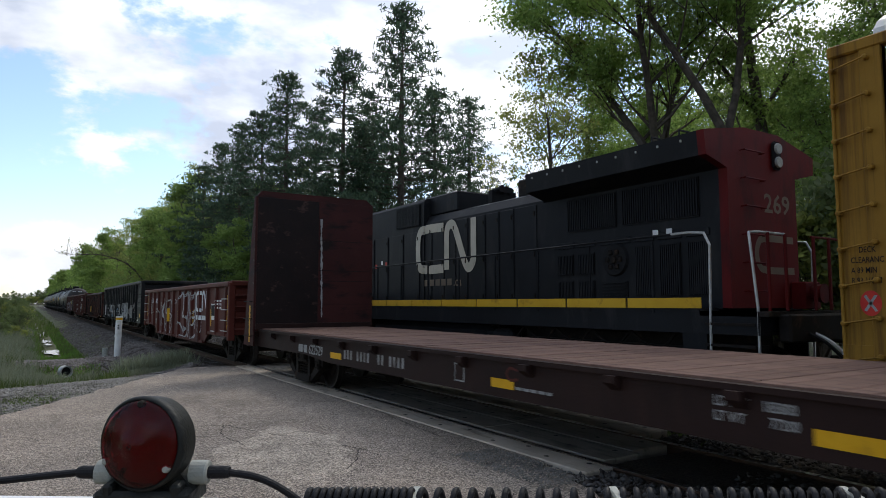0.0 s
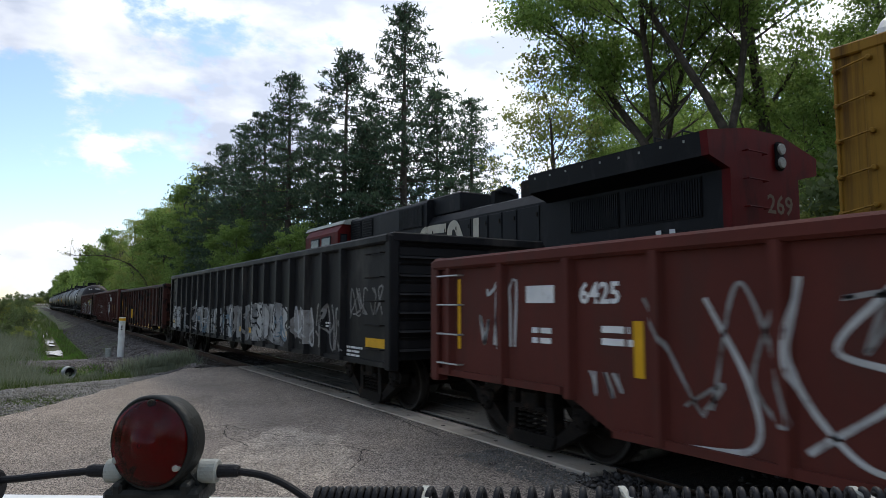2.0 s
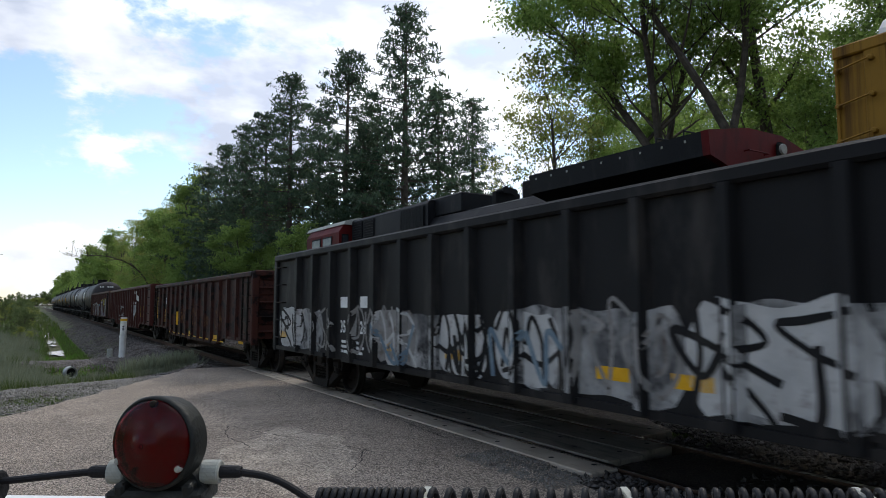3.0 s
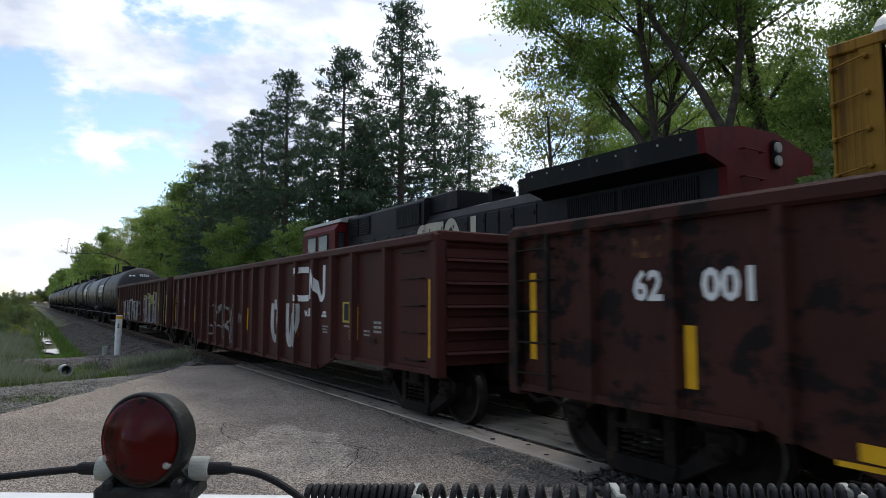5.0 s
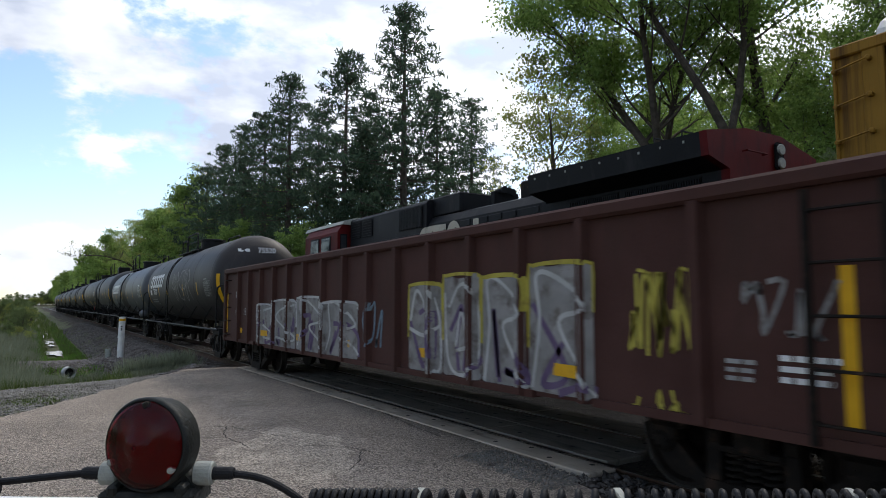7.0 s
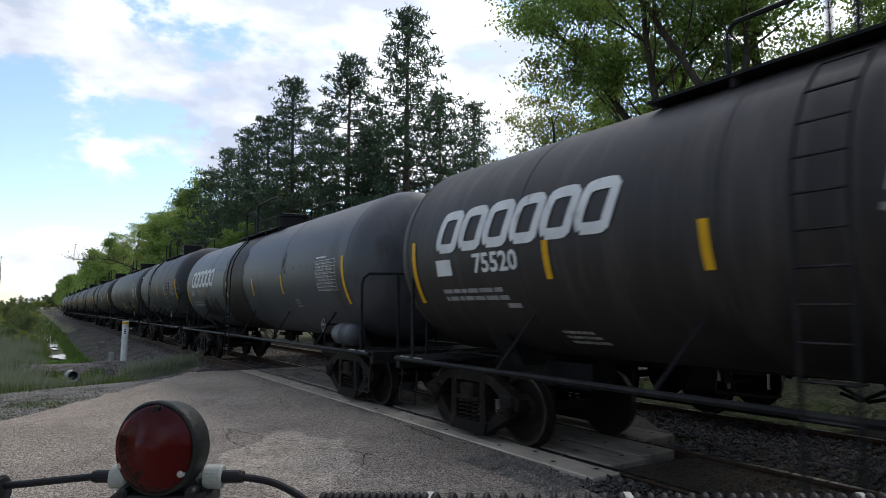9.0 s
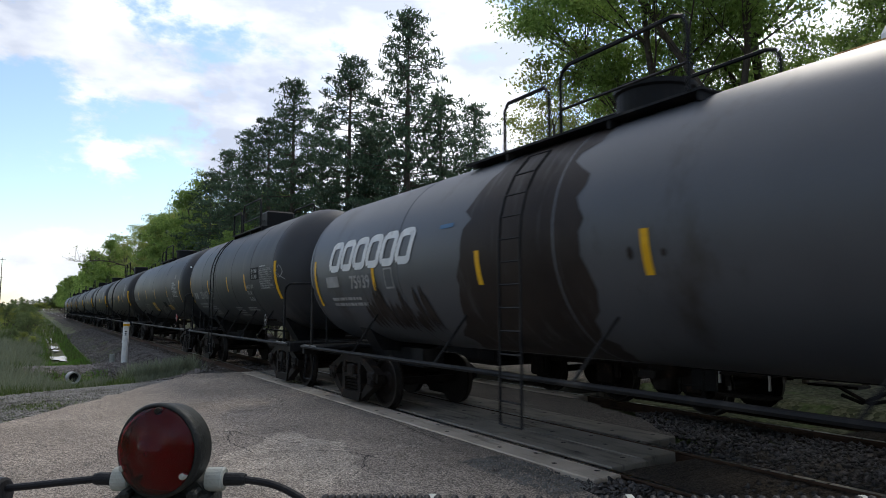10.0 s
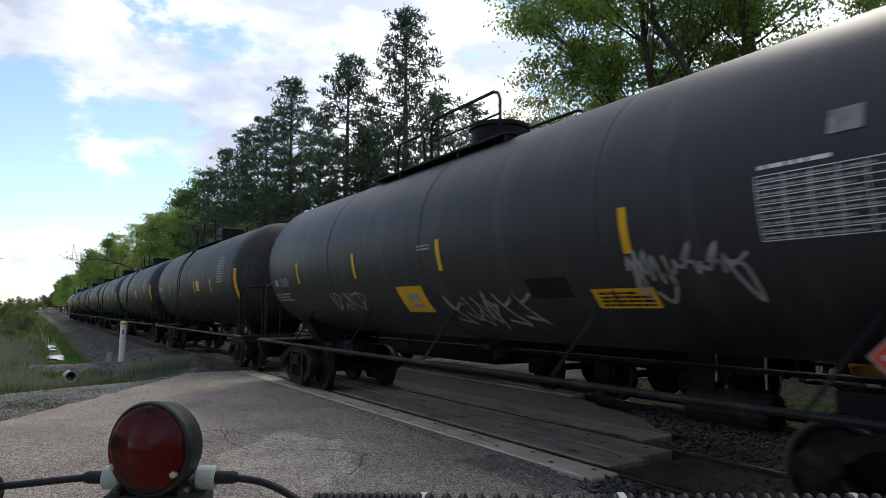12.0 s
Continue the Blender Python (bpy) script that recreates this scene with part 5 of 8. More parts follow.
# ---- bulkhead flat car ----
def bulkhead_flat():
    front, rear = -4.2, 17.0
    half = (rear - front) / 2
    car = thing("bulkhead_flat_car", "brown flat car with wooden deck and tall scuffed bulkheads", "freight car", pose(NEAR, 0, 0), "cars of the passing train")
    car["u"] = (front + rear) / 2
    W = 1.42
    bm = bmesh.new()
    box(bm, -W, W, -half, half, 0.94, 1.10)
    part("frame", bm, "flatside", car)
    for s in (-1, 1):
        bm = bmesh.new()
        prism(bm, [(-half, 0.72), (-half, 1.12), (half, 1.12), (half, 0.72), (half - 4.2, 0.74), (half - 5.4, 0.66), (-half + 5.4, 0.66), (-half + 4.2, 0.74)], s * W - 0.02, s * W + 0.02)
        box(bm, s * W - 0.07, s * W + 0.07, -half, half, 1.09, 1.14)
        part("side_sill", bm, "flatside", car)
        for k in range(16):
            y = -half + 0.9 + k * (2 * half - 1.8) / 15
            bm = bmesh.new()
            prism(bm, [(s * (W + 0.015), 0.94), (s * (W + 0.015), 1.09), (s * (W + 0.13), 1.09), (s * (W + 0.13), 1.02)], y - 0.07, y + 0.07, 'XZ')
            part("stake_pocket", bm, "flatside", car)
    n = 96
    bm = bmesh.new()
    box(bm, -W + 0.03, W - 0.03, -half / n + 0.006, half / n - 0.006, 1.10, 1.165, bevel=0.004)
    me = bpy.data.meshes.new("plank")
    bm.to_mesh(me)
    bm.free()
    me.materials.append(M["deck"])
    for k in range(n):
        y = -half + (2 * k + 1) * half / n
        if abs(y) < half - 0.75:
            ob = new("plank", me)
            ob.parent, ob.location = car, (0, y, random.Random(k).uniform(-0.004, 0.004))
    for d in (-1, 1):
        y = d * (half - 0.98)
        B = 1.58
        bm = bmesh.new()
        prism(bm, [(-B, 1.10), (-B, 4.44), (-B + 0.12, 4.58), (B - 0.16, 4.58), (B, 4.44), (B, 1.10)], y - 0.05, y + 0.05, 'XZ')
        b = part("bulkhead", bm, "bulkhead", car, "tall steel bulkhead with scraped face")
        yf = y - d * 0.05
        # the face is of two plates, one blackened, one still red
        for x0, x1, mt, lb in ((-B + 0.03, 0.05, "bulkhead_black", "blackened scuffed half"), (0.06, B - 0.03, "bulkhead", "dull red half")):
            bm = bmesh.new()
            box(bm, x0, x1, min(yf, yf - d * 0.012), max(yf, yf - d * 0.012), 1.2, 4.42, bevel=0.004)
            part("face_plate", bm, mt, b, lb)
        bm = bmesh.new()
        for z in (1.75, 2.35, 2.62, 3.4):
            box(bm, -B + 0.05, B - 0.05, min(yf, yf - d * 0.017), max(yf, yf - d * 0.017), z, z + 0.014)
        part("weld_seam", bm, "bulkhead_black", b)
        bm = bmesh.new()
        box(bm, -B + 0.02, B - 0.02, min(yf, yf - d * 0.09), max(yf, yf - d * 0.09), 1.14, 1.28, bevel=0.01)
        part("toe_beam", bm, "flatside", car)
        bm = bmesh.new()
        for s in (-1, 1):
            prism(bm, [(y - d * 0.05, 0.74), (y - d * 0.05, 4.44), (y + d * 0.10, 4.44), (y + d * 0.78, 0.74)], s * B - 0.015, s * B + 0.015)
            box(bm, s * B - 0.03, s * B + 0.03, y - 0.06, y + 0.06, 1.1, 4.44, bevel=0.01)
        for x in (-0.75, 0.0, 0.75):
            prism(bm, [(y + d * 0.05, 1.1), (y + d * 0.05, 4.4), (y + d * 0.12, 4.4), (y + d * 0.6, 1.1)], x - 0.03, x + 0.03)
        for z in (1.8, 2.6, 3.4):
            box(bm, -1.5, 1.5, min(y + d * 0.05, y + d * 0.15), max(y + d * 0.05, y + d * 0.15), z - 0.05, z + 0.05)
        part("bulkhead_frame", bm, "bulkhead", car)
        yy = yf - d * 0.012
        bm = bmesh.new()
        rs = random.Random(31)
        prev = None
        for k in range(27):
            z = 1.42 + k * 0.098
            w = rs.uniform(0.008, 0.034)
            x = 0.16 - 0.045 * (z - 1.4) / 2.5 + rs.uniform(-0.006, 0.006)
            cur = (bm.verts.new((x - w, yy - d * 0.005, z)), bm.verts.new((x + w, yy - d * 0.005, z)))
            if prev:
                bm.faces.new((prev[0], prev[1], cur[1], cur[0]))
            prev = cur
        part("paint_streak", bm, "grey_letter", b, "pale vertical scrape down the face")
        for k in range(3):
            bm = bmesh.new()
            z = 0.98 + k * 0.42
            tube(bm, [(-B - 0.01, y + d * 0.02, z), (-B - 0.1, y + d * 0.02, z), (-B - 0.1, y + d * 0.52, z), (-B - 0.01, y + d * 0.52, z)], 0.013, 5)
            part("grab_iron", bm, "steel", car)
        for k in range(9):
            bm = bmesh.new()
            z = 1.95 + k * 0.28
            box(bm, -B - 0.03, -B - 0.015, y - 0.03, y + 0.0, z, z + 0.07)
            part("bolt_plate", bm, "grey_letter", car)
        patch(car, y + d * 0.28 + 0.05, y + d * 0.28 - 0.05, 0.82, 1.72, "yellow_tape", lambda a, z: -B - 0.016)
        bm = bmesh.new()
        box(bm, -W - 0.02, W + 0.02, d * half - 0.12, d * half + 0.12, 0.68, 1.14, bevel=0.02)
        part("end_sill", bm, "flatside", car)
        add_coupler(car, d * (half + 0.1), d)
        add_truck(car, d * (half - 3.1))
    bm = bmesh.new()
    box(bm, -0.35, 0.35, -half, half, 0.45, 0.94)
    part("centre_sill", bm, "steel", car)
    xf = lambda y, z: -W - 0.021
    bars(car, half - 3.8, 0.78, 0.5, 0.18, 1, xf, "grey_letter", 70, gap=0.85)
    writing(car, "622529", half - 4.38, 0.77, 0.26, "grey_letter", xf, 0.004, 0.95)
    for k in range(15):                      # the worn name of the line, as plain bars
        y = half - 6.12 - 0.135 * k - (0.25 if k > 7 else 0)
        if k not in (3, 10):
            patch(car, y, y - 0.075, 0.79, 0.95, "spray_grey", xf, "name_bar")
    patch(car, half - 5.5, half - 6.0, 0.76, 0.87, "yellow_tape", xf)
    patch(car, half - 10.53, half - 10.97, 0.77, 0.88, "yellow_tape", xf)
    patch(car, half - 14.41, half - 15.5, 0.76, 0.88, "yellow_tape", xf)
    for t, y, z in (("LD LMT", 13.6, 0.95), ("LT WT", 13.6, 0.83), ("185800", 14.02, 0.95), ("77200", 14.08, 0.83)):
        writing(car, t, half - y, z, 0.115, "grey_letter", xf, 0.002, 0.8)
    patch(car, half - 9.72, half - 9.95, 0.76, 1.0, "grey_letter", xf, "stencil_panel")
    patch(car, half - 9.74, half - 9.93, 0.78, 0.98, "flatside", xf, "stencil_field", 0.007)
    strokes(car, [[(half - 11.05, 1.0), (half - 10.9, 1.02), (half - 10.84, 0.95), (half - 10.9, 0.88), (half - 11.05, 0.9)]], 0.03, "oxide", xf, "emblem")
    bars(car, half - 11.0, 0.78, 0.8, 0.06, 1, xf, "grey_letter", 73)
    CARS.append(car)


# ---- tank cars ----
KNUCKLE = 0.72                   # how squarely the dished heads turn into the shell


def tank_car(front, rear, mat, label, r=1.55, zc=2.77, dome="box", seed=0, lower=True, strips=(), ly=0.75, truck=1.75, rear_over=0.0, side_ladder=True):
    half = (rear - front) / 2
    car = thing("tank_car", label, "tank car", pose(NEAR, 0, 0), "cars of the passing train")
    car["u"] = (front + rear) / 2
    t = half - 0.32                                         # shell length to the crown of the heads
    hd = 0.74
    prof = [(-t + hd * (1 - math.cos(a)), max(0.02, r * math.sin(a) ** KNUCKLE)) for a in (math.pi / 2 * (i / 14) ** 1.3 for i in range(15))]
    body = prof + [(-a + rear_over, b) for a, b in prof[::-1]]
    bm = bmesh.new()
    lathe(bm, body, 56, 'Y', (0, 0, zc))
    shell = part("shell", bm, mat, car, smooth=True)
    seams = 4 + seed % 2
    for k in range(seams + 1):
        y = -t + hd + (2 * t - 2 * hd + rear_over) * k / seams
        bm = bmesh.new()
        lathe(bm, [(y - 0.02, r + 0.001), (y - 0.012, r + 0.007), (y + 0.012, r + 0.007), (y + 0.02, r + 0.001)], 56, 'Y', (0, 0, zc), caps=False)
        part("weld_seam", bm, mat, shell, smooth=True)

    def xf(y, z):
        a = max(-1, min(1, (z - zc) / (r + 0.002)))
        rr = (r + 0.004) * math.sqrt(1 - a * a)
        e = (y - rear_over if y > 0 else -y) - (t - hd)
        if e > 0:
            q = max(0.0, 1 - (e / hd) ** 2)
            R = r * q ** (KNUCKLE / 2)
            rr = math.sqrt(max(0.0, R * R - (z - zc) ** 2))
        return -rr
    # underframe
    for d in (-1, 1):
        bm = bmesh.new()
        box(bm, -0.22, 0.22, min(d * half, d * (half - 3.0)), max(d * half, d * (half - 3.0)), 0.72, 1.06)
        part("stub_sill", bm, "black_paint", car)
        bm = bmesh.new()
        box(bm, -1.42, 1.42, d * half - 0.06, d * half + 0.06, 0.84, 1.04, bevel=0.01)
        part("end_sill", bm, "black_paint", car)
        bm = bmesh.new()
        box(bm, -1.45, 1.45, min(d * (half - 0.05), d * (half - 0.95)), max(d * (half - 0.05), d * (half - 0.95)), 0.99, 1.03)
        pf = part("end_platform", bm, "black_paint", car)
        for k in range(2):
            bm = bmesh.new()
            yy = d * (half - 0.3 - 0.4 * k)
            box(bm, -1.462, -1.452, yy - 0.13, yy + 0.13, 0.99, 1.05)
            part("reflective_strip", bm, "grey_letter", pf)
        bm = bmesh.new()
        prism(bm, [(-0.95, 1.55), (-0.6, 1.0), (0.6, 1.0), (0.95, 1.55), (0.6, 1.7), (-0.6, 1.7)], d * (half - 1.9) - 0.22, d * (half - 1.9) + 0.22, 'XZ')
        part("saddle", bm, "black_paint", car)
    for s in (-1, 1):
        bm = bmesh.new()
        tube(bm, [(s * 1.45, -half, 1.0), (s * 1.45, half, 1.0)], 0.035, 8)
        part("side_rail", bm, "black_paint", car)
        for k in range(5):
            y = -half + 2.6 + k * (2 * half - 5.2) / 4
            bm = bmesh.new()
            tube(bm, [(s * 1.45, y, 1.0), (s * 1.12, y - 0.42, 1.75)], 0.02, 5)
            part("brace", bm, "black_paint", car)
        for d in (-1, 1):
            bm = bmesh.new()
            tube(bm, [(s * 1.40, d * (half - 0.45), 1.03), (s * 1.40, d * (half - 0.45), 2.18), (s * 1.38, d * (half - 0.42), 2.30), (s * 1.30, d * (half - 0.36), 2.38),
                      (s * 1.1, d * (half - 0.12), 2.38), (s * 0.9, d * (half - 0.02), 2.38), (s * 0.05, d * (half - 0.02), 2.38)], 0.028, 7)
            tube(bm, [(s * 0.9, d * (half - 0.02), 1.0), (s * 0.9, d * (half - 0.02), 2.38)], 0.024, 6)
            tube(bm, [(s * 1.38, d * (half - 0.1), 0.84), (s * 1.42, d * (half - 0.1), 0.35), (s * 1.42, d * (half - 0.55), 0.35), (s * 1.38, d * (half - 0.55), 0.84)], 0.016, 5)
            part("end_handrail", bm, "black_paint", car)
    # ladder at the middle, platform and fittings on the crown
    for s in (-1, 1) if side_ladder else ():
        bm = bmesh.new()
        pts = []
        for i in range(15):
            z = 0.45 + i * 0.27
            if z > zc + r * 0.93:
                break
            x = -max(0.55, (r * math.sqrt(max(0.0, 1 - ((z - zc) / r) ** 2)) if z > zc else r)) - 0.14
            pts.append((s * -x, z))
        for dy in (-0.2, 0.2):
            tube(bm, [(x, ly + dy, z) for x, z in pts], 0.018, 5)
        for x, z in pts:
            tube(bm, [(x, ly - 0.2, z), (x, ly + 0.2, z)], 0.012, 5)
        part("ladder", bm, "black_paint", car)
    zt = zc + r
    bm = bmesh.new()
    for s in (-1, 1):
        box(bm, s * 0.66 - 0.17, s * 0.66 + 0.17, -1.25, 2.9 if dome == "round" else 2.1, zt - 0.12, zt - 0.09)
        for k in (-1.2, 0.0, 1.9):
            box(bm, s * 0.66 - 0.15, s * 0.66 + 0.15, k - 0.02, k + 0.02, zt - 0.22, zt - 0.11)
    part("top_platform", bm, "black_paint", car)
    bm = bmesh.new()
    if dome == "box":
        box(bm, -0.42, 0.42, -0.45, 0.45, zt - 0.05, zt + 0.50, bevel=0.05)
        tube(bm, [(-0.44, -0.2, zt + 0.2), (-0.47, 0, zt + 0.24), (-0.44, 0.2, zt + 0.2)], 0.02)
    else:
        lathe(bm, [(zt - 0.08, 0.46), (zt + 0.30, 0.46), (zt + 0.32, 0.50), (zt + 0.38, 0.50), (zt + 0.40, 0.42)], 28, 'Z')
    part("dome_housing", bm, "black_paint", car)
    bm = bmesh.new()
    lathe(bm, [(zt - 0.06, 0.28), (zt + 0.10, 0.28), (zt + 0.14, 0.20)], 16, 'Z', (0, 1.15, 0))
    part("manway", bm, "black_paint", car)
    for s in (-1, 1):
        bm = bmesh.new()
        x = s * 0.82
        H = 0.55 if dome == "round" and seed != 2 else 0.74
        tube(bm, [(x, -1.1, zt - 0.1), (x, -1.1, zt + H - 0.14), (x, -1.05, zt + H - 0.04), (x, -0.95, zt + H), (x, 0.62, zt + H), (x, 0.74, zt + H - 0.06), (x, 0.78, zt + H - 0.16), (x, 0.78, zt - 0.1)], 0.028, 6)
        tube(bm, [(x, 1.0, zt - 0.1), (x, 1.0, zt + H - 0.25), (x, 1.08, zt + H - 0.16), (x, 1.85, zt + H - 0.16), (x, 1.93, zt + H - 0.25), (x, 1.93, zt - 0.1)], 0.026, 6)
        tube(bm, [(x, -1.1, zt + 0.2), (x, 0.78, zt + 0.2)], 0.018, 5)
        part("top_railing", bm, "black_paint", car)
    if lower:
        bm = bmesh.new()
        lathe(bm, [(zc - r - 0.28, 0.12), (zc - r - 0.05, 0.16), (zc - r + 0.1, 0.2)], 14, 'Z')
        box(bm, -0.3, 0.3, -0.12, 0.12, zc - r - 0.14, zc - r - 0.05)
        part("outlet_valve", bm, "steel", car)
    for d in (-1, 1):
        add_coupler(car, d * (half + 0.05), d)
        add_truck(car, d * (half - truck))
    bm = bmesh.new()
    tube(bm, [(-0.45, -half + 3.4, 0.82), (-0.45, -half + 4.3, 0.82)], 0.17, 12)
    part("air_reservoir", bm, "steel", car)
    # yellow conspicuity strips
    o = car["u"]
    for y in strips or [o + f * (t - 0.35) for f in (-0.97, -0.55, -0.18, 0.22, 0.55, 0.97)]:
        end = abs(y - o) > t - 1.2
        patch(car, y - o, y - o - 0.10, zc - (0.75 if end else 0.5), zc + (0.15 if end else -0.06), "yellow_tape", xf)
    CARS.append(car)
    return car, half, xf, zc, r, t


def hazard_sign(car, y, mat, xf, x=-1.40, z=1.45):
    """The placard holder beside the end of the car."""
    bm = bmesh.new()
    s = 0.155
    a = [bm.verts.new((x - 0.03, y + dy, z + dz)) for dy, dz in ((0, -s), (-s, 0), (0, s), (s, 0))]
    bm.faces.new(a)
    r = bmesh.ops.extrude_face_region(bm, geom=list(bm.faces))
    for v in r["geom"]:
        if isinstance(v, bmesh.types.BMVert):
            v.co.x += 0.02
    bmesh.ops.recalc_face_normals(bm, faces=bm.faces)
    p = part("placard", bm, mat, car, "diamond hazard placard on a bracket")
    bm = bmesh.new()
    for k in range(4):                       # pale rim of the diamond
        m = Matrix.Translation((0, y, z)) @ Matrix.Rotation(math.pi / 4 + k * math.pi / 2, 4, 'X')
        box(bm, x - 0.036, x - 0.031, -0.105, 0.105, 0.092, 0.104, m)
    box(bm, x - 0.037, x - 0.033, y - 0.06, y + 0.06, z - 0.02, z + 0.02)
    part("placard_field", bm, "grey_letter", p)
    bm = bmesh.new()
    tube(bm, [(x, y, z - 0.2), (x, y, 1.0)], 0.02, 5)
    box(bm, x - 0.01, x + 0.25, y - 0.02, y + 0.02, z - 0.02, z + 0.02)
    part("placard_bracket", bm, "steel", car)


def maker_mark(car, y, z, h, n, xf, mat="white"):
    """A row of n plain open blocks, in place of the owner's name."""
    w = h * 1.06
    lines = []
    for k in range(n):
        a = y - k * 1.27 * h
        sl = 0.22 * h
        lines.append([(a - 0.1 * w, z + 0.0), (a - 0.75 * w, z), (a - 0.86 * w - sl * 0.2, z + 0.2 * h), (a - 0.94 * w - sl * 0.7, z + 0.8 * h), (a - 0.85 * w - sl, z + h),
                      (a - 0.2 * w - sl, z + h), (a - 0.06 * w - sl * 0.8, z + 0.8 * h), (a - sl * 0.2, z + 0.2 * h), (a - 0.1 * w, z)])
    return strokes(car, lines, 0.29 * h, mat, xf, "name_band", "plain white blocks in place of the owner's name", step=0.04, vary=0.0)


def spec_grid(car, y, z, w, h, xf, seed, mat="grey_letter"):
    """A ruled table of stencilled lines."""
    k = 9
    lines = [[(y, z + h * i / k), (y - w / 2, z + h * i / k), (y - w, z + h * i / k)] for i in range(k + 1)]
    lines += [[(y - w * f, z), (y - w * f, z + h / 2), (y - w * f, z + h)] for f in (0.0, 0.22, 0.42, 0.62, 0.81, 1.0)]
    strokes(car, lines, 0.007, mat, xf, "table_rule", step=0.12, vary=0.0, lift=0.008)
    bars(car, y - w * 0.02, z + 0.012, w * 0.95, h, 9, xf, "grey_letter", seed, gap=0.34)
    bars(car, y - w * 0.02, z + h + 0.05, w * 0.6, 0.06, 1, xf, mat, seed + 1)


def head_writing(car, text, x0, z, size, mat, t, zc, r):
    me = letters(text, size, 0.004)
    for v in me.vertices:
        x, zz = v.co.x + x0, z + v.co.y
        q = min(0.999, (x * x + (zz - zc) ** 2) / (r * r))
        v.co = (x, -t + 0.74 * (1 - math.sqrt(1 - q ** (1 / KNUCKLE))) - 0.008, zz)
    part_mesh("lettering", me, mat, car)


def head_bars(car, x0, z, w, h, rows, mat, t, zc, r, seed):
    rng = random.Random(seed)
    bm = bmesh.new()
    rh = h / rows
    for k in range(rows):
        u, end = 0.0, w * rng.uniform(0.6, 1.0)
        while u < end:
            d = rh * rng.uniform(0.8, 2.5)
            vs = []
            for a, c in ((u, 0), (u + d, 0), (u + d, rh * 0.55), (u, rh * 0.55)):
                x, zz = x0 + a, z + h - (k + 1) * rh + c
                q = min(0.999, (x * x + (zz - zc) ** 2) / (r * r))
                vs.append(bm.verts.new((x, -t + 0.74 * (1 - math.sqrt(1 - q ** (1 / KNUCKLE))) - 0.008, zz)))
            bm.faces.new(vs)
            u += d + rh * 0.4
    part("lettering", bm, mat, car)


def build_tanks():
    car, h, xf, zc, r, t = tank_car(112.2, 127.0, "tank_brown", "sooty brown-black tank car with broad white blocks", 1.46, 2.60, rear_over=0.7, dome="round", seed=1,
                                    strips=(126.47, 123.5, 121.45, 118.0, 115.5, 112.95), ly=0.75, truck=1.45)
    o = car["u"]
    maker_mark(car, 125.72 - o, 2.60, 0.44, 6, xf)
    bars(car, 125.8 - o, 2.22, 0.62, 0.26, 1, xf, "white", 201, gap=0.85)
    writing(car, "75520", 124.9 - o, 2.24, 0.34, "white", xf, 0.008, 1.1)
    bars(car, 125.75 - o, 1.88, 1.5, 0.2, 2, xf, "grey_letter", 202)
    bars(car, 124.4 - o, 1.78, 0.4, 0.1, 1, xf, "grey_letter", 203)
    bars(car, 123.7 - o, 1.36, 0.6, 0.18, 3, xf, "grey_letter", 204)
    strokes(car, tag_letters(120.0 - o, 116.5 - o, zc - 0.7, zc + 0.5, 5, 205), 0.05, "spray_grey", xf, label="pale spray-painted tag")
    spec_grid(car, 114.3 - o, zc - 0.55, 0.9, 0.5, xf, 206)
    head_writing(car, "75520", -0.15, zc + 0.85, 0.24, "white", t, zc, r)
    head_bars(car, -0.75, zc + 0.87, 0.5, 0.18, 1, "white", t, zc, r, 207)

    car, h, xf, zc, r, t = tank_car(127.95, 144.4, "tank_grey", "grey tank car with a dark spill stain over its middle", 1.46, 2.60, rear_over=0.5, dome="round", seed=2,
                                    strips=(141.05, 137.95, 135.2, 132.8, 129.2, 143.7), ly=0.85, truck=1.75)
    o = car["u"]
    maker_mark(car, 142.85 - o, 2.55, 0.43, 6, xf)
    bars(car, 143.1 - o, 2.2, 0.7, 0.24, 1, xf, "grey_letter", 211, gap=0.85)
    writing(car, "75939", 142.0 - o, 2.16, 0.32, "grey_letter", xf, 0.008, 1.05)
    bars(car, 143.0 - o, 1.85, 1.6, 0.2, 2, xf, "grey_letter", 212)
    patch(car, 140.6 - o, 140.3 - o, 2.12, 2.46, "grey_letter", xf, "stencil_panel")
    patch(car, 140.57 - o, 140.33 - o, 2.15, 2.43, "tank_grey", xf, "stencil_field", 0.007)
    spec_grid(car, 130.5 - o, 2.12, 1.0, 0.6, xf, 213, "white")
    bars(car, 132.1 - o, 1.8, 0.3, 0.2, 3, xf, "grey_letter", 214)
    patch(car, 138.85 - o, 138.5 - o, 2.92, 2.98, "sign_blue", xf, "sticker")
    # the spill: a broad ragged band round the shell
    bm = bmesh.new()
    rows = []
    for i in range(41):
        a = math.pi * (0.30 + 1.12 * i / 40)
        w0 = 0.95 + 0.25 * noise.noise(Vector((i * 0.22, 1.5, 0))) + 0.18 * noise.noise(Vector((i * 0.9, 4.5, 0))) + 1.9 * max(0, i / 40 - 0.3)
        w1 = -0.75 + 0.25 * noise.noise(Vector((i * 0.25, 7.5, 0))) + 0.2 * noise.noise(Vector((i * 0.8, 9.5, 0)))
        rows.append([bm.verts.new(((r + 0.0035) * math.cos(a), 0.65 + w1 + (w0 - w1) * j / 6, zc + (r + 0.0035) * math.sin(a))) for j in range(7)])
    for a, b in zip(rows, rows[1:]):
        for j in range(6):
            bm.faces.new((a[j], b[j], b[j + 1], a[j + 1]))
    bmesh.ops.recalc_face_normals(bm, faces=bm.faces)
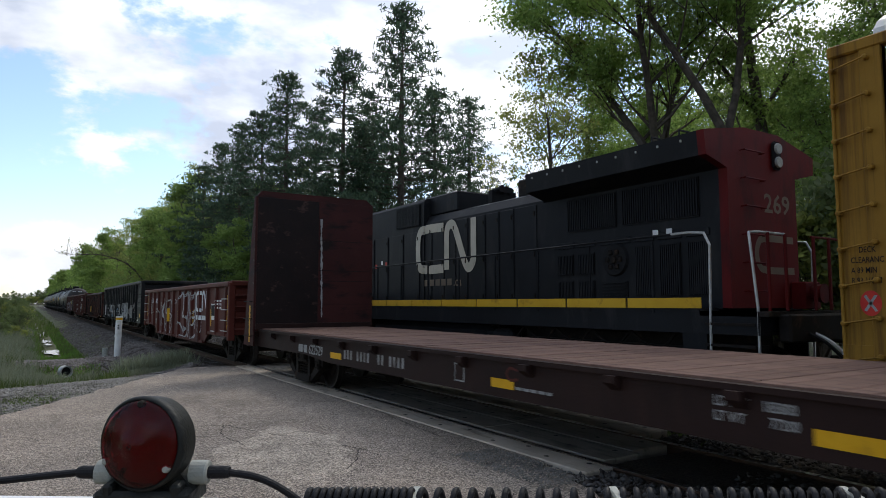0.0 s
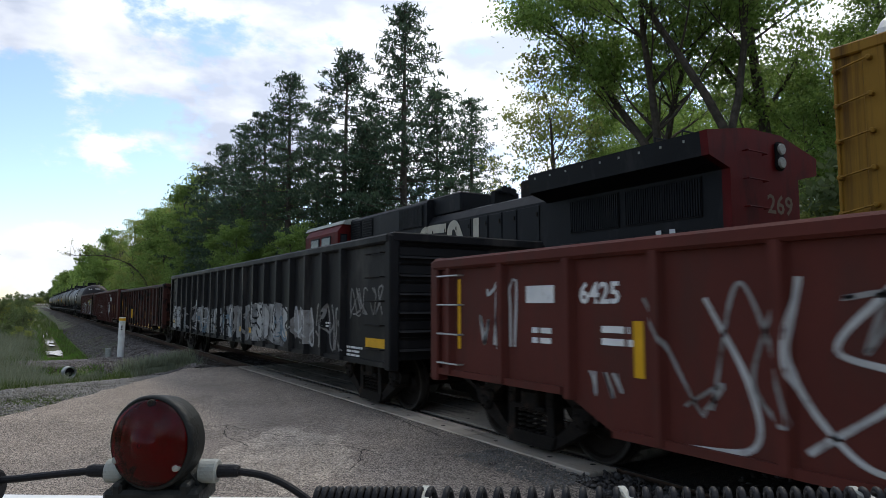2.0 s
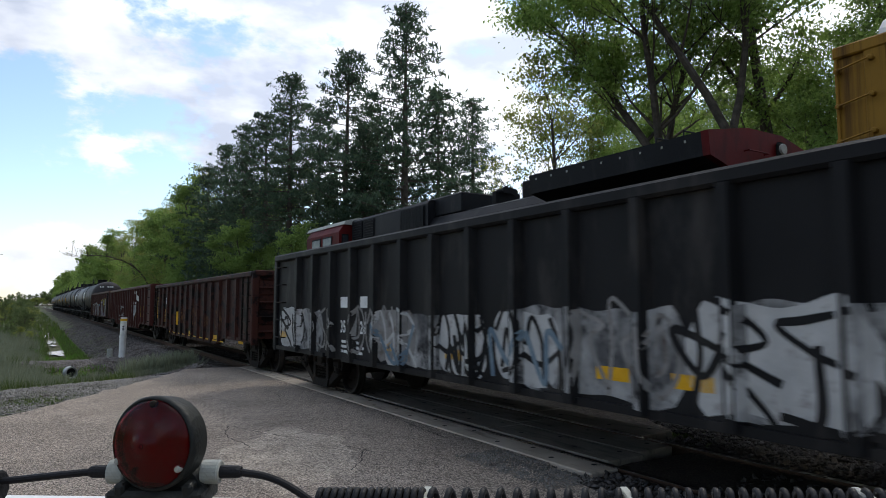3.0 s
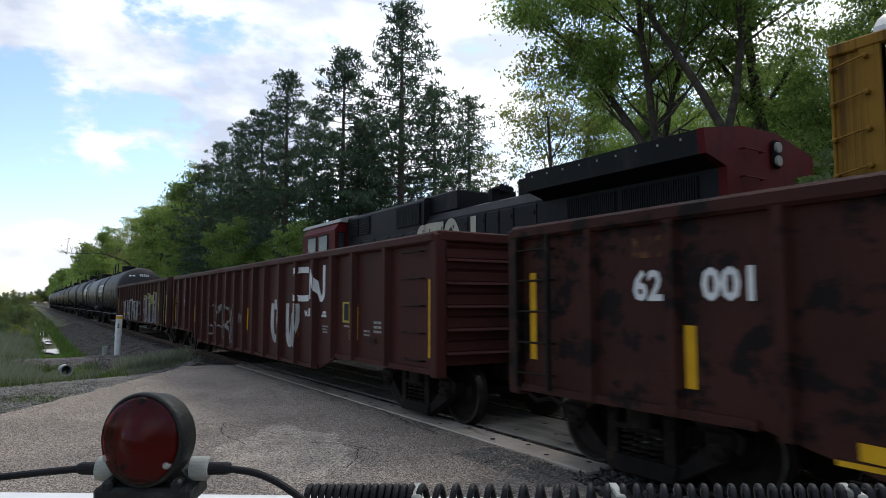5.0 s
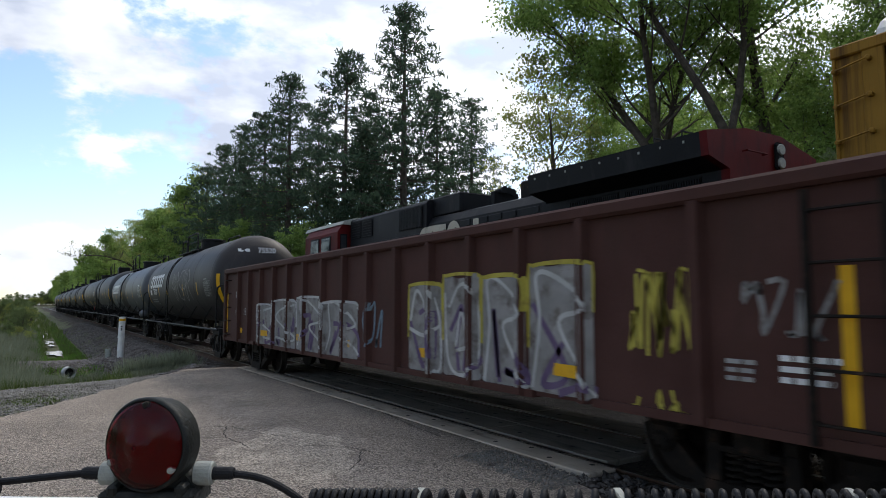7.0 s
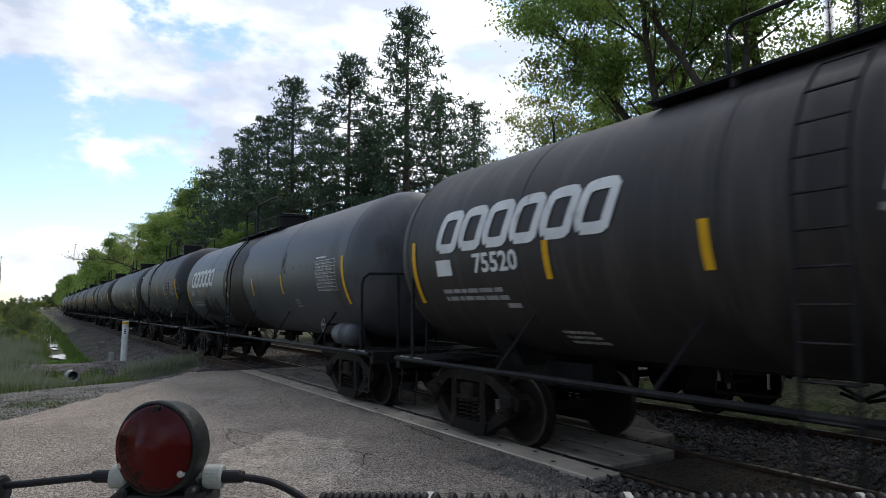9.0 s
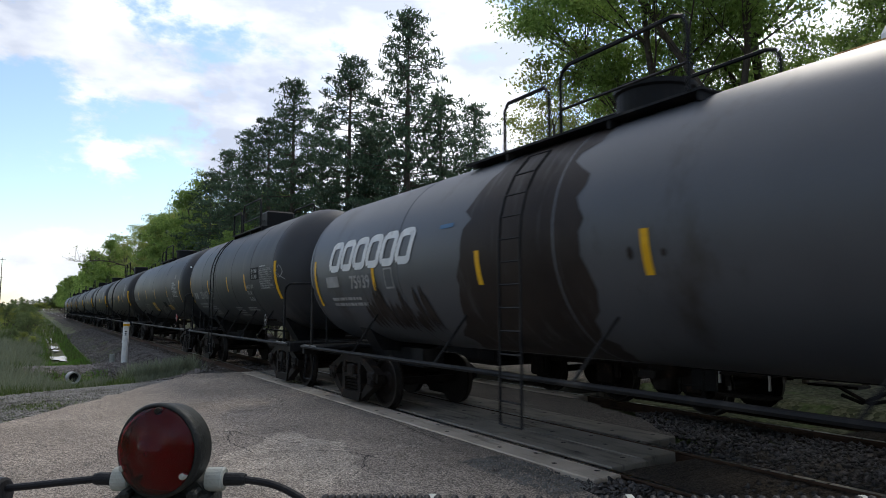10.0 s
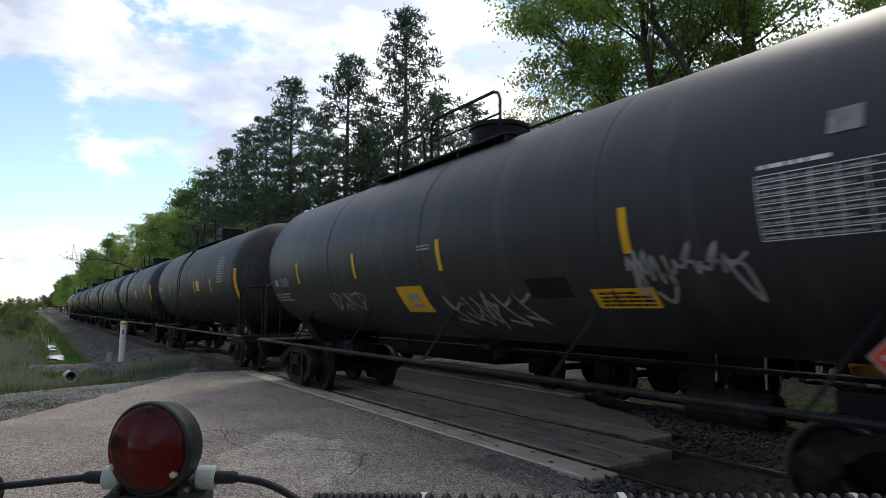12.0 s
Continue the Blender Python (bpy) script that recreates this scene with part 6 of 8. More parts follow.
    part("spill_stain", bm, "spill", car, "dark oily spill stain down the shell", smooth=True)
    drip = random.Random(230)
    y = 141.7 - o
    for k in range(20):
        w = drip.uniform(0.05, 0.16)
        blob(car, y, y - w, 1.36, drip.uniform(1.75, 2.35), 230 + k, "spill", xf, "flaked_patch", "dark ragged streak of flaked paint", lift=0.005, n=8)
        y -= w * drip.uniform(0.7, 1.3)
    for y, z, w, hh in ((-3.52, 0.22, 0.13, 0.22), (-3.66, 0.0, 0.1, 0.08), (-3.6, 0.4, 0.06, 0.08), (-4.3, 0.05, 0.05, 0.05), (-4.72, 0.08, 0.05, 0.05), (-5.1, 0.04, 0.05, 0.06), (-1.2, -0.3, 0.05, 0.06), (-0.8, -0.28, 0.06, 0.1)):
        blob(car, y, y - w, zc + z - hh, zc + z + hh, int(250 + y * 10), "spill", xf, "flaked_patch", "dark flaked spot", lift=0.005)
    bm = bmesh.new()
    q = -h + 0.98
    lathe(bm, [(q, 0.02), (q + 0.02, 0.12), (q + 0.07, 0.19), (q + 0.12, 0.205), (q + 0.40, 0.205), (q + 0.405, 0.222), (q + 0.46, 0.222), (q + 0.465, 0.205), (q + 0.76, 0.205), (q + 0.81, 0.19),
               (q + 0.86, 0.12), (q + 0.88, 0.02)], 28, 'Y', (-1.22, 0, 1.28))
    part("air_reservoir", bm, "tank_grey", car, "grey cylindrical air reservoir", smooth=True)
    for dy in (0.2, 0.68):
        bm = bmesh.new()
        box(bm, -1.44, -1.0, q + dy - 0.03, q + dy + 0.03, 1.02, 1.10)
        part("reservoir_bracket", bm, "steel", car)
    hazard_sign(car, -h + 2.15, "steel", xf)
    head_writing(car, "75939", 0.05, zc + 0.50, 0.2, "grey_letter", t, zc, r)
    head_bars(car, -0.42, zc + 0.51, 0.38, 0.15, 1, "grey_letter", t, zc, r, 217)
    head_bars(car, -0.3, zc + 0.08, 0.75, 0.34, 4, "grey_letter", t, zc, r, 218)

    car, h, xf, zc, r, t = tank_car(145.3, 156.6, "tank_slate", "short dark slate tank car with white stencils", 1.51, 2.79, rear_over=0.7, dome="box", seed=3, lower=False,
                                    strips=(156.25, 153.45, 150.9, 148.97, 146.3), ly=1.15, truck=1.5)
    o = car["u"]
    bars(car, 155.75 - o, 2.16, 0.7, 0.24, 1, xf, "grey_letter", 221, gap=0.85)
    writing(car, "226667", 154.78 - o, 2.15, 0.34, "grey_letter", xf, 0.009, 1.1)
    patch(car, 153.28 - o, 152.98 - o, 2.12, 2.46, "grey_letter", xf, "stencil_panel")
    patch(car, 153.25 - o, 153.01 - o, 2.15, 2.43, "tank_slate", xf, "stencil_field", 0.007)
    bars(car, 155.4 - o, 1.85, 1.7, 0.2, 2, xf, "grey_letter", 222)
    bars(car, 153.9 - o, 1.62, 0.8, 0.3, 5, xf, "grey_letter", 223)
    bars(car, 150.9 - o, 1.6, 0.9, 0.28, 4, xf, "grey_letter", 224)
    bars(car, 149.6 - o, 1.75, 1.0, 0.12, 2, xf, "grey_letter", 226)
    spec_grid(car, 147.5 - o, 2.3, 1.05, 0.5, xf, 225)
    patch(car, 148.3 - o, 147.55 - o, 2.55, 2.86, "dark", xf, "stencil_panel")
    writing(car, "SR 13450", 148.2 - o, 2.72, 0.15, "grey_letter", lambda y, z: xf(y, z) - 0.004, 0.004, 0.85)
    writing(car, "SR 13449", 148.2 - o, 2.58, 0.15, "grey_letter", lambda y, z: xf(y, z) - 0.004, 0.004, 0.85)
    for i, s in enumerate(("AAR ST-470", "FRA AP", "SR-6754")):
        writing(car, s, 148.87 - o, 2.33 - i * 0.16, 0.15, "grey_letter", xf, 0.003, 0.9)
    hazard_sign(car, 147.1 - o, "steel", xf, z=1.52)
    strokes(car, [[(-t + 0.55, zc - 0.1), (-t + 0.5, zc + 0.05), (-t + 0.4, zc - 0.1), (-t + 0.5, zc - 0.25), (-t + 0.6, zc - 0.12), (-t + 0.35, zc - 0.3)]], 0.012, "grey_letter", xf, label="chalk scribble")
    head_bars(car, -0.35, zc - 0.05, 0.6, 0.5, 4, "grey_letter", t, zc, r, 228)

    car, h, xf, zc, r, t = tank_car(157.3, 173.6, "tank_black", "glossy black tank car with chalked scrawls and yellow panels", 1.515, 2.805, dome="round", seed=4,
                                    strips=(170.75, 167.85, 164.98, 161.58, 158.6), ly=0.3, truck=1.8, side_ladder=False)
    o = car["u"]
    patch(car, 173.05 - o, 172.8 - o, 2.95, 3.12, "sign_blue", xf, "sticker")
    bars(car, 172.9 - o, 2.28, 0.85, 0.18, 1, xf, "grey_letter", 231, gap=0.85)
    writing(car, "3180", 171.95 - o, 2.27, 0.27, "grey_letter", xf, 0.006)
    bars(car, 172.6 - o, 1.95, 1.3, 0.2, 3, xf, "grey_letter", 232)
    strokes(car, scrawl(169.4 - o, 167.8 - o, 1.7, 2.1, 6, 233, 5), 0.025, "grey_letter", xf, label="thin pale spray-painted scrawl")
    patch(car, 166.45 - o, 165.65 - o, 1.72, 2.12, "yellow_tape", xf, "notice_panel")
    patch(car, 166.2 - o, 165.85 - o, 1.8, 2.0, "grey_letter", xf, "notice_field", 0.008)
    strokes(car, tag_letters(165.2 - o, 163.2 - o, 1.5, 1.98, 5, 234), 0.04, "spray_grey", xf, label="grey spray-painted tag")
    patch(car, 162.2 - o, 161.38 - o, 1.78, 1.98, "yellow_tape", xf, "notice_panel")
    bars(car, 162.12 - o, 1.80, 0.7, 0.16, 4, xf, "spill", 239, lift=0.008)
    strokes(car, tag_letters(161.6 - o, 160.3 - o, 2.0, 2.25, 5, 235), 0.035, "spray_grey", xf, label="grey spray-painted tag")
    patch(car, 163.2 - o, 162.5 - o, 1.9, 2.12, "dark", xf, "stencil_panel")
    bars(car, 165.5 - o, 2.62, 0.4, 0.1, 2, xf, "grey_letter", 236)
    spec_grid(car, 160.15 - o, 2.3, 1.0, 0.5, xf, 237, "white")
    patch(car, 159.6 - o, 159.36 - o, 3.02, 3.2, "spray_grey", xf, "sticker")
    hazard_sign(car, 159.3 - o, "sign_red", xf)
    head_writing(car, "3180", -0.76, zc + 0.58, 0.2, "white", t, zc, r)
    head_bars(car, -1.2, zc + 0.6, 0.36, 0.15, 1, "white", t, zc, r, 241)
    head_bars(car, -1.12, zc - 0.35, 0.66, 0.85, 11, "grey_letter", t, zc, r, 242)

    tones = (("tank_brown", "brown-black tank car with yellow strips"), ("tank_black", "black tank car with white stencils"), ("tank_slate", "slate grey tank car in the train"),
             ("tank_slate", "slate grey tank car in the train"), ("tank_brown", "sooty tank car near the train's end"), ("tank_black", "black tank car near the train's end"), ("tank_grey", "grey tank car at the train's end"))
    u = 175.1
    for k, (mt, lb) in enumerate(tones):
        car, h, xf, zc, r, t = tank_car(u, u + 14.8, mt, lb, dome="round" if k % 2 else "box", seed=k)
        bars(car, t - 1.0, zc - 0.3, 1.1, 0.24, 1, xf, "grey_letter", 300 + k, gap=0.85)
        bars(car, t - 1.1, zc - 0.6, 1.0, 0.2, 2, xf, "grey_letter", 320 + k)
        patch(car, t - 8.7, t - 9.2, zc - 0.4, zc - 0.05, "yellow_tape", xf, "notice_panel")
        spec_grid(car, -t + 2.4, zc - 0.2, 0.8, 0.7, xf, 340 + k)
        u += 16.0


# ---- the standing train on the far track ----
def locomotive():
    O = 16.0
    car = thing("locomotive", "black diesel locomotive with red ends and yellow sill stripe", "locomotive", pose(FAR, O, 0))
    y_ = lambda Y: Y - O
    HW = 0.98                                           # half width of the long hood

    def slab(name, x0, x1, Y0, Y1, z0, z1, mat, bevel=0.0, label="", parent=None):
        bm = bmesh.new()
        box(bm, x0, x1, y_(Y0), y_(Y1), z0, z1, bevel=bevel)
        return part(name, bm, mat, parent or car, label)
    slab("frame", -1.50, 1.50, 5.6, 27.0, 1.30, 1.66, "loco_black")
    for s in (-1, 1):
        Y = 6.56
        while Y < 25:
            e = min(Y + 1.55, 25.2)
            bm = bmesh.new()
            box(bm, s * 1.512 - 0.012, s * 1.512 + 0.012, y_(Y), y_(e) - 0.05, 1.70, 1.87)
            part("sill_stripe", bm, "loco_yellow", car)
            Y = e
        slab("walkway", s * 1.25 - 0.26, s * 1.25 + 0.24, 6.6, 25.3, 1.64, 1.70, "loco_black")
        slab("skirt", s * 1.44 - 0.05, s * 1.44 + 0.05, 6.8, 25.3, 1.36, 1.66, "loco_black")
        # handrail with stanchions
        bm = bmesh.new()
        tube(bm, [(s * 1.5, y_(6.42), 0.65), (s * 1.5, y_(6.38), 2.7), (s * 1.5, y_(6.48), 2.90), (s * 1.5, y_(6.75), 2.93), (s * 1.5, y_(7.1), 2.93)], 0.024, 6)
        part("handrail", bm, "grab", car, "scuffed pale end of the handrail")
        bm = bmesh.new()
        tube(bm, [(s * 1.5, y_(7.1), 2.93), (s * 1.5, y_(21.6), 2.88)], 0.02, 6)
        part("handrail", bm, "loco_black", car)
        for k in range(10):
            yy = y_(7.5 + k * 1.5)
            bm = bmesh.new()
            tube(bm, [(s * 1.5, yy, 1.62), (s * 1.5, yy, 2.86)], 0.022, 6)
            part("stanchion", bm, "loco_black", car)
    # long hood, rounded roof edges
    def hood(name, Y0, Y1, w, top, ch, mat, parent=car, label=""):
        bm = bmesh.new()
        prism(bm, [(-w, 1.68), (-w, top - ch), (-w + ch * 0.45, top - ch * 0.3), (-w + ch * 1.3, top), (w - ch * 1.3, top), (w - ch * 0.45, top - ch * 0.3), (w, top - ch), (w, 1.68)], y_(Y0), y_(Y1), 'XZ')
        return part(name, bm, mat, parent, label)
    hood("engine_hood", 10.9, 16.0, HW, 4.36, 0.30, "loco_black")
    hood("equipment_hood", 16.0, 21.3, HW + 0.06, 4.80, 0.10, "loco_black")
    slab("brake_grid_box", -0.8, 1.0, 14.6, 17.2, 4.3, 4.86, "loco_black", 0.04)
    # radiator section
    bm = bmesh.new()
    prism(bm, [(-1.0, 1.68), (-1.0, 4.0), (1.0, 4.0), (1.0, 1.68)], y_(6.52), y_(10.9), 'XZ')
    part("radiator_hood", bm, "loco_black", car)
    wing = [(-1.0, 4.0), (-1.54, 4.16), (-1.58, 4.56), (-0.5, 4.74), (0.5, 4.74), (1.64, 4.46), (1.62, 4.14), (1.0, 4.0)]
    bm = bmesh.new()
    prism(bm, wing, y_(6.50), y_(10.8), 'XZ')
    w = part("radiator_wing", bm, "loco_black", car, "overhanging black radiator housing")
    bm = bmesh.new()
    prism(bm, wing, y_(6.36), y_(6.50), 'XZ')
    prism(bm, [(-1.0, 1.70), (-1.0, 4.0), (1.0, 4.0), (1.0, 1.70)], y_(6.36), y_(6.52), 'XZ')
    end = part("end_plate", bm, "loco_red", car, "red painted rear end of the hood")
    for k in range(9):
        bm = bmesh.new()
        yy = y_(6.8 + k * 0.47)
        box(bm, -1.592, -1.572, yy - 0.015, yy + 0.015, 4.43, 4.47)
        part("bolt_plate", bm, "conduit", w)
    # headlights, grab irons, numbers on the end
    bm = bmesh.new()
    box(bm, 0.26, 0.50, y_(6.29), y_(6.36), 4.10, 4.60, bevel=0.05)
    hl = part("headlight_case", bm, "dark", end)
    for z in (4.23, 4.47):
        bm = bmesh.new()
        lathe(bm, [(y_(6.26), 0.09), (y_(6.28), 0.10), (y_(6.30), 0.10)], 16, 'Y', (0.38, 0, z))
        part("headlight", bm, "conduit", hl, "clear round headlight")
    for x, n in ((-0.36, 6),):
        for k in range(n):
            z = 1.98 + k * 0.47
            bm = bmesh.new()
            tube(bm, [(x - 0.28, y_(6.36), z), (x - 0.28, y_(6.27), z), (x + 0.28, y_(6.27), z), (x + 0.28, y_(6.36), z)], 0.016, 5)
            part("grab_iron", bm, "loco_red", end)
    me = letters("269", 0.46, 0.008)
    for v in me.vertices:
        v.co = (0.0 + v.co.x * 1.15, y_(6.36) - 0.004, 3.34 + v.co.y)
    part_mesh("number", me, "dull_cream", end)
    bm = bmesh.new()
    ln = spline([(0.85, 2.88, 0), (0.0, 2.88, 0), (-0.2, 2.80, 0), (-0.26, 2.6, 0), (-0.2, 2.42, 0), (0.0, 2.34, 0), (0.85, 2.34, 0)], 0.04)
    prev = None
    for i, p in enumerate(ln):
        d = (ln[min(i + 1, len(ln) - 1)] - ln[max(i - 1, 0)]).normalized()
        a, b = p + Vector((-d.y, d.x, 0)) * 0.06, p - Vector((-d.y, d.x, 0)) * 0.06
        cur = (bm.verts.new((a.x, y_(6.36) - 0.004, a.y)), bm.verts.new((b.x, y_(6.36) - 0.004, b.y)))
        if prev:
            bm.faces.new((prev[0], prev[1], cur[1], cur[0]))
        prev = cur
    part("emblem", bm, "dull_cream", end, "plain cream bracket mark")
    # hood side: doors, screens, louvres on the near side
    rng = random.Random(3)

    def door(Y0, Y1, z0, z1, x, mat="loco_black", name="hood_door", out=0.025):
        bm = bmesh.new()
        box(bm, x - out, x, y_(Y0) + 0.02, y_(Y1) - 0.02, z0, z1, bevel=0.008)
        d = part(name, bm, mat, car)
        if name == "hood_door":
            for za, zb in (((z0 + z1) / 2 - 0.08, (z0 + z1) / 2 + 0.08), (z0 + 0.1, z0 + 0.2), (z1 - 0.25, z1 - 0.15)):
                bm = bmesh.new()
                box(bm, x - out - 0.02, x - out, y_(Y0) + 0.07, y_(Y0) + 0.11, za, zb)
                part("door_latch", bm, "steel", d)
        return d

    def louvre(Y0, Y1, z0, z1, x, n, upright=False, parent=None):
        bm = bmesh.new()
        box(bm, x - 0.02, x, y_(Y0), y_(Y1), z0, z1)
        base = part("screen", bm, "dark", car)
        bm = bmesh.new()
        for k in range(n):
            if upright:
                a = y_(Y0) + (y_(Y1) - y_(Y0)) * (k + 0.5) / n
                box(bm, x - 0.045, x - 0.02, a - 0.012, a + 0.012, z0 + 0.03, z1 - 0.03)
            else:
                a = z0 + (z1 - z0) * (k + 0.5) / n
                box(bm, x - 0.045, x - 0.02, y_(Y0) + 0.03, y_(Y1) - 0.03, a - 0.01, a + 0.01)
        part("slats", bm, "loco_black", base)
    xs = -HW
    Y = 11.1
    for wd in (0.8, 0.55, 0.55, 0.75, 0.55, 0.55, 0.62, 0.62):
        door(Y, Y + wd, 1.80, 4.0, xs)
        Y += wd + 0.02
    for k in range(5):
        door(16.2 + k * 0.98, 17.1 + k * 0.98, 1.8, 3.85, -HW - 0.06)
    louvre(16.2, 17.6, 4.02, 4.66, -HW - 0.065, 30, True)
    louvre(19.5, 20.25, 4.05, 4.65, -HW - 0.065, 7)
    louvre(20.4, 21.15, 4.05, 4.65, -HW - 0.065, 7)
    # radiator side
    xr = -1.0
    louvre(8.75, 10.1, 3.25, 3.95, xr, 26, True)
    louvre(6.9, 8.6, 3.25, 3.95, xr, 32, True)
    for Y0, Y1, z0, z1 in ((6.75, 7.15, 1.9, 2.85), (7.3, 7.75, 1.9, 2.85), (7.9, 8.3, 1.9, 2.85), (9.35, 9.8, 1.85, 2.25), (9.35, 9.8, 2.35, 2.8), (9.95, 10.4, 1.85, 2.25), (9.95, 10.4, 2.35, 2.8)):
        louvre(Y0, Y1, z0, z1, xr, 10, True)
    for Y0, Y1 in ((6.7, 7.2), (7.25, 7.8), (7.85, 8.35), (8.4, 9.2), (9.3, 9.85), (9.9, 10.5)):
        door(Y0, Y1, 2.92, 3.05, xr, name="panel")
    bm = bmesh.new()
    lathe(bm, [(-1.05, 0.30), (-1.0, 0.33)], 24, 'X', (0, y_(8.8), 2.62))
    fan = part("fan_guard", bm, "dark", car)
    bm = bmesh.new()
    for k in range(6):
        a = k * math.pi / 3
        box(bm, -1.075, -1.05, y_(8.8) + 0.16 * math.cos(a) - 0.05, y_(8.8) + 0.16 * math.cos(a) + 0.05, 2.62 + 0.16 * math.sin(a) - 0.05, 2.62 + 0.16 * math.sin(a) + 0.05, bevel=0.02)
    lathe(bm, [(-1.09, 0.07), (-1.05, 0.09)], 12, 'X', (0, y_(8.8), 2.62))
    part("fan", bm, "steel", fan)
    louvre(8.5, 9.15, 1.85, 2.2, xr, 6)
    for Y0, z0, mt in ((7.75, 2.98, "white"), (7.45, 2.98, "white"), (18.9, 2.9, "sign_red"), (18.2, 2.95, "sign_red"), (18.5, 3.0, "white")):
        bm = bmesh.new()
        xx = -1.03 if Y0 < 12 else -HW - 0.09
        box(bm, xx - 0.006, xx, y_(Y0), y_(Y0) + 0.12, z0, z0 + 0.12)
        part("sticker", bm, mt, car)
    # the line's mark and address on the hood side
    xf = lambda y, z: -HW - (0.092 if y > 0 else 0.03)
    emblem(car, y_(16.35), 2.62, 1.36, "loco_cream", xf, 1.0)
    for k in range(5):
        patch(car, y_(16.0 - 0.30 * k), y_(15.78 - 0.30 * k), 2.26, 2.44, "dull_cream", xf, "address_bar", 0.006)
    writing(car, ".ca", y_(14.5), 2.24, 0.36, "dull_cream", xf, 0.004)
    # horn, exhaust, lifting bits on the roof
    bm = bmesh.new()
    for k in range(3):
        lathe(bm, [(y_(13.2) + 0.1 * k, 0.10), (y_(13.3) + 0.1 * k, 0.06), (y_(13.6) + 0.1 * k, 0.04)], 10, 'Y', (-0.35 + 0.22 * k, 0, 4.74))
    box(bm, -0.5, 0.3, y_(13.45), y_(13.6), 4.3, 4.72)
    part("horn", bm, "dark", car)
    slab("exhaust_stack", -0.5, 0.5, 11.4, 12.4, 4.2, 4.8, "steel", 0.04)
    bm = bmesh.new()
    tube(bm, [(-0.95, y_(7.3), 4.72), (-0.95, y_(7.3), 4.84), (-0.2, y_(7.3), 4.84), (-0.2, y_(7.3), 4.72)], 0.018, 5)
    tube(bm, [(-0.95, y_(7.9), 4.72), (-0.95, y_(7.9), 4.84), (-0.2, y_(7.9), 4.84), (-0.2, y_(7.9), 4.72)], 0.018, 5)
    part("roof_grab", bm, "loco_black", car)
    # cab and nose at the far end
    bm = bmesh.new()
    prism(bm, [(-1.5, 1.68), (-1.5, 4.35), (-1.25, 4.72), (-0.8, 4.86), (0.8, 4.86), (1.25, 4.72), (1.5, 4.35), (1.5, 1.68)], y_(21.4), y_(24.6), 'XZ')
    cab = part("cab", bm, "loco_red", car, "red cab with dark windows")
    bm = bmesh.new()
    prism(bm, [(-1.36, 4.62), (-1.27, 4.76), (-0.8, 4.89), (0.8, 4.89), (1.27, 4.76), (1.36, 4.62)], y_(21.3), y_(25.0), 'XZ')
    part("cab_roof", bm, "conduit", cab)
    writing(car, "2690", y_(23.45), 3.02, 0.42, "grey_letter", lambda y, z: -1.502, 0.004, 0.95)
    bm = bmesh.new()
    box(bm, -1.40, -1.13, y_(21.385), y_(21.4), 3.62, 4.28, bevel=0.004)
    f = part("window_frame", bm, "dark", cab)
    bm = bmesh.new()
    box(bm, -1.36, -1.17, y_(21.378), y_(21.386), 3.67, 4.23)
    part("pane", bm, "window", f)
    for Y0, Y1 in ((22.0, 22.9), (23.1, 24.0)):
        bm = bmesh.new()
        box(bm, -1.52, -1.49, y_(Y0), y_(Y1), 3.45, 4.25, bevel=0.01)
        f = part("window_frame", bm, "dark", cab)
        bm = bmesh.new()
        box(bm, -1.53, -1.515, y_(Y0) + 0.06, y_(Y1) - 0.06, 3.51, 4.19)
        part("pane", bm, "window", f)
    bm = bmesh.new()
    prism(bm, [(-0.95, 1.68), (-0.95, 3.1), (-0.6, 3.4), (0.6, 3.4), (0.95, 3.1), (0.95, 1.68)], y_(24.6), y_(26.6), 'XZ')
    part("nose", bm, "loco_red", car)
    bm = bmesh.new()
    prism(bm, [(y_(21.35), 1.7), (y_(21.35), 3.4), (y_(19.9), 1.7)], -1.07, -1.05)
    part("colour_flash", bm, "loco_cream", car, "slanting cream flash behind the cab")
    # end platform, steps, rails, snow plate, bell
    for s in (-1, 1):
        bm = bmesh.new()
        tube(bm, [(s * 1.48, y_(5.62), 0.6), (s * 1.48, y_(5.62), 1.7), (s * 1.42, y_(5.75), 2.72), (s * 1.36, y_(5.8), 2.86), (s * 1.1, y_(5.8), 2.88), (s * 0.4, y_(5.8), 2.88)], 0.022, 6)
        part("end_handrail", bm, "grab" if s < 0 else "loco_red", car)
        for x in (0.42, 0.9):
            bm = bmesh.new()
            tube(bm, [(s * x, y_(5.78), 1.66), (s * x, y_(5.78), 2.88)], 0.028, 6)
            part("end_post", bm, "loco_red", car)
        for k in range(4):
            slab("step", s * 1.3 - 0.22, s * 1.3 + 0.2, 5.66, 6.5, 0.45 + k * 0.33, 0.49 + k * 0.33, "steel")
        slab("step_side", s * 1.46 - 0.02, s * 1.46 + 0.02, 6.5, 6.95, 0.5, 1.66, "loco_black")
    slab("end_platform", -1.5, 1.5, 5.45, 6.6, 1.58, 1.66, "steel")
    slab("anticlimber", -1.2, 1.2, 5.30, 5.50, 1.20, 1.62, "steel", 0.03)
    bm = bmesh.new()
    lathe(bm, [(y_(5.9), 0.17), (y_(6.0), 0.15), (y_(6.2), 0.09)], 14, 'Y', (0.95, 0, 1.95))
    box(bm, 0.7, 1.2, y_(6.1), y_(6.35), 1.68, 2.15, bevel=0.02)
    part("marker_light", bm, "loco_red", car)
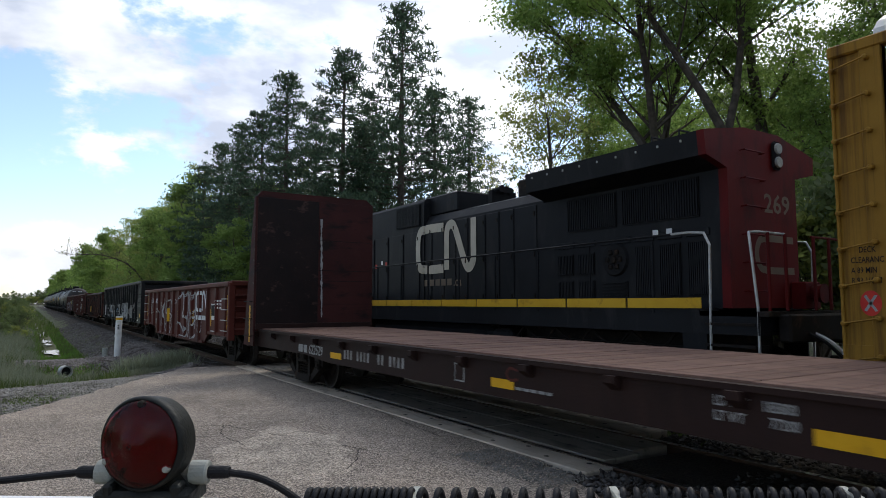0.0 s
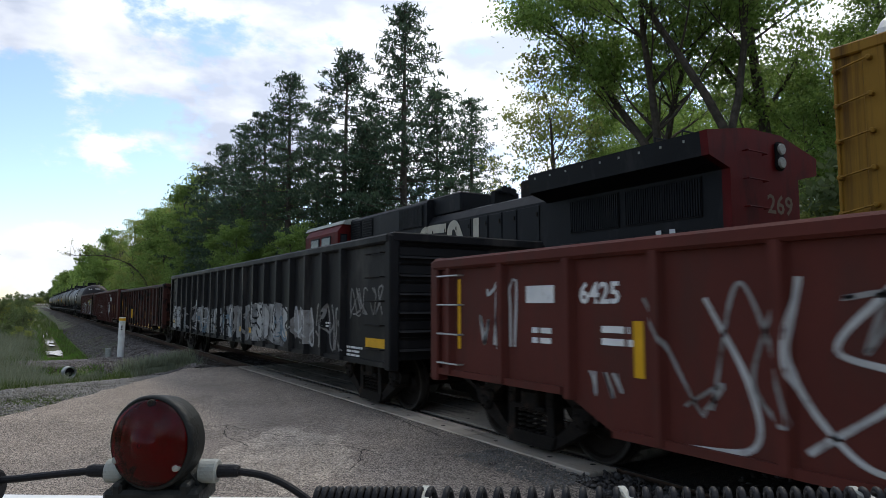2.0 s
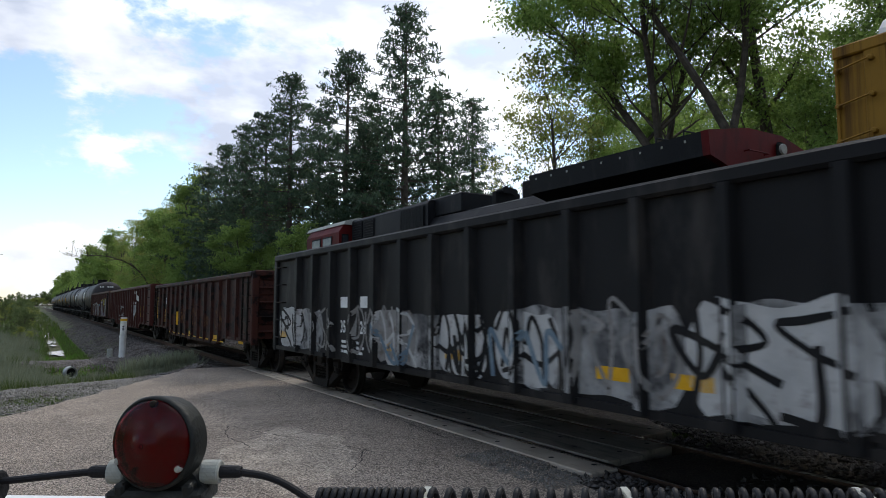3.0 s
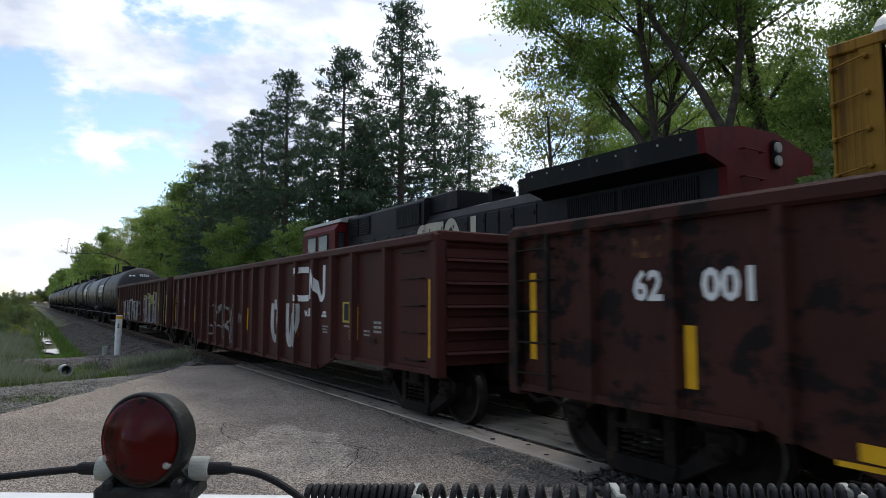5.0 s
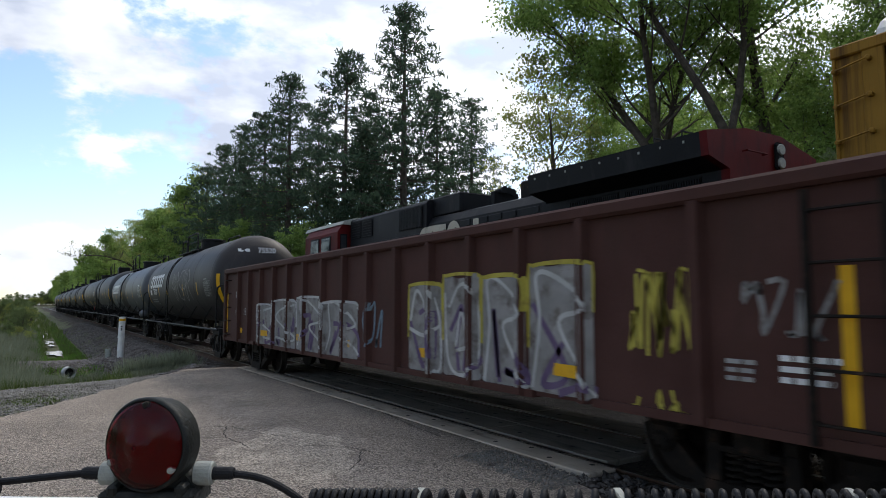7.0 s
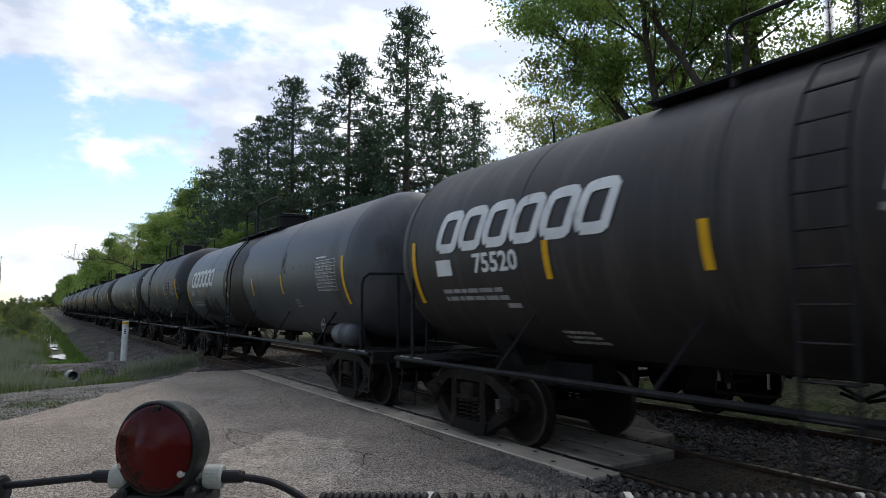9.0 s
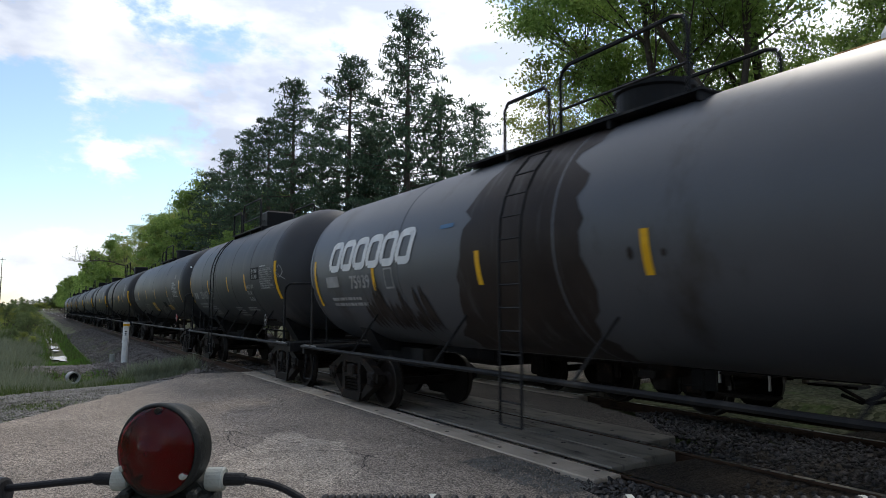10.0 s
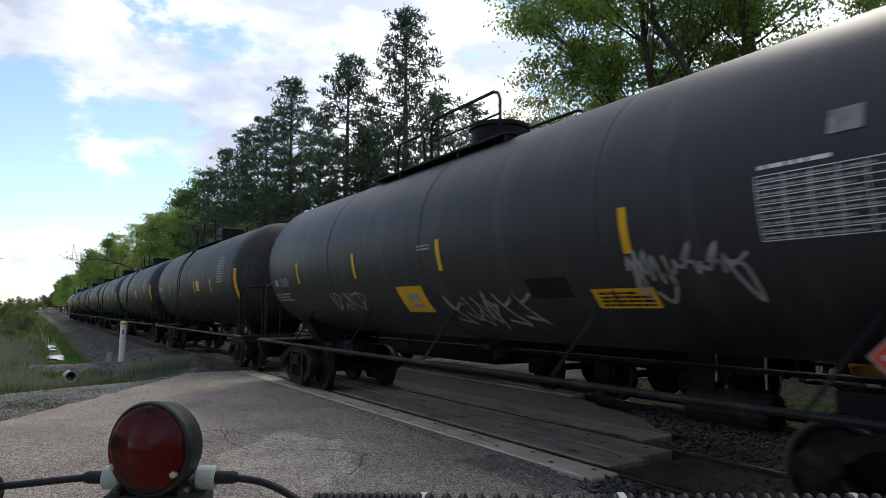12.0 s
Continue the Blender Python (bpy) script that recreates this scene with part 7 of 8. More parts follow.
    for k, (x, sw) in enumerate(((-0.7, 0.5), (-0.55, 0.4), (0.5, 0.45))):
        bm = bmesh.new()
        tube(bm, spline([(x, y_(5.35), 1.35), (x + 0.15, y_(5.15), 1.2), (x + 0.3, y_(4.95), 0.95), (x + sw, y_(4.75), 0.85)], 0.06), 0.028, 6)
        part("air_hose", bm, "arm_white" if k == 1 else "rubber", car)
    add_coupler(car, y_(5.35), -1)
    # fuel tank, trucks, underfloor
    slab("fuel_tank", -1.35, 1.35, 12.4, 18.6, 0.45, 1.25, "loco_black", 0.12)
    slab("air_tank", -1.4, -1.0, 11.6, 12.3, 0.8, 1.2, "loco_black", 0.08)
    for Yc in (9.2, 22.4):
        bm = bmesh.new()
        for s in (-1, 1):
            prism(bm, [(y_(Yc) - 2.6, 0.55), (y_(Yc) - 2.6, 0.85), (y_(Yc) - 2.2, 1.05), (y_(Yc) + 2.2, 1.05), (y_(Yc) + 2.6, 0.85), (y_(Yc) + 2.6, 0.55), (y_(Yc) + 1.4, 0.7), (y_(Yc) - 1.4, 0.7)],
                  s * 1.05 - 0.07, s * 1.05 + 0.07)
            for k in (-2.0, 0.0, 2.0):
                box(bm, s * 1.05 - 0.14, s * 1.05 + 0.14, y_(Yc) + k - 0.2, y_(Yc) + k + 0.2, 0.36, 0.78, bevel=0.04)
                tube(bm, [(s * 1.15, y_(Yc) + k - 0.35, 0.5), (s * 1.15, y_(Yc) + k - 0.35, 0.95)], 0.06, 8)
        box(bm, -1.0, 1.0, y_(Yc) - 2.3, y_(Yc) + 2.3, 0.75, 1.3)
        tr = part("truck", bm, "steel", car)
        for k in (-2.0, 0.0, 2.0):
            wh = new("wheelset", WHEEL)
            wh.parent, wh.location = tr, (0, y_(Yc) + k, 0.457)
    for k in range(5):
        bm = bmesh.new()
        tube(bm, spline([(-1.3, y_(7.2 + k), 1.3), (-1.35, y_(7.5 + k), 1.0), (-1.3, y_(7.9 + k), 1.1), (-1.32, y_(8.2 + k), 1.3)], 0.08), 0.025, 5)
        part("pipe", bm, "steel", car)


def autorack():
    O = -9.0
    end = 4.36
    car = thing("autorack_car", "tall ochre-yellow car carrier with ladder and pale roof", "freight car", pose(FAR, O, 0))
    y_ = lambda Y: Y - O
    W = 1.58
    for s in (-1, 1):
        k, Y = 0, end - 1.35
        while Y > -21.5:
            bm = bmesh.new()
            box(bm, s * W - 0.02, s * W + 0.02, y_(Y - 1.25), y_(Y), 1.25, 4.95)
            for j in range(7):
                yy = y_(Y - 1.25) + 0.09 + j * 0.18
                box(bm, s * (W + 0.02) - 0.015, s * (W + 0.02) + 0.015, yy - 0.03, yy + 0.03, 1.3, 4.9, bevel=0.008)
            part("side_panel", bm, "yellow_rack", car)
            bm = bmesh.new()
            box(bm, s * (W + 0.03) - 0.06, s * (W + 0.03) + 0.06, y_(Y), y_(Y + 0.10), 1.0, 5.05)
            part("side_post", bm, "yellow_rack", car)
            Y -= 1.35
            k += 1
        bm = bmesh.new()
        box(bm, s * W - 0.06, s * W + 0.06, y_(end - 0.62), y_(end), 0.95, 5.06, bevel=0.01)
        cp = part("corner_post", bm, "yellow_rack", car, "ochre corner post with a recessed ladder bay")
        for e0, e1 in ((0.62, 0.36), (0.035, -0.005)):
            bm = bmesh.new()
            box(bm, s * (W + 0.03) - 0.07, s * (W + 0.03) + 0.07, y_(end - e0), y_(end - e1), 0.95, 5.055, bevel=0.01)
            part("flange", bm, "yellow_rack", cp)
        bm = bmesh.new()
        box(bm, s * W - 0.05, s * W + 0.05, y_(end - 1.35), y_(end - 0.78), 1.2, 5.0)
        for j in range(3):
            box(bm, s * (W + 0.05) - 0.02, s * (W + 0.05) + 0.03, y_(end - 1.30 + j * 0.2), y_(end - 1.22 + j * 0.2), 1.25, 4.95)
        part("end_side_panel", bm, "yellow_rack", car)
        bm = bmesh.new()
        box(bm, s * (W + 0.02) - 0.10, s * (W + 0.02) + 0.10, y_(-21.7), y_(end + 0.02), 5.02, 5.18, bevel=0.02)
        part("top_rail", bm, "yellow_rack", car)
        bm = bmesh.new()
        box(bm, s * W - 0.08, s * W + 0.08, y_(-21.7), y_(end), 0.85, 1.25)
        part("side_sill", bm, "yellow_rack", car)
    x = -W - 0.09
    for k in range(9):
        z = 1.07 + k * 0.473
        bm = bmesh.new()
        a, b = y_(end - 0.46), y_(end - 0.05)
        tube(bm, [(x, a, z + 0.05), (x - 0.08, a, z + 0.05), (x - 0.08, b, z - 0.02), (x, b, z - 0.02)], 0.014, 5)
        for q in (a, b):
            lathe(bm, [(-0.07, 0.02), (-0.06, 0.036), (0.02, 0.036)], 10, 'X', (x - 0.02, q, z + (0.05 if q == a else -0.02)))
        part("grab_iron", bm, "yellow_rack", car)
    # roof: a pale corrugated arch that stands proud of the rails
    bm = bmesh.new()
    arc = [(W * math.cos(a), 5.16 + 0.62 * math.sin(a)) for a in (math.pi * i / 14 for i in range(15))]
    prism(bm, arc + [(-W + 0.03, 5.13), (W - 0.03, 5.13)], y_(-21.5), y_(end - 0.5), 'XZ')
    for k in range(60):
        yy = y_(-21.3 + k * 0.42)
        prism(bm, [(u * 1.012, 5.16 + (v - 5.16) * 1.03) for u, v in arc], yy - 0.05, yy + 0.05, 'XZ')
    part("roof", bm, "rack_roof", car, "pale weathered corrugated roof")
    bm = bmesh.new()
    for s in (-1, 1):
        box(bm, min(s * 0.02, s * 1.5), max(s * 0.02, s * 1.5), y_(end - 0.12), y_(end - 0.06), 1.2, 5.1)
        for j in range(6):
            box(bm, s * (0.2 + j * 0.24) - 0.03, s * (0.2 + j * 0.24) + 0.03, y_(end - 0.06), y_(end - 0.03), 1.25, 5.05)
    part("end_door", bm, "yellow_rack", car)
    bm = bmesh.new()
    box(bm, -1.45, 1.45, y_(-21.6), y_(end), 0.9, 1.15)
    box(bm, -0.3, 0.3, y_(-21.9), y_(end + 0.2), 0.65, 0.95)
    part("underframe", bm, "steel", car)
    add_coupler(car, y_(end + 0.1), 1)
    for Yc in (end - 2.2, -19.4):
        add_truck(car, y_(Yc), rolls=False)
    xf = lambda y, z: -W - 0.103
    yy = y_(end - 0.17)
    for i, t in enumerate(("DECK", "CLEARANC", "A 89 MIN", "B 93 1/4 MI")):
        writing(car, t, yy + 0.02 - (0.1 if i == 0 else 0.0) + 0.0, 2.42 - i * 0.13, 0.105, "dark", xf, 0.001, 0.72)
    bm = bmesh.new()
    n = 20
    ring = [bm.verts.new((x - 0.014, y_(end - 0.36) + 0.125 * math.cos(6.283 * i / n), 1.78 + 0.16 * math.sin(6.283 * i / n))) for i in range(n)]
    bm.faces.new(ring)
    dec = part("decal", bm, "sign_red", car, "round red warning decal")
    bm = bmesh.new()
    for sgn in (-1, 1):
        vs = [bm.verts.new((x - 0.018, y_(end - 0.36) + a * 0.8, 1.78 + b * sgn * 0.8)) for a, b in ((-0.10, -0.12), (-0.06, -0.13), (0.10, 0.11), (0.06, 0.13))]
        bm.faces.new(vs)
    part("decal_mark", bm, "grey_letter", dec)


# ---- small things beside the line ----
def build_lineside():
    p = thing("marker_post", "white plastic marker post with dark stencil and yellow band", "post", pose(3.15, 30.0, ground_z(3.15, 30.0) - 0.1))
    bm = bmesh.new()
    tube(bm, [(0, 0, -0.2), (0.03, 0, 1.75)], 0.125, 16)
    part("pipe", bm, "post_white", p)
    bm = bmesh.new()
    tube(bm, [(0.015, 0, 0.9), (0.018, 0, 1.0)], 0.14, 16)
    part("collar", bm, "post_white", p)
    bm = bmesh.new()
    tube(bm, [(0.027, 0, 1.60), (0.029, 0, 1.70)], 0.130, 16)
    part("band", bm, "yellow_tape", p)
    bm = bmesh.new()
    for k in range(3):
        box(bm, -0.035 + 0.0 * k, 0.03, -0.142, -0.118, 1.22 + k * 0.07, 1.26 + k * 0.07)
    part("stencil", bm, "dark", p)
    q = thing("short_pipe", "short grey vent pipe standing in the ballast", "pipe", pose(2.95, 32.7, ground_z(2.95, 32.7) - 0.1))
    bm = bmesh.new()
    tube(bm, [(0, 0, -0.2), (0, 0, 0.5)], 0.12, 12)
    part("pipe", bm, "conduit", q)
    c = thing("culvert_pipe", "shiny end of a corrugated steel culvert in the grass", "culvert", pose(1.15, 25.2, -0.66, 0, 0, 14) @ Matrix.Scale(0.66, 4))
    bm = bmesh.new()
    lathe(bm, [(-0.5, 0.26), (-0.42, 0.29), (-0.34, 0.26), (-0.26, 0.29), (-0.18, 0.26), (-0.10, 0.29), (-0.02, 0.26), (0.05, 0.30), (0.05, 0.24), (-0.5, 0.23)], 24, 'Y', caps=False)
    for v in bm.verts:
        v.co.y = -v.co.y
        v.co.z += 0.25
    part("pipe", bm, "grab", c)
    # dark disc set inside the pipe, drawn for the shade within
    bm = bmesh.new()
    lathe(bm, [(0.12, 0.23), (0.13, 0.001)], 20, 'Y', (0, 0, 0.25))
    part("pipe_mouth", bm, "dark", c)
    # puddles in the ditch
    for x, y, rx, ry in ((1.2, 43.0, 0.42, 2.2), (1.15, 50.5, 0.2, 1.2), (1.15, 56, 0.3, 2.6), (1.1, 68, 0.28, 4), (1.0, 85, 0.25, 5)):
        bm = bmesh.new()
        z = ground_z(x, y) + 0.03
        ring = []
        for i in range(36):
            a = 6.283 * i / 36
            k = 1 + 0.9 * noise.noise(Vector((math.cos(a) * 1.7, math.sin(a) * 1.7, y)))
            ring.append(bm.verts.new((x + rx * math.cos(a) * k, y + ry * math.sin(a) * k, z)))
        bm.faces.new(ring)
        tagged(part("puddle", bm, "water"), "still water lying in the grassy ditch", "water", "puddles", "structure")
    for x, y, h in ((-9.5, 190, 17), (-13.5, 330, 24), (-21, 520, 24)):
        w = thing("utility_pole", "tall weathered wooden utility pole with crossarm", "utility pole", pose(x, y, -0.5), "utility poles")
        bm = bmesh.new()
        tube(bm, [(0, 0, 0), (0, 0, h)], [0.2, 0.12], 8)
        part("pole", bm, "pole", w)
        bm = bmesh.new()
        box(bm, -1.3, 1.3, -0.07, 0.07, h - 0.9, h - 0.75)
        part("crossarm", bm, "pole", w)


# ---- trees and plants ----
def leaf_quads(C, size, rng, long=1.0, up=0.0, wide=0.55):
    """Leaves at the points C, each a small four-sided blade turned at random."""
    n = len(C)
    a = rng.normal(0, 1, (n, 3))
    a[:, 2] += up
    a /= np.linalg.norm(a, axis=1)[:, None]
    b = rng.normal(0, 1, (n, 3))
    b -= a * (a * b).sum(1)[:, None]
    b /= np.linalg.norm(b, axis=1)[:, None]
    s = size * rng.uniform(0.6, 1.3, (n, 1))
    u, v = a * s * long, b * s * wide
    return np.stack([C - u, C + v - u * 0.1, C + u, C - v - u * 0.1], 1)


def limb_tree(seed, height, spread, bare=0.25, fork=6, stems=()):
    """Trunk and limbs as a list of (points, radii, order), and the tips that carry leaves."""
    rng = random.Random(seed)
    limbs, tips = [], []

    def grow(p, d, length, r, level):
        pts, rad = [p.copy()], [r]
        n = 6 if level == 0 else 4
        for i in range(n):
            d = (d + Vector((rng.gauss(0, 0.10), rng.gauss(0, 0.10), 0.05 if level else 0.0))).normalized()
            p = p + d * (length / n)
            rr = r * (1 - 0.75 * (i + 1) / n)
            pts.append(p.copy())
            rad.append(max(0.008, rr))
            f = (i + 1) / n
            if level == 0 and f > bare or level in (1, 2) and i >= 1:
                for k in range(fork // 2 if level == 0 else 2):
                    a = rng.uniform(0, 6.283)
                    out = Vector((math.cos(a), math.sin(a), rng.uniform(0.15, 0.9)))
                    q = (d * 0.45 + out).normalized()
                    scale = spread * (1.1 - 0.55 * f) if level == 0 else length * 0.55
                    if level < 3:
                        grow(p, q, scale * rng.uniform(0.7, 1.15), max(0.01, rr * 0.5), level + 1)
            if level >= 2:
                tips.append((p.copy(), level))
        limbs.append((pts, rad, level))
    if stems:                    # a trunk that forks into leaning leaders at its given height
        top, r = stems[0]
        limbs.append(([Vector((0, 0, -0.3)), Vector((0.1, 0.05, top * 0.5)), Vector((0, 0, top))], [r * 1.35, r * 1.1, r], 0))
        for k, (dx, dy, length) in enumerate(stems[1:]):
            grow(Vector((0, 0, top - 0.15)), Vector((dx, dy, 1)).normalized(), length, r * (0.8 - 0.08 * k), 0)
    else:
        grow(Vector((0, 0, -0.3)), Vector((rng.gauss(0, 0.03), rng.gauss(0, 0.03), 1)), height, height * 0.014 + 0.05, 0)
    return limbs, tips


def tree_meshes(seed, height, spread, leaves, size, mat, bare=0.25, clump=0.42, per=60, stems=(), twigs=2):
    limbs, tips = limb_tree(seed, height, spread, bare, 6, stems)
    bm = bmesh.new()
    for pts, rad, level in limbs:
        if level <= twigs:
            tube(bm, pts, rad, 7 if rad[0] > 0.1 else 4 if rad[0] > 0.025 else 3, caps=False)
    trunk = bpy.data.meshes.new("trunk")
    bm.to_mesh(trunk)
    bm.free()
    trunk.materials.append(M["bark"])
    rng = np.random.default_rng(seed)
    T = np.array([t[0][:] for t in tips])
    # sprays: leaves bunch round some of the tips and leave dark gaps between
    K = max(20, leaves // per)
    T = T[rng.integers(0, len(T), K)]
    wide = rng.uniform(0.6, 1.35, K)
    idx = rng.integers(0, K, leaves)
    C = T[idx] + rng.normal(0, clump, (leaves, 3)) * np.array([1, 1, 0.5]) * wide[idx, None]
    crown = quads_mesh("crown", leaf_quads(C, size, rng, up=0.4), mat)
    return trunk, crown


def pine_meshes(seed, height, spread, tufts, low=0.18):
    """A white pine: a straight mast, whorls of level boughs, and plumes of needles along their outer halves."""
    rng = random.Random(seed)
    nrng = np.random.default_rng(seed)
    bm = bmesh.new()
    tube(bm, [(0, 0, -0.3), (0.1, 0, height * 0.5), (0, 0.05, height)], [height * 0.014 + 0.04, height * 0.009 + 0.02, 0.02], 7)
    V = []
    z = height * low
    while z < height * 0.985:
        f = z / height
        reach = spread * (0.55 + 0.45 * math.sin(min(1, (1 - f) * 1.9) * 1.57)) * (1 - f) ** 0.42 * rng.uniform(0.75, 1.15) + 0.2
        n = rng.randint(4, 6)
        a0 = rng.uniform(0, 6.28)
        for k in range(n):
            if rng.random() < 0.24:
                continue
            a = a0 + 6.283 * k / n + rng.uniform(-0.3, 0.3)
            L = reach * rng.uniform(0.55, 1.25)
            rise = rng.uniform(-0.05, 0.22) * L
            pts = [Vector((math.cos(a) * L * t, math.sin(a) * L * t, z + rise * t * t + (0.1 if f > 0.8 else -0.04) * L * t)) for t in (0, 0.35, 0.7, 1.0)]
            tube(bm, pts, [0.05 * (1 - f) + 0.02, 0.03, 0.02, 0.01], 4, caps=False)
            m = max(3, int(tufts * L / spread))
            for j in range(m):
                t = 0.28 + 0.72 * (j + rng.random()) / m
                c = pts[0].lerp(pts[3], t)
                c.z = z + rise * t * t + (0.1 if f > 0.8 else -0.04) * L * t
                w = 0.30 * L * (1.15 - t) + 0.12
                c += Vector((rng.gauss(0, w * 0.6), rng.gauss(0, w * 0.6), rng.uniform(0.0, 0.22)))
                V.append(c[:])
        z += rng.uniform(0.35, 0.7) * (1.15 - 0.5 * f) * height / 20
    C = np.repeat(np.array(V), 15, 0)
    C += nrng.normal(0, 0.17, C.shape) * np.array([1, 1, 0.6])
    crown = quads_mesh("crown", leaf_quads(C, 0.16, nrng, long=1.15, up=0.9, wide=0.30), "needle")
    trunk = bpy.data.meshes.new("trunk")
    bm.to_mesh(trunk)
    bm.free()
    trunk.materials.append(M["bark"])
    return trunk, crown


def plant(kind, meshes, x, y, scale, rot, label, group):
    ob = thing(kind, label, "tree", pose(x, y, ground_z(x, y) - 0.1, 0, 0, rot), group)
    ob.scale = (scale, scale, scale)
    for nm, me in zip(("trunk", "crown"), meshes):
        c = new(nm, me)
        c.parent = ob
    return ob


def build_trees():
    rng = random.Random(21)
    pines = [pine_meshes(31 + k, 20.0, 5.1, 12, 0.18) for k in range(3)]
    big = [tree_meshes(51, 17, 4.4, 25000, 0.085, "leaf", 0.2, 0.42, 75), tree_meshes(52, 15, 4.2, 22000, 0.085, "leaf", 0.15, 0.45, 75),
           tree_meshes(53, 18, 4.0, 14000, 0.085, "leaf", 0.3, 0.40, 75)]
    forked = [tree_meshes(54, 17, 3.2, 44000, 0.08, "leaf", 0.0, 0.40, 75, ((6.6, 0.22), (0.42, 0.0, 8.4), (0.22, 0.25, 9.5), (-0.2, -0.3, 8.0))),
              tree_meshes(55, 17, 3.3, 18000, 0.08, "leaf", 0.2, 0.40, 75, ((7.4, 0.19), (0.25, 0.1, 9.5), (-0.26, 0.0, 9.0)))]
    light = [tree_meshes(61, 9.5, 3.4, 6500, 0.075, "leaf_light", 0.15, 0.28, 30)]
    far = [tree_meshes(71, 16, 5.0, 11000, 0.17, "leaf", 0.08, 0.55, 70, twigs=1), tree_meshes(72, 15, 4.6, 10500, 0.17, "leaf", 0.06, 0.6, 70, twigs=1), tree_meshes(73, 17, 4.3, 5000, 0.14, "leaf_light", 0.12, 0.5, 40)]
    remote = [tree_meshes(74, 16, 5.0, 2600, 0.36, "leaf", 0.08, 0.8, 30, twigs=0), tree_meshes(75, 15, 4.6, 2400, 0.36, "leaf", 0.06, 0.8, 30, twigs=0)]
    bush = [tree_meshes(81, 4.5, 2.4, 2700, 0.115, "scrub", 0.02, 0.30, 40, twigs=1), tree_meshes(82, 3.6, 2.2, 2500, 0.115, "leaf_light", 0.02, 0.30, 40, twigs=1)]

    def az(deg, d):
        return d * math.sin(radians(deg)), d * math.cos(radians(deg))
    # the group of tall pines
    for deg, d, h, k in ((13.4, 70, 18.0, 2), (12.0, 76, 17.0, 1), (28.7, 46, 22.6, 0), (23.6, 50, 21.0, 1), (18.7, 56, 21.0, 2), (31.6, 50, 18.0, 2), (34.7, 52, 17.7, 0), (26.2, 55, 17.5, 1),
                         (21.2, 58, 18.5, 0), (25.0, 47, 14.5, 2), (16.6, 62, 19.5, 1), (15.0, 66, 19.0, 0)):
        x, y = az(deg, d)
        plant("pine_tree", pines[k], x, y, h / 18.8, rng.uniform(0, 360), "tall dark green white pine with layered boughs", "pines")
    # deciduous trees close behind the standing train
    turn = random.Random(21)
    for _ in range(10):
        turn.random()
    for deg, d, k in ((51.1, 24.0, 0), (56.4, 22.5, 1)):
        x, y = az(deg, d)
        plant("broadleaf_tree", forked[k], x, y, 1.0, 180 - deg, "leafy green tree with dark trunk forked into leaning limbs", "wood by the crossing")
    for deg, d, s, k in ((60.2, 26, 1.0, 2), (46.8, 33, 0.66, 0), (49.5, 37, 0.74, 1), (53.6, 31, 0.62, 0), (57.6, 34, 0.70, 1), (62.6, 24, 0.68, 1), (66.0, 29, 0.8, 2), (71, 22, 1.0, 2),
                         (61.5, 40, 0.85, 0), (68, 36, 0.8, 0), (75, 24, 1.0, 2), (51.5, 43, 0.85, 1), (55.5, 40, 0.90, 0), (59, 30, 0.62, 1), (64, 34, 0.85, 1), (44.5, 38, 0.62, 1)):
        x, y = az(deg, d)
        plant("broadleaf_tree", big[k], x, y, s, turn.uniform(0, 360), "leafy green woodland tree with dark leaning trunk", "wood by the crossing")
    for deg, d, s, k in ((48.5, 41, 0.72, 0), (52.5, 39, 0.70, 1), (56.0, 44, 0.85, 0), (60.0, 44, 0.85, 1), (64.5, 40, 0.8, 0)):
        x, y = az(deg, d)
        plant("broadleaf_tree", far[k], x, y, s, turn.uniform(0, 360), "dense green woodland tree behind the standing train", "wood by the crossing")
    for _ in range(13):
        rng.random()
    for deg, d, s in ((40.6, 27, 1.02), (43.0, 30, 0.95)):
        x, y = az(deg, d)
        plant("young_tree", light[0], x, y, s, rng.uniform(0, 360), "young tree with light spring-green leaves", "young trees")
    # the wood's edge along the line
    y = 68.0
    k = 0
    while y < 640:
        for row, x0 in ((0, 17.8), (1, 23.0)):
            if row and y > 150:
                continue
            x = x0 + rng.uniform(-1.3, 1.3)
            s = rng.uniform(0.90, 1.12) * (0.90 if y < 115 else 1.05)
            plant("broadleaf_tree", far[(k * 7 // 3) % 3] if y < 210 else remote[k % 2], x, y + rng.uniform(-1, 1), s, rng.uniform(0, 360), "green broadleaf tree at the edge of the wood", "wood along the line")
            k += 1
        y += 5.0 if y < 120 else 8.0 if y < 250 else 12
    # lower trees and undergrowth at the wood's foot
    for i in range(14):
        y = 40 + i * 3.2
        plant("broadleaf_tree", far[i % 2], 15.8 + rng.uniform(-0.6, 0.8), y, rng.uniform(0.38, 0.5) + 0.012 * i, rng.uniform(0, 360), "bushy young broadleaf tree at the wood's foot", "wood along the line")
    for i in range(34):
        deg = 14 + i * 1.8
        d = 15.6 / math.sin(radians(deg)) * rng.uniform(1.0, 1.15)
        x, y = az(deg, min(d, 75))
        plant("shrub", bush[i % 2], x, y, rng.uniform(0.7, 1.05), rng.uniform(0, 360), "dense green shrub at the foot of the wood", "undergrowth")
    # bushes on the rise beyond the ditch, lower towards the road
    for i in range(84):
        y = 50 * (190 / 50) ** (i / 83)
        x = rng.uniform(-0.036 * y - 1.2, -0.1)
        s = min(0.50, 0.15 + 0.35 * (y - 50) / 45) * rng.uniform(0.75, 1.1)
        plant("shrub", bush[i % 2], x, y, s, rng.uniform(0, 360), "low green shrub on the rough bank", "meadow shrubs")
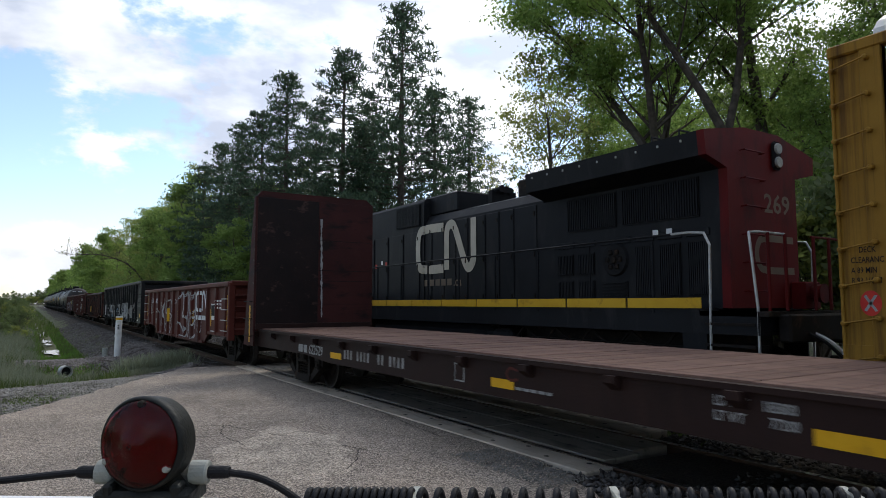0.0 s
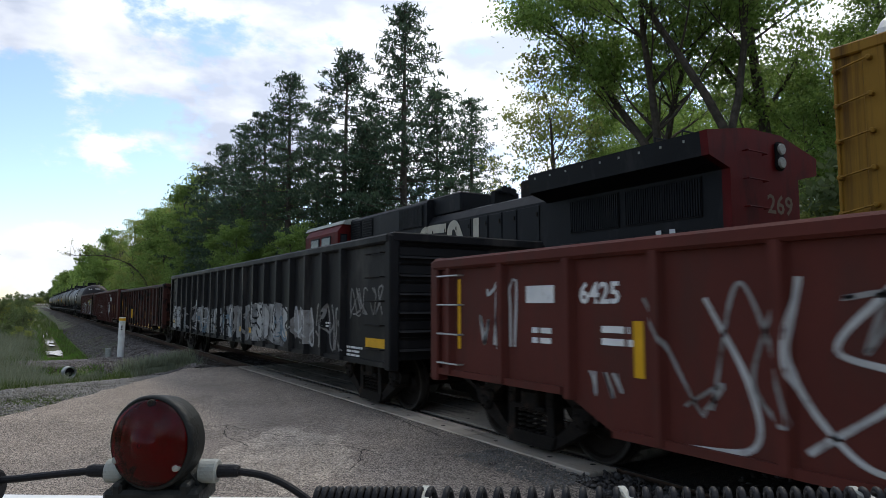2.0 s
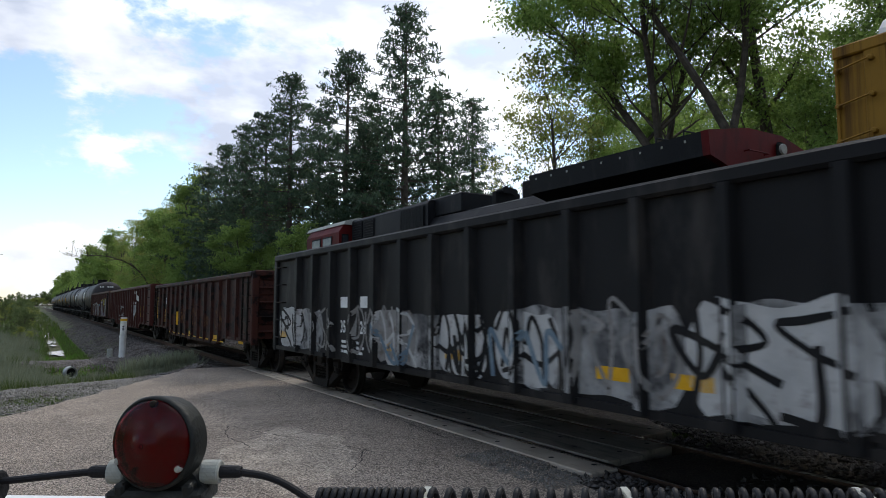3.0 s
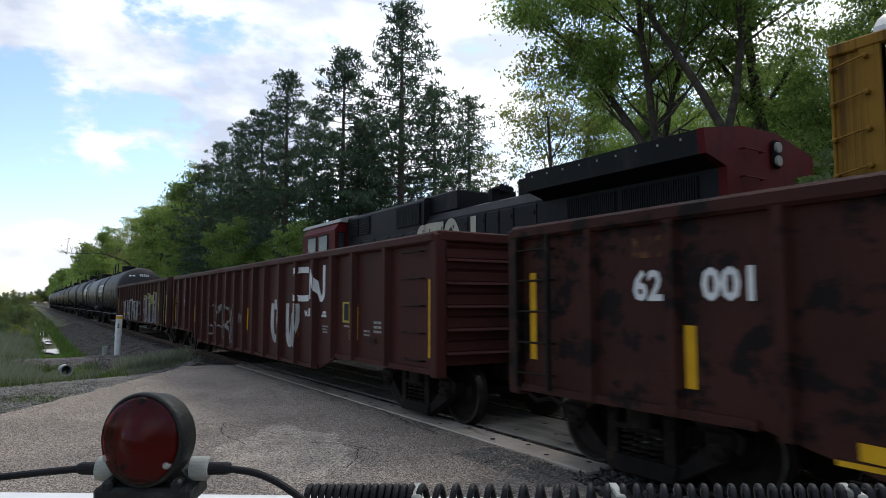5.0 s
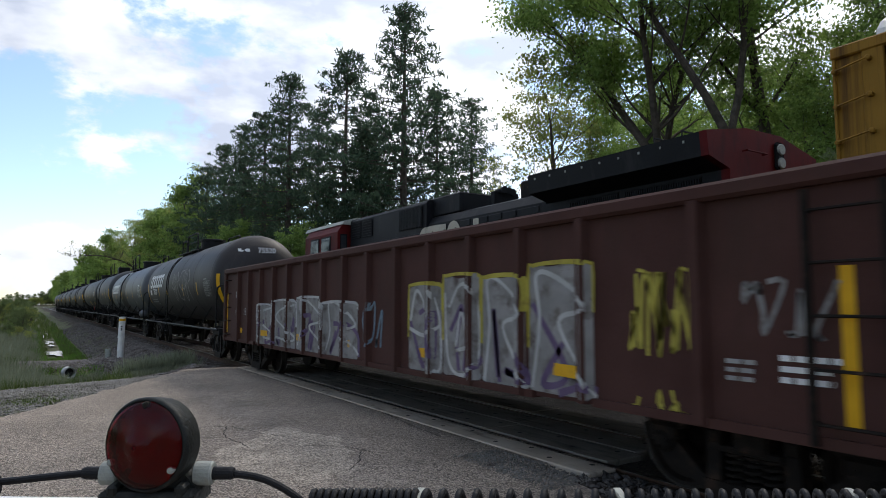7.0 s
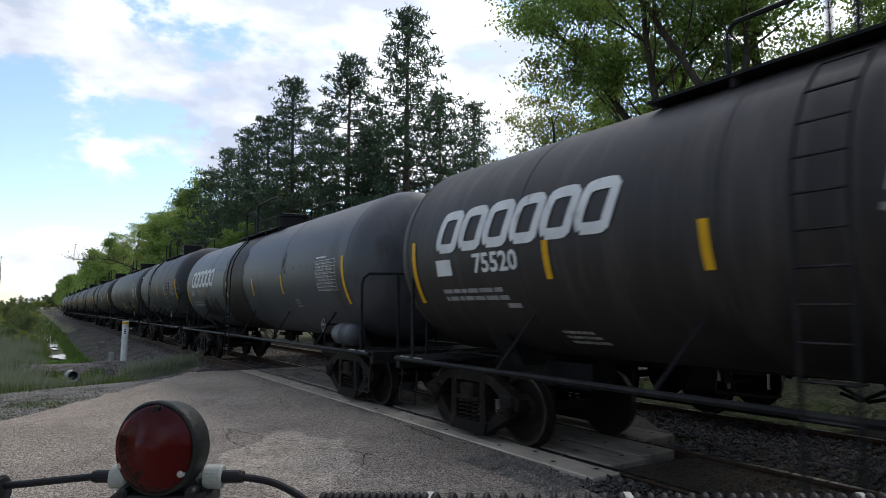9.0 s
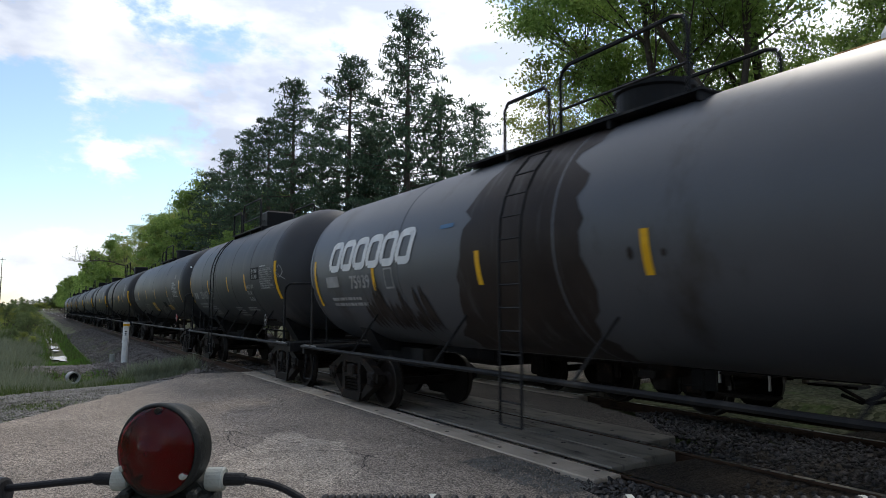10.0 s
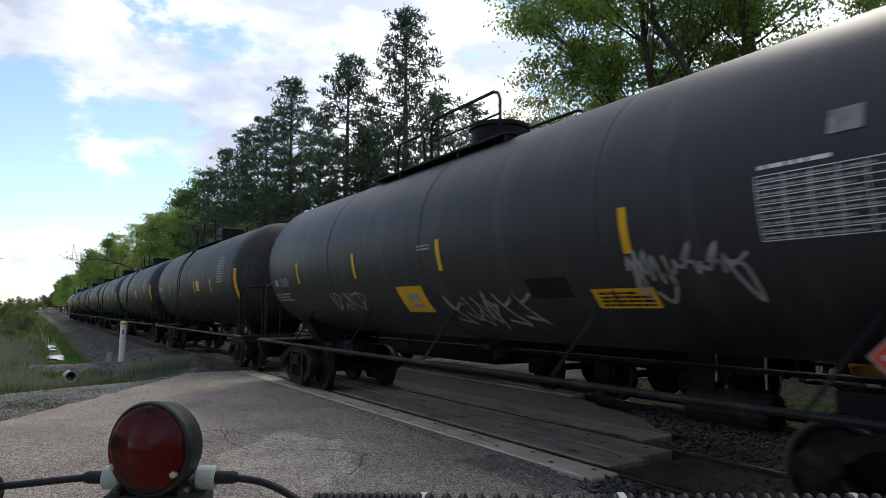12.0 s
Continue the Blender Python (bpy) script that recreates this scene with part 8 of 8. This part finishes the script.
    # the wood that closes the view where the line bends away
    for i in range(40):
        x, y = -24 + i * 1.9 + rng.uniform(-1, 1), 915 + rng.uniform(0, 60)
        ob = plant("broadleaf_tree", bush[i % 2], x, y, rng.uniform(2.0, 3.2) + max(0, i - 12) * 0.07, rng.uniform(0, 360), "distant green tree on the horizon", "distant trees")
        ob.location.z -= 2.5


def build_leaning_tree():
    """A thin dead-topped tree that leans out of the wood high over the line."""
    rng = random.Random(77)
    ob = thing("leaning_tree", "thin leaning tree with bare twigs reaching over the line", "tree", pose(17.0, 112.0, ground_z(17, 112) - 0.2))
    line = spline([(0, 0, 0), (-1.6, -1.2, 5.0), (-4.2, -3.4, 8.3), (-8.5, -8.0, 9.6), (-13.0, -12.0, 9.2)], 0.8)
    n = len(line)
    bm = bmesh.new()
    tube(bm, line, [0.16 * (1 - 0.88 * i / n) for i in range(n)], 6)
    tips = []
    for i in range(n // 3, n):
        for k in range(3):
            d = Vector((rng.uniform(-1.2, 0.3), rng.uniform(-0.8, 0.8), rng.uniform(-0.3, 1.0))).normalized() * rng.uniform(0.8, 2.2)
            mid = line[i] + d * 0.5 + Vector((0, 0, rng.uniform(0, 0.2)))
            tube(bm, [line[i], mid, line[i] + d], [0.035, 0.025, 0.015], 4, caps=False)
            tips += [mid, line[i] + d]
    part("trunk", bm, "bark", ob)
    nr = np.random.default_rng(77)
    T = np.array([t[:] for t in tips])
    C = T[nr.integers(0, len(T), 420)] + nr.normal(0, 0.22, (420, 3))
    part_mesh("crown", quads_mesh("crown", leaf_quads(C, 0.11, nr), "leaf_light"), None, ob)


def build_grass():
    rng = np.random.default_rng(8)

    def blades(name, x, y, h, w, mat, label):
        n = len(x)
        z = np.array([ground_z(a, b) for a, b in zip(x, y)]) - 0.05
        base = np.stack([x, y, z], -1)
        a = rng.uniform(0, 6.283, n)
        side = np.stack([np.cos(a), np.sin(a), 0 * a], -1) * (w * rng.uniform(0.6, 1.3, n))[:, None]
        lean = np.stack([rng.normal(0, 0.3, n), rng.normal(0, 0.3, n), np.ones(n)], -1) * (h * rng.uniform(0.5, 1.25, n))[:, None]
        V = np.stack([base - side, base + side, base + lean + side * 0.15, base + lean - side * 0.15], 1)
        tagged(part_mesh(name, quads_mesh(name, V, mat), None), label, "grass", kind="stuff")

    def field(n, y0, y1, x0, x1):
        y = y0 * (y1 / y0) ** rng.random(n)
        return x0 + (x1 - x0) * rng.random(n), y
    x, y = field(26000, 17, 60, -4.5, 2.3)
    gtop = lambda x: np.where(x < 0, 18.2 - 2.2 * x, 18.0 + 0.25 * x) + 0.3 * np.sin(x * 5)
    bridge = lambda x, y: (np.abs(y - 29.4) < 2.0) & (x > -0.4)
    ok = (y > gtop(x)) & ~(bridge(x, y) & (rng.random(len(x)) < 0.85)) & (np.abs(x - 1.25) > np.where(y > 39, 0.35, 0.0))
    dens = np.array([noise.noise(Vector((a * 0.5, b * 0.3, 1))) for a, b in zip(x, y)])
    g = ok & (dens > -0.12)
    blades("meadow_grass", x[g], y[g], 0.28, 0.012, "grass", "rough green meadow grass by the line")
    x, y = field(24000, 20, 75, -3.5, 0.4)
    ok = (y > gtop(x) + 0.6) & ~bridge(x, y)
    dens = np.array([noise.noise(Vector((a * 0.4, b * 0.25, 7))) for a, b in zip(x, y)])
    g = ok & (dens > 0.02)
    blades("pale_weeds", x[g], y[g], 0.5, 0.014, "drygrass", "tall pale grey-green weeds in the ditch")
    x, y = field(15000, 24, 90, 0.1, 2.3)
    ok = (y > 21.5) & ~bridge(x, y) & ~((np.abs(x - 1.15) < 0.42) & (y > 39))
    blades("ditch_grass", x[ok], y[ok], 0.16, 0.018, "ditch_grass", "lush green grass in the wet ditch")
    x, y = field(16000, 60, 260, -30, 2.4)
    blades("far_meadow_grass", x, y, 0.5, 0.05, "grass", "distant rough meadow grass")
    # weeds at the road's edge and beyond the far panel
    t = rng.random(5200)
    x = 2.2 + 1.9 * t + rng.normal(0, 0.12, 5200)
    y = 19.3 + 1.2 * t + rng.uniform(0.0, 1.3, 5200)
    blades("verge_weeds", x, y, 0.20, 0.010, "drygrass", "pale weeds along the asphalt edge")
    # round tussocks of sage-coloured weeds, and thin moss in the gravel
    X, Y = [], []
    for cx, cy, r in ((-1.0, 24.9, 0.7), (0.0, 23.9, 0.6), (0.7, 23.1, 0.4), (0.55, 24.6, 0.3), (1.75, 24.5, 0.3), (-0.4, 25.8, 0.6), (-1.5, 27.4, 0.9), (-1.0, 33.5, 0.8), (-0.5, 35.5, 0.6), (-1.7, 38.0, 1.0), (-0.9, 43.0, 0.8),
                      (-2.2, 46.0, 1.0), (2.6, 20.9, 0.45), (3.3, 21.1, 0.5), (4.0, 21.3, 0.4), (-1.4, 22.6, 0.5)):
        a, q = rng.uniform(0, 6.283, 700), r * np.sqrt(rng.random(700))
        X.append(cx + q * np.cos(a))
        Y.append(cy + q * np.sin(a))
    blades("weed_tussocks", np.concatenate(X), np.concatenate(Y), 0.52, 0.016, "drygrass", "round tussocks of grey-green weeds on the bank")
    x, y = rng.normal(0.1, 0.28, 900), rng.normal(15.0, 0.28, 900)
    blades("moss_patch", x, y, 0.05, 0.012, "grass", "thin green moss and sprouts in the gravel verge")
    x, y = rng.uniform(8.0, 9.3, 2600), rng.uniform(4.5, 8.6, 2600)
    blades("track_weeds", x, y, 0.13, 0.010, "grass", "low weeds between the two tracks")


# ---- the crossing gate's arm and its lamp, close to the eye ----
ARM = pose(0, 0, 1.78, 94.772, 0, -32.423)           # local: x along the arm, y up, z towards the eye


def spot(px, py, d):
    """A place on the arm's own axes: right, up and the distance away."""
    return Vector((px * d, py * d, -d))


def build_gate():
    lamp = thing("warning_lamp", "round red crossing-gate lamp in black housing with cables", "lamp", ARM)
    c = spot(-0.465, -0.300, 0.73)
    turn = Matrix.Translation(c) @ pose(0, 0, 0, -6, -13, 0)       # its face looks a little to the left of the eye

    def put(bm):
        bmesh.ops.transform(bm, matrix=turn, verts=bm.verts)
        return bm
    bm = bmesh.new()
    lathe(bm, [(-0.036, 0.036), (-0.030, 0.049), (-0.005, 0.0525), (0.0, 0.0525), (0.003, 0.0505), (0.003, 0.0485), (-0.002, 0.0480), (-0.030, 0.044), (-0.033, 0.030)], 48, 'Z', caps=False)
    ring = [v for v in bm.verts]
    put(bm)
    hs = part("housing", bm, "housing", lamp, "black round lamp housing", smooth=True)
    bm = bmesh.new()
    lathe(bm, [(-0.036, 0.037), (-0.035, 0.001)], 32, 'Z')
    put(bm)
    part("back_plate", bm, "housing", hs)
    # red lens: a shallow dome with a bull's eye and fine rings
    bm = bmesh.new()
    prof = [(0.0, 0.0485)]
    for i in range(1, 22):
        r = 0.0485 * (1 - i / 22)
        z = 0.006 + 0.010 * (1 - (r / 0.0485) ** 2) + (0.0007 if i % 2 else 0.0)
        if r < 0.017:
            z += 0.0045 * (1 - (r / 0.017) ** 2)
        prof.append((z, max(r, 0.0005)))
    inner = [(z - 0.003, r * 0.97) for z, r in prof[::-1]]
    lathe(bm, prof + inner, 56, 'Z', caps=False)
    put(bm)
    part("lens", bm, "lens_red", lamp, "red ribbed glass lens with a bull's eye", smooth=True)
    for a in (88, -32, 208):
        bm = bmesh.new()
        x, y = 0.0445 * math.cos(radians(a)), 0.0445 * math.sin(radians(a))
        lathe(bm, [(0.002, 0.0042), (0.0075, 0.0042), (0.009, 0.0025)], 10, 'Z', (x, y, 0))
        put(bm)
        part("screw", bm, "steel" if a == 88 else "conduit", lamp)
    bm = bmesh.new()
    lathe(bm, [(-0.0165, 0.0470), (-0.0175, 0.001)], 40, 'Z')
    put(bm)
    part("reflector_dish", bm, "lamp_dull", lamp, "dull red dish behind the slats")
    # added for the flash: narrow slats behind the lens, bright/dull faces, turning over together
    slats = []
    n, R = 9, 0.0445
    hgt = 2 * R / n
    for k in range(n):
        yc = -R + hgt * (k + 0.5)
        half = math.sqrt(max(0.0001, R * R - (abs(yc) - hgt * 0.3) ** 2))
        slat = new("flash_slat")
        slat.parent = lamp
        rest = turn @ pose(0, yc, -0.009)
        slat.matrix_basis = rest
        slats.append((slat, rest))
        bm = bmesh.new()
        box(bm, -half, half, -hgt * 0.5, hgt * 0.5, 0.0002, 0.0006)
        part("lit_face", bm, "lamp_red", slat, "glowing red face")
        bm = bmesh.new()
        box(bm, -half, half, -hgt * 0.5, hgt * 0.5, -0.0006, -0.0002)
        part("dull_face", bm, "lamp_dull", slat, "dull dark red face")
        bm = bmesh.new()
        for x0, x1, top in ((-0.044, -0.014, 0.013), (-0.010, 0.042, 0.006)):
            for q in range(14):
                x = x0 + (x1 - x0) * q / 14
                mid = 0.000 + 0.36 * x - yc
                w = top * math.sin(math.pi * (q + 0.5) / 14)
                lo, hi = max(mid - w, -hgt * 0.49), min(mid + w, hgt * 0.49)
                if hi - lo > 0.0004 and abs(x) < half - 0.004:
                    box(bm, x, x + (x1 - x0) / 14, lo, hi, 0.00061, 0.0007)
        if len(bm.verts):
            part("glow_zone", bm, "lamp_warm", slat, "brighter red round the filament")
        else:
            bm.free()
        # the filament's slanting streak crosses a few slats
        bm = bmesh.new()
        for x0, x1 in ((-0.036, -0.022), (-0.004, 0.034)):
            for q in range(12):
                x = x0 + (x1 - x0) * q / 12
                y = 0.004 + 0.36 * x - yc
                if abs(y) < hgt * 0.36:
                    w = 0.0026 * (0.5 + 0.5 * math.sin(3.14 * (q + 0.5) / 12)) + 0.0004
                    box(bm, x, x + (x1 - x0) / 12, y - w * 0.5, y + w * 0.5, 0.00075, 0.0011)
        if len(bm.verts):
            part("filament_glow", bm, "lamp_hot", slat, "bright streak of the filament")
        else:
            bm.free()
    # bracket, glands and cables
    bm = bmesh.new()
    base = c + Vector((0.004, -0.064, -0.022))
    box(bm, base.x - 0.056, base.x + 0.052, base.y - 0.012, base.y + 0.012, base.z - 0.03, base.z + 0.03, bevel=0.004)
    for sx in (-0.040, 0.036):
        box(bm, base.x + sx - 0.006, base.x + sx + 0.006, base.y + 0.005, base.y + 0.020, base.z - 0.022, base.z + 0.030, bevel=0.003)
    prism(bm, [(base.x - 0.052, base.y + 0.01), (base.x - 0.030, base.y + 0.034), (base.x + 0.030, base.y + 0.034), (base.x + 0.050, base.y + 0.01)], base.z - 0.02, base.z + 0.012, 'XY')
    box(bm, base.x - 0.03, base.x + 0.03, base.y - 0.06, base.y, base.z - 0.02, base.z + 0.02)
    part("bracket", bm, "housing", lamp, "black ribbed lamp bracket")
    for s in (-1, 1):
        g = c + Vector((0.054 * s + 0.004, -0.040, -0.024))
        bm = bmesh.new()
        lathe(bm, [(-0.010, 0.0135), (0.008, 0.0135), (0.010, 0.012)], 20, 'X', g)
        part("cable_gland", bm, "conduit", lamp, "grey plastic cable gland")
        bm = bmesh.new()
        lathe(bm, [(0.008 * s, 0.0075), (0.030 * s, 0.0072), (0.034 * s, 0.006)], 14, 'X', g)
        part("cable_boot", bm, "rubber", lamp)
        bm = bmesh.new()
        if s < 0:
            pts = spline([g + Vector((-0.03, 0, 0)), g + Vector((-0.075, -0.004, 0.002)), g + Vector((-0.115, -0.009, 0.0)), g + Vector((-0.150, -0.012, 0.0))], 0.006)
        else:
            pts = spline([g + Vector((0.03, 0, 0)), g + Vector((0.065, -0.006, 0)), g + Vector((0.095, -0.020, 0)), g + Vector((0.125, -0.045, -0.004)), g + Vector((0.15, -0.075, -0.01))], 0.006)
        tube(bm, pts, 0.0042, 10)
        part("cable", bm, "rubber", lamp)
    # the arm with its coiled lead, just below
    arm = thing("gate_arm", "white crossing-gate arm with coiled black lead", "gate arm", ARM)
    bm = bmesh.new()
    ay, cy = -0.335, -0.306
    box(bm, -0.75, 1.0, ay - 0.060, ay, -0.87, -0.80, Matrix.Rotation(radians(-0.6), 4, 'Z'), bevel=0.004)
    part("arm", bm, "arm_white", arm)
    bm = bmesh.new()
    foot = ARM @ Vector((1.0, ay - 0.03, -0.835))
    tube(bm, [ARM.inverted() @ Vector((foot.x, foot.y, -0.05)), ARM.inverted() @ Vector((foot.x, foot.y, foot.z + 0.2))], 0.05, 12)
    part("mast", bm, "grab", arm, "grey steel gate mast")
    bm = bmesh.new()
    pts = []
    turns, x0 = 64, -0.165
    x = x0
    for i in range(turns * 12):
        a = i * 6.283 / 12
        k = i / 12
        pitch = 0.0088 if k < 15 else 0.0205 if k < 27 else 0.0165
        x += pitch / 12
        pts.append((x, cy + 0.013 * math.sin(a), -0.80 + 0.012 + 0.013 * math.cos(a)))
        if x > 0.85:
            break
    tube(bm, pts, 0.0040, 7)
    part("coiled_lead", bm, "rubber", arm, "coiled black rubber lead", smooth=True)
    for xx in (-0.032, 0.212, 0.5):
        bm = bmesh.new()
        box(bm, xx - 0.006, xx + 0.006, cy - 0.03, cy + 0.009, -0.815, -0.770, pose(0, 0, 0, 0, 0, 0), bevel=0.002)
        part("cable_tie", bm, "conduit", arm)
    bm = bmesh.new()
    for k in range(4):
        cx = c.x - 0.205 + 0.004 * k
        lathe(bm, [(cx - 0.002, 0.017), (cx, 0.020), (cx + 0.004, 0.020), (cx + 0.006, 0.017)], 16, 'X', (0, c.y - 0.058, c.z - 0.02))
    part("cable_loop", bm, "rubber", arm)
    return slats


M["lens_red"] = clear("red_lens_glass", (0.52, 0.012, 0.030), 0.15, 1.28)
M["lamp_red"] = glow("lamp_glow", (0.62, 0.012, 0.014), 0.22)
M["lamp_warm"] = glow("lamp_warm_glow", (1.0, 0.03, 0.015), 1.3)
M["lamp_hot"] = glow("lamp_filament", (1.0, 0.75, 0.10), 160.0)
M["lamp_dull"] = surf("dull_reflector", (0.22, 0.004, 0.022), (0.32, 0.007, 0.032), 40, 0.5, 0.0, 0.0)

# ---- build ----
build_ground()
build_road()
build_track(NEAR, "near", "steel rail of the near track, worn bright on top")
build_track(FAR, "far", "steel rail of the far track")
build_trackbed()
build_ballast()
bulkhead_flat()
red_gondola()
black_gondola()
rusty_gondola()
maroon_gondola()
painted_gondola()
build_tanks()
locomotive()
autorack()
build_lineside()
build_trees()
build_leaning_tree()
build_grass()
SLATS = build_gate()
build_ties()
build_crossing_panels()

SPEED = 13.1                     # metres a second, towards the eye


def motions():
    for car in CARS:
        u = car["u"]
        walk(car, [(t, pose(NEAR, u - SPEED * t, 0)) for t in (0, 4, 8, 12)])
    # wheels roll with the train: one row every frame
    step = SPEED / 0.457 / FPS
    for w, y in ROLLING:
        walk(w, [(f / FPS, Matrix.Translation((0, y, 0.457)) @ Matrix.Rotation(step * f, 4, 'X')) for f in range(0, 361)])
    # the flashing lamp: the added slats turn their bright faces out for not quite half a second, once a second
    rows = [(0, 180)]
    for k in range(12):
        on = round((0.37 + 0.988 * k) * FPS)
        off = on + 14
        for f, a in ((on - 3, 180), (on - 2, 120), (on - 1, 60), (on, 0), (off, 0), (off + 1, -60), (off + 2, -120), (off + 3, -180)):
            rows.append((f / FPS, a))
    rows = [r for r in rows if r[0] <= 12.0] + [(12.0, 180)]
    for slat, rest in SLATS:
        walk(slat, [(t, rest @ pose(0, 0, 0, a, 0, 0)) for t, a in rows])


motions()
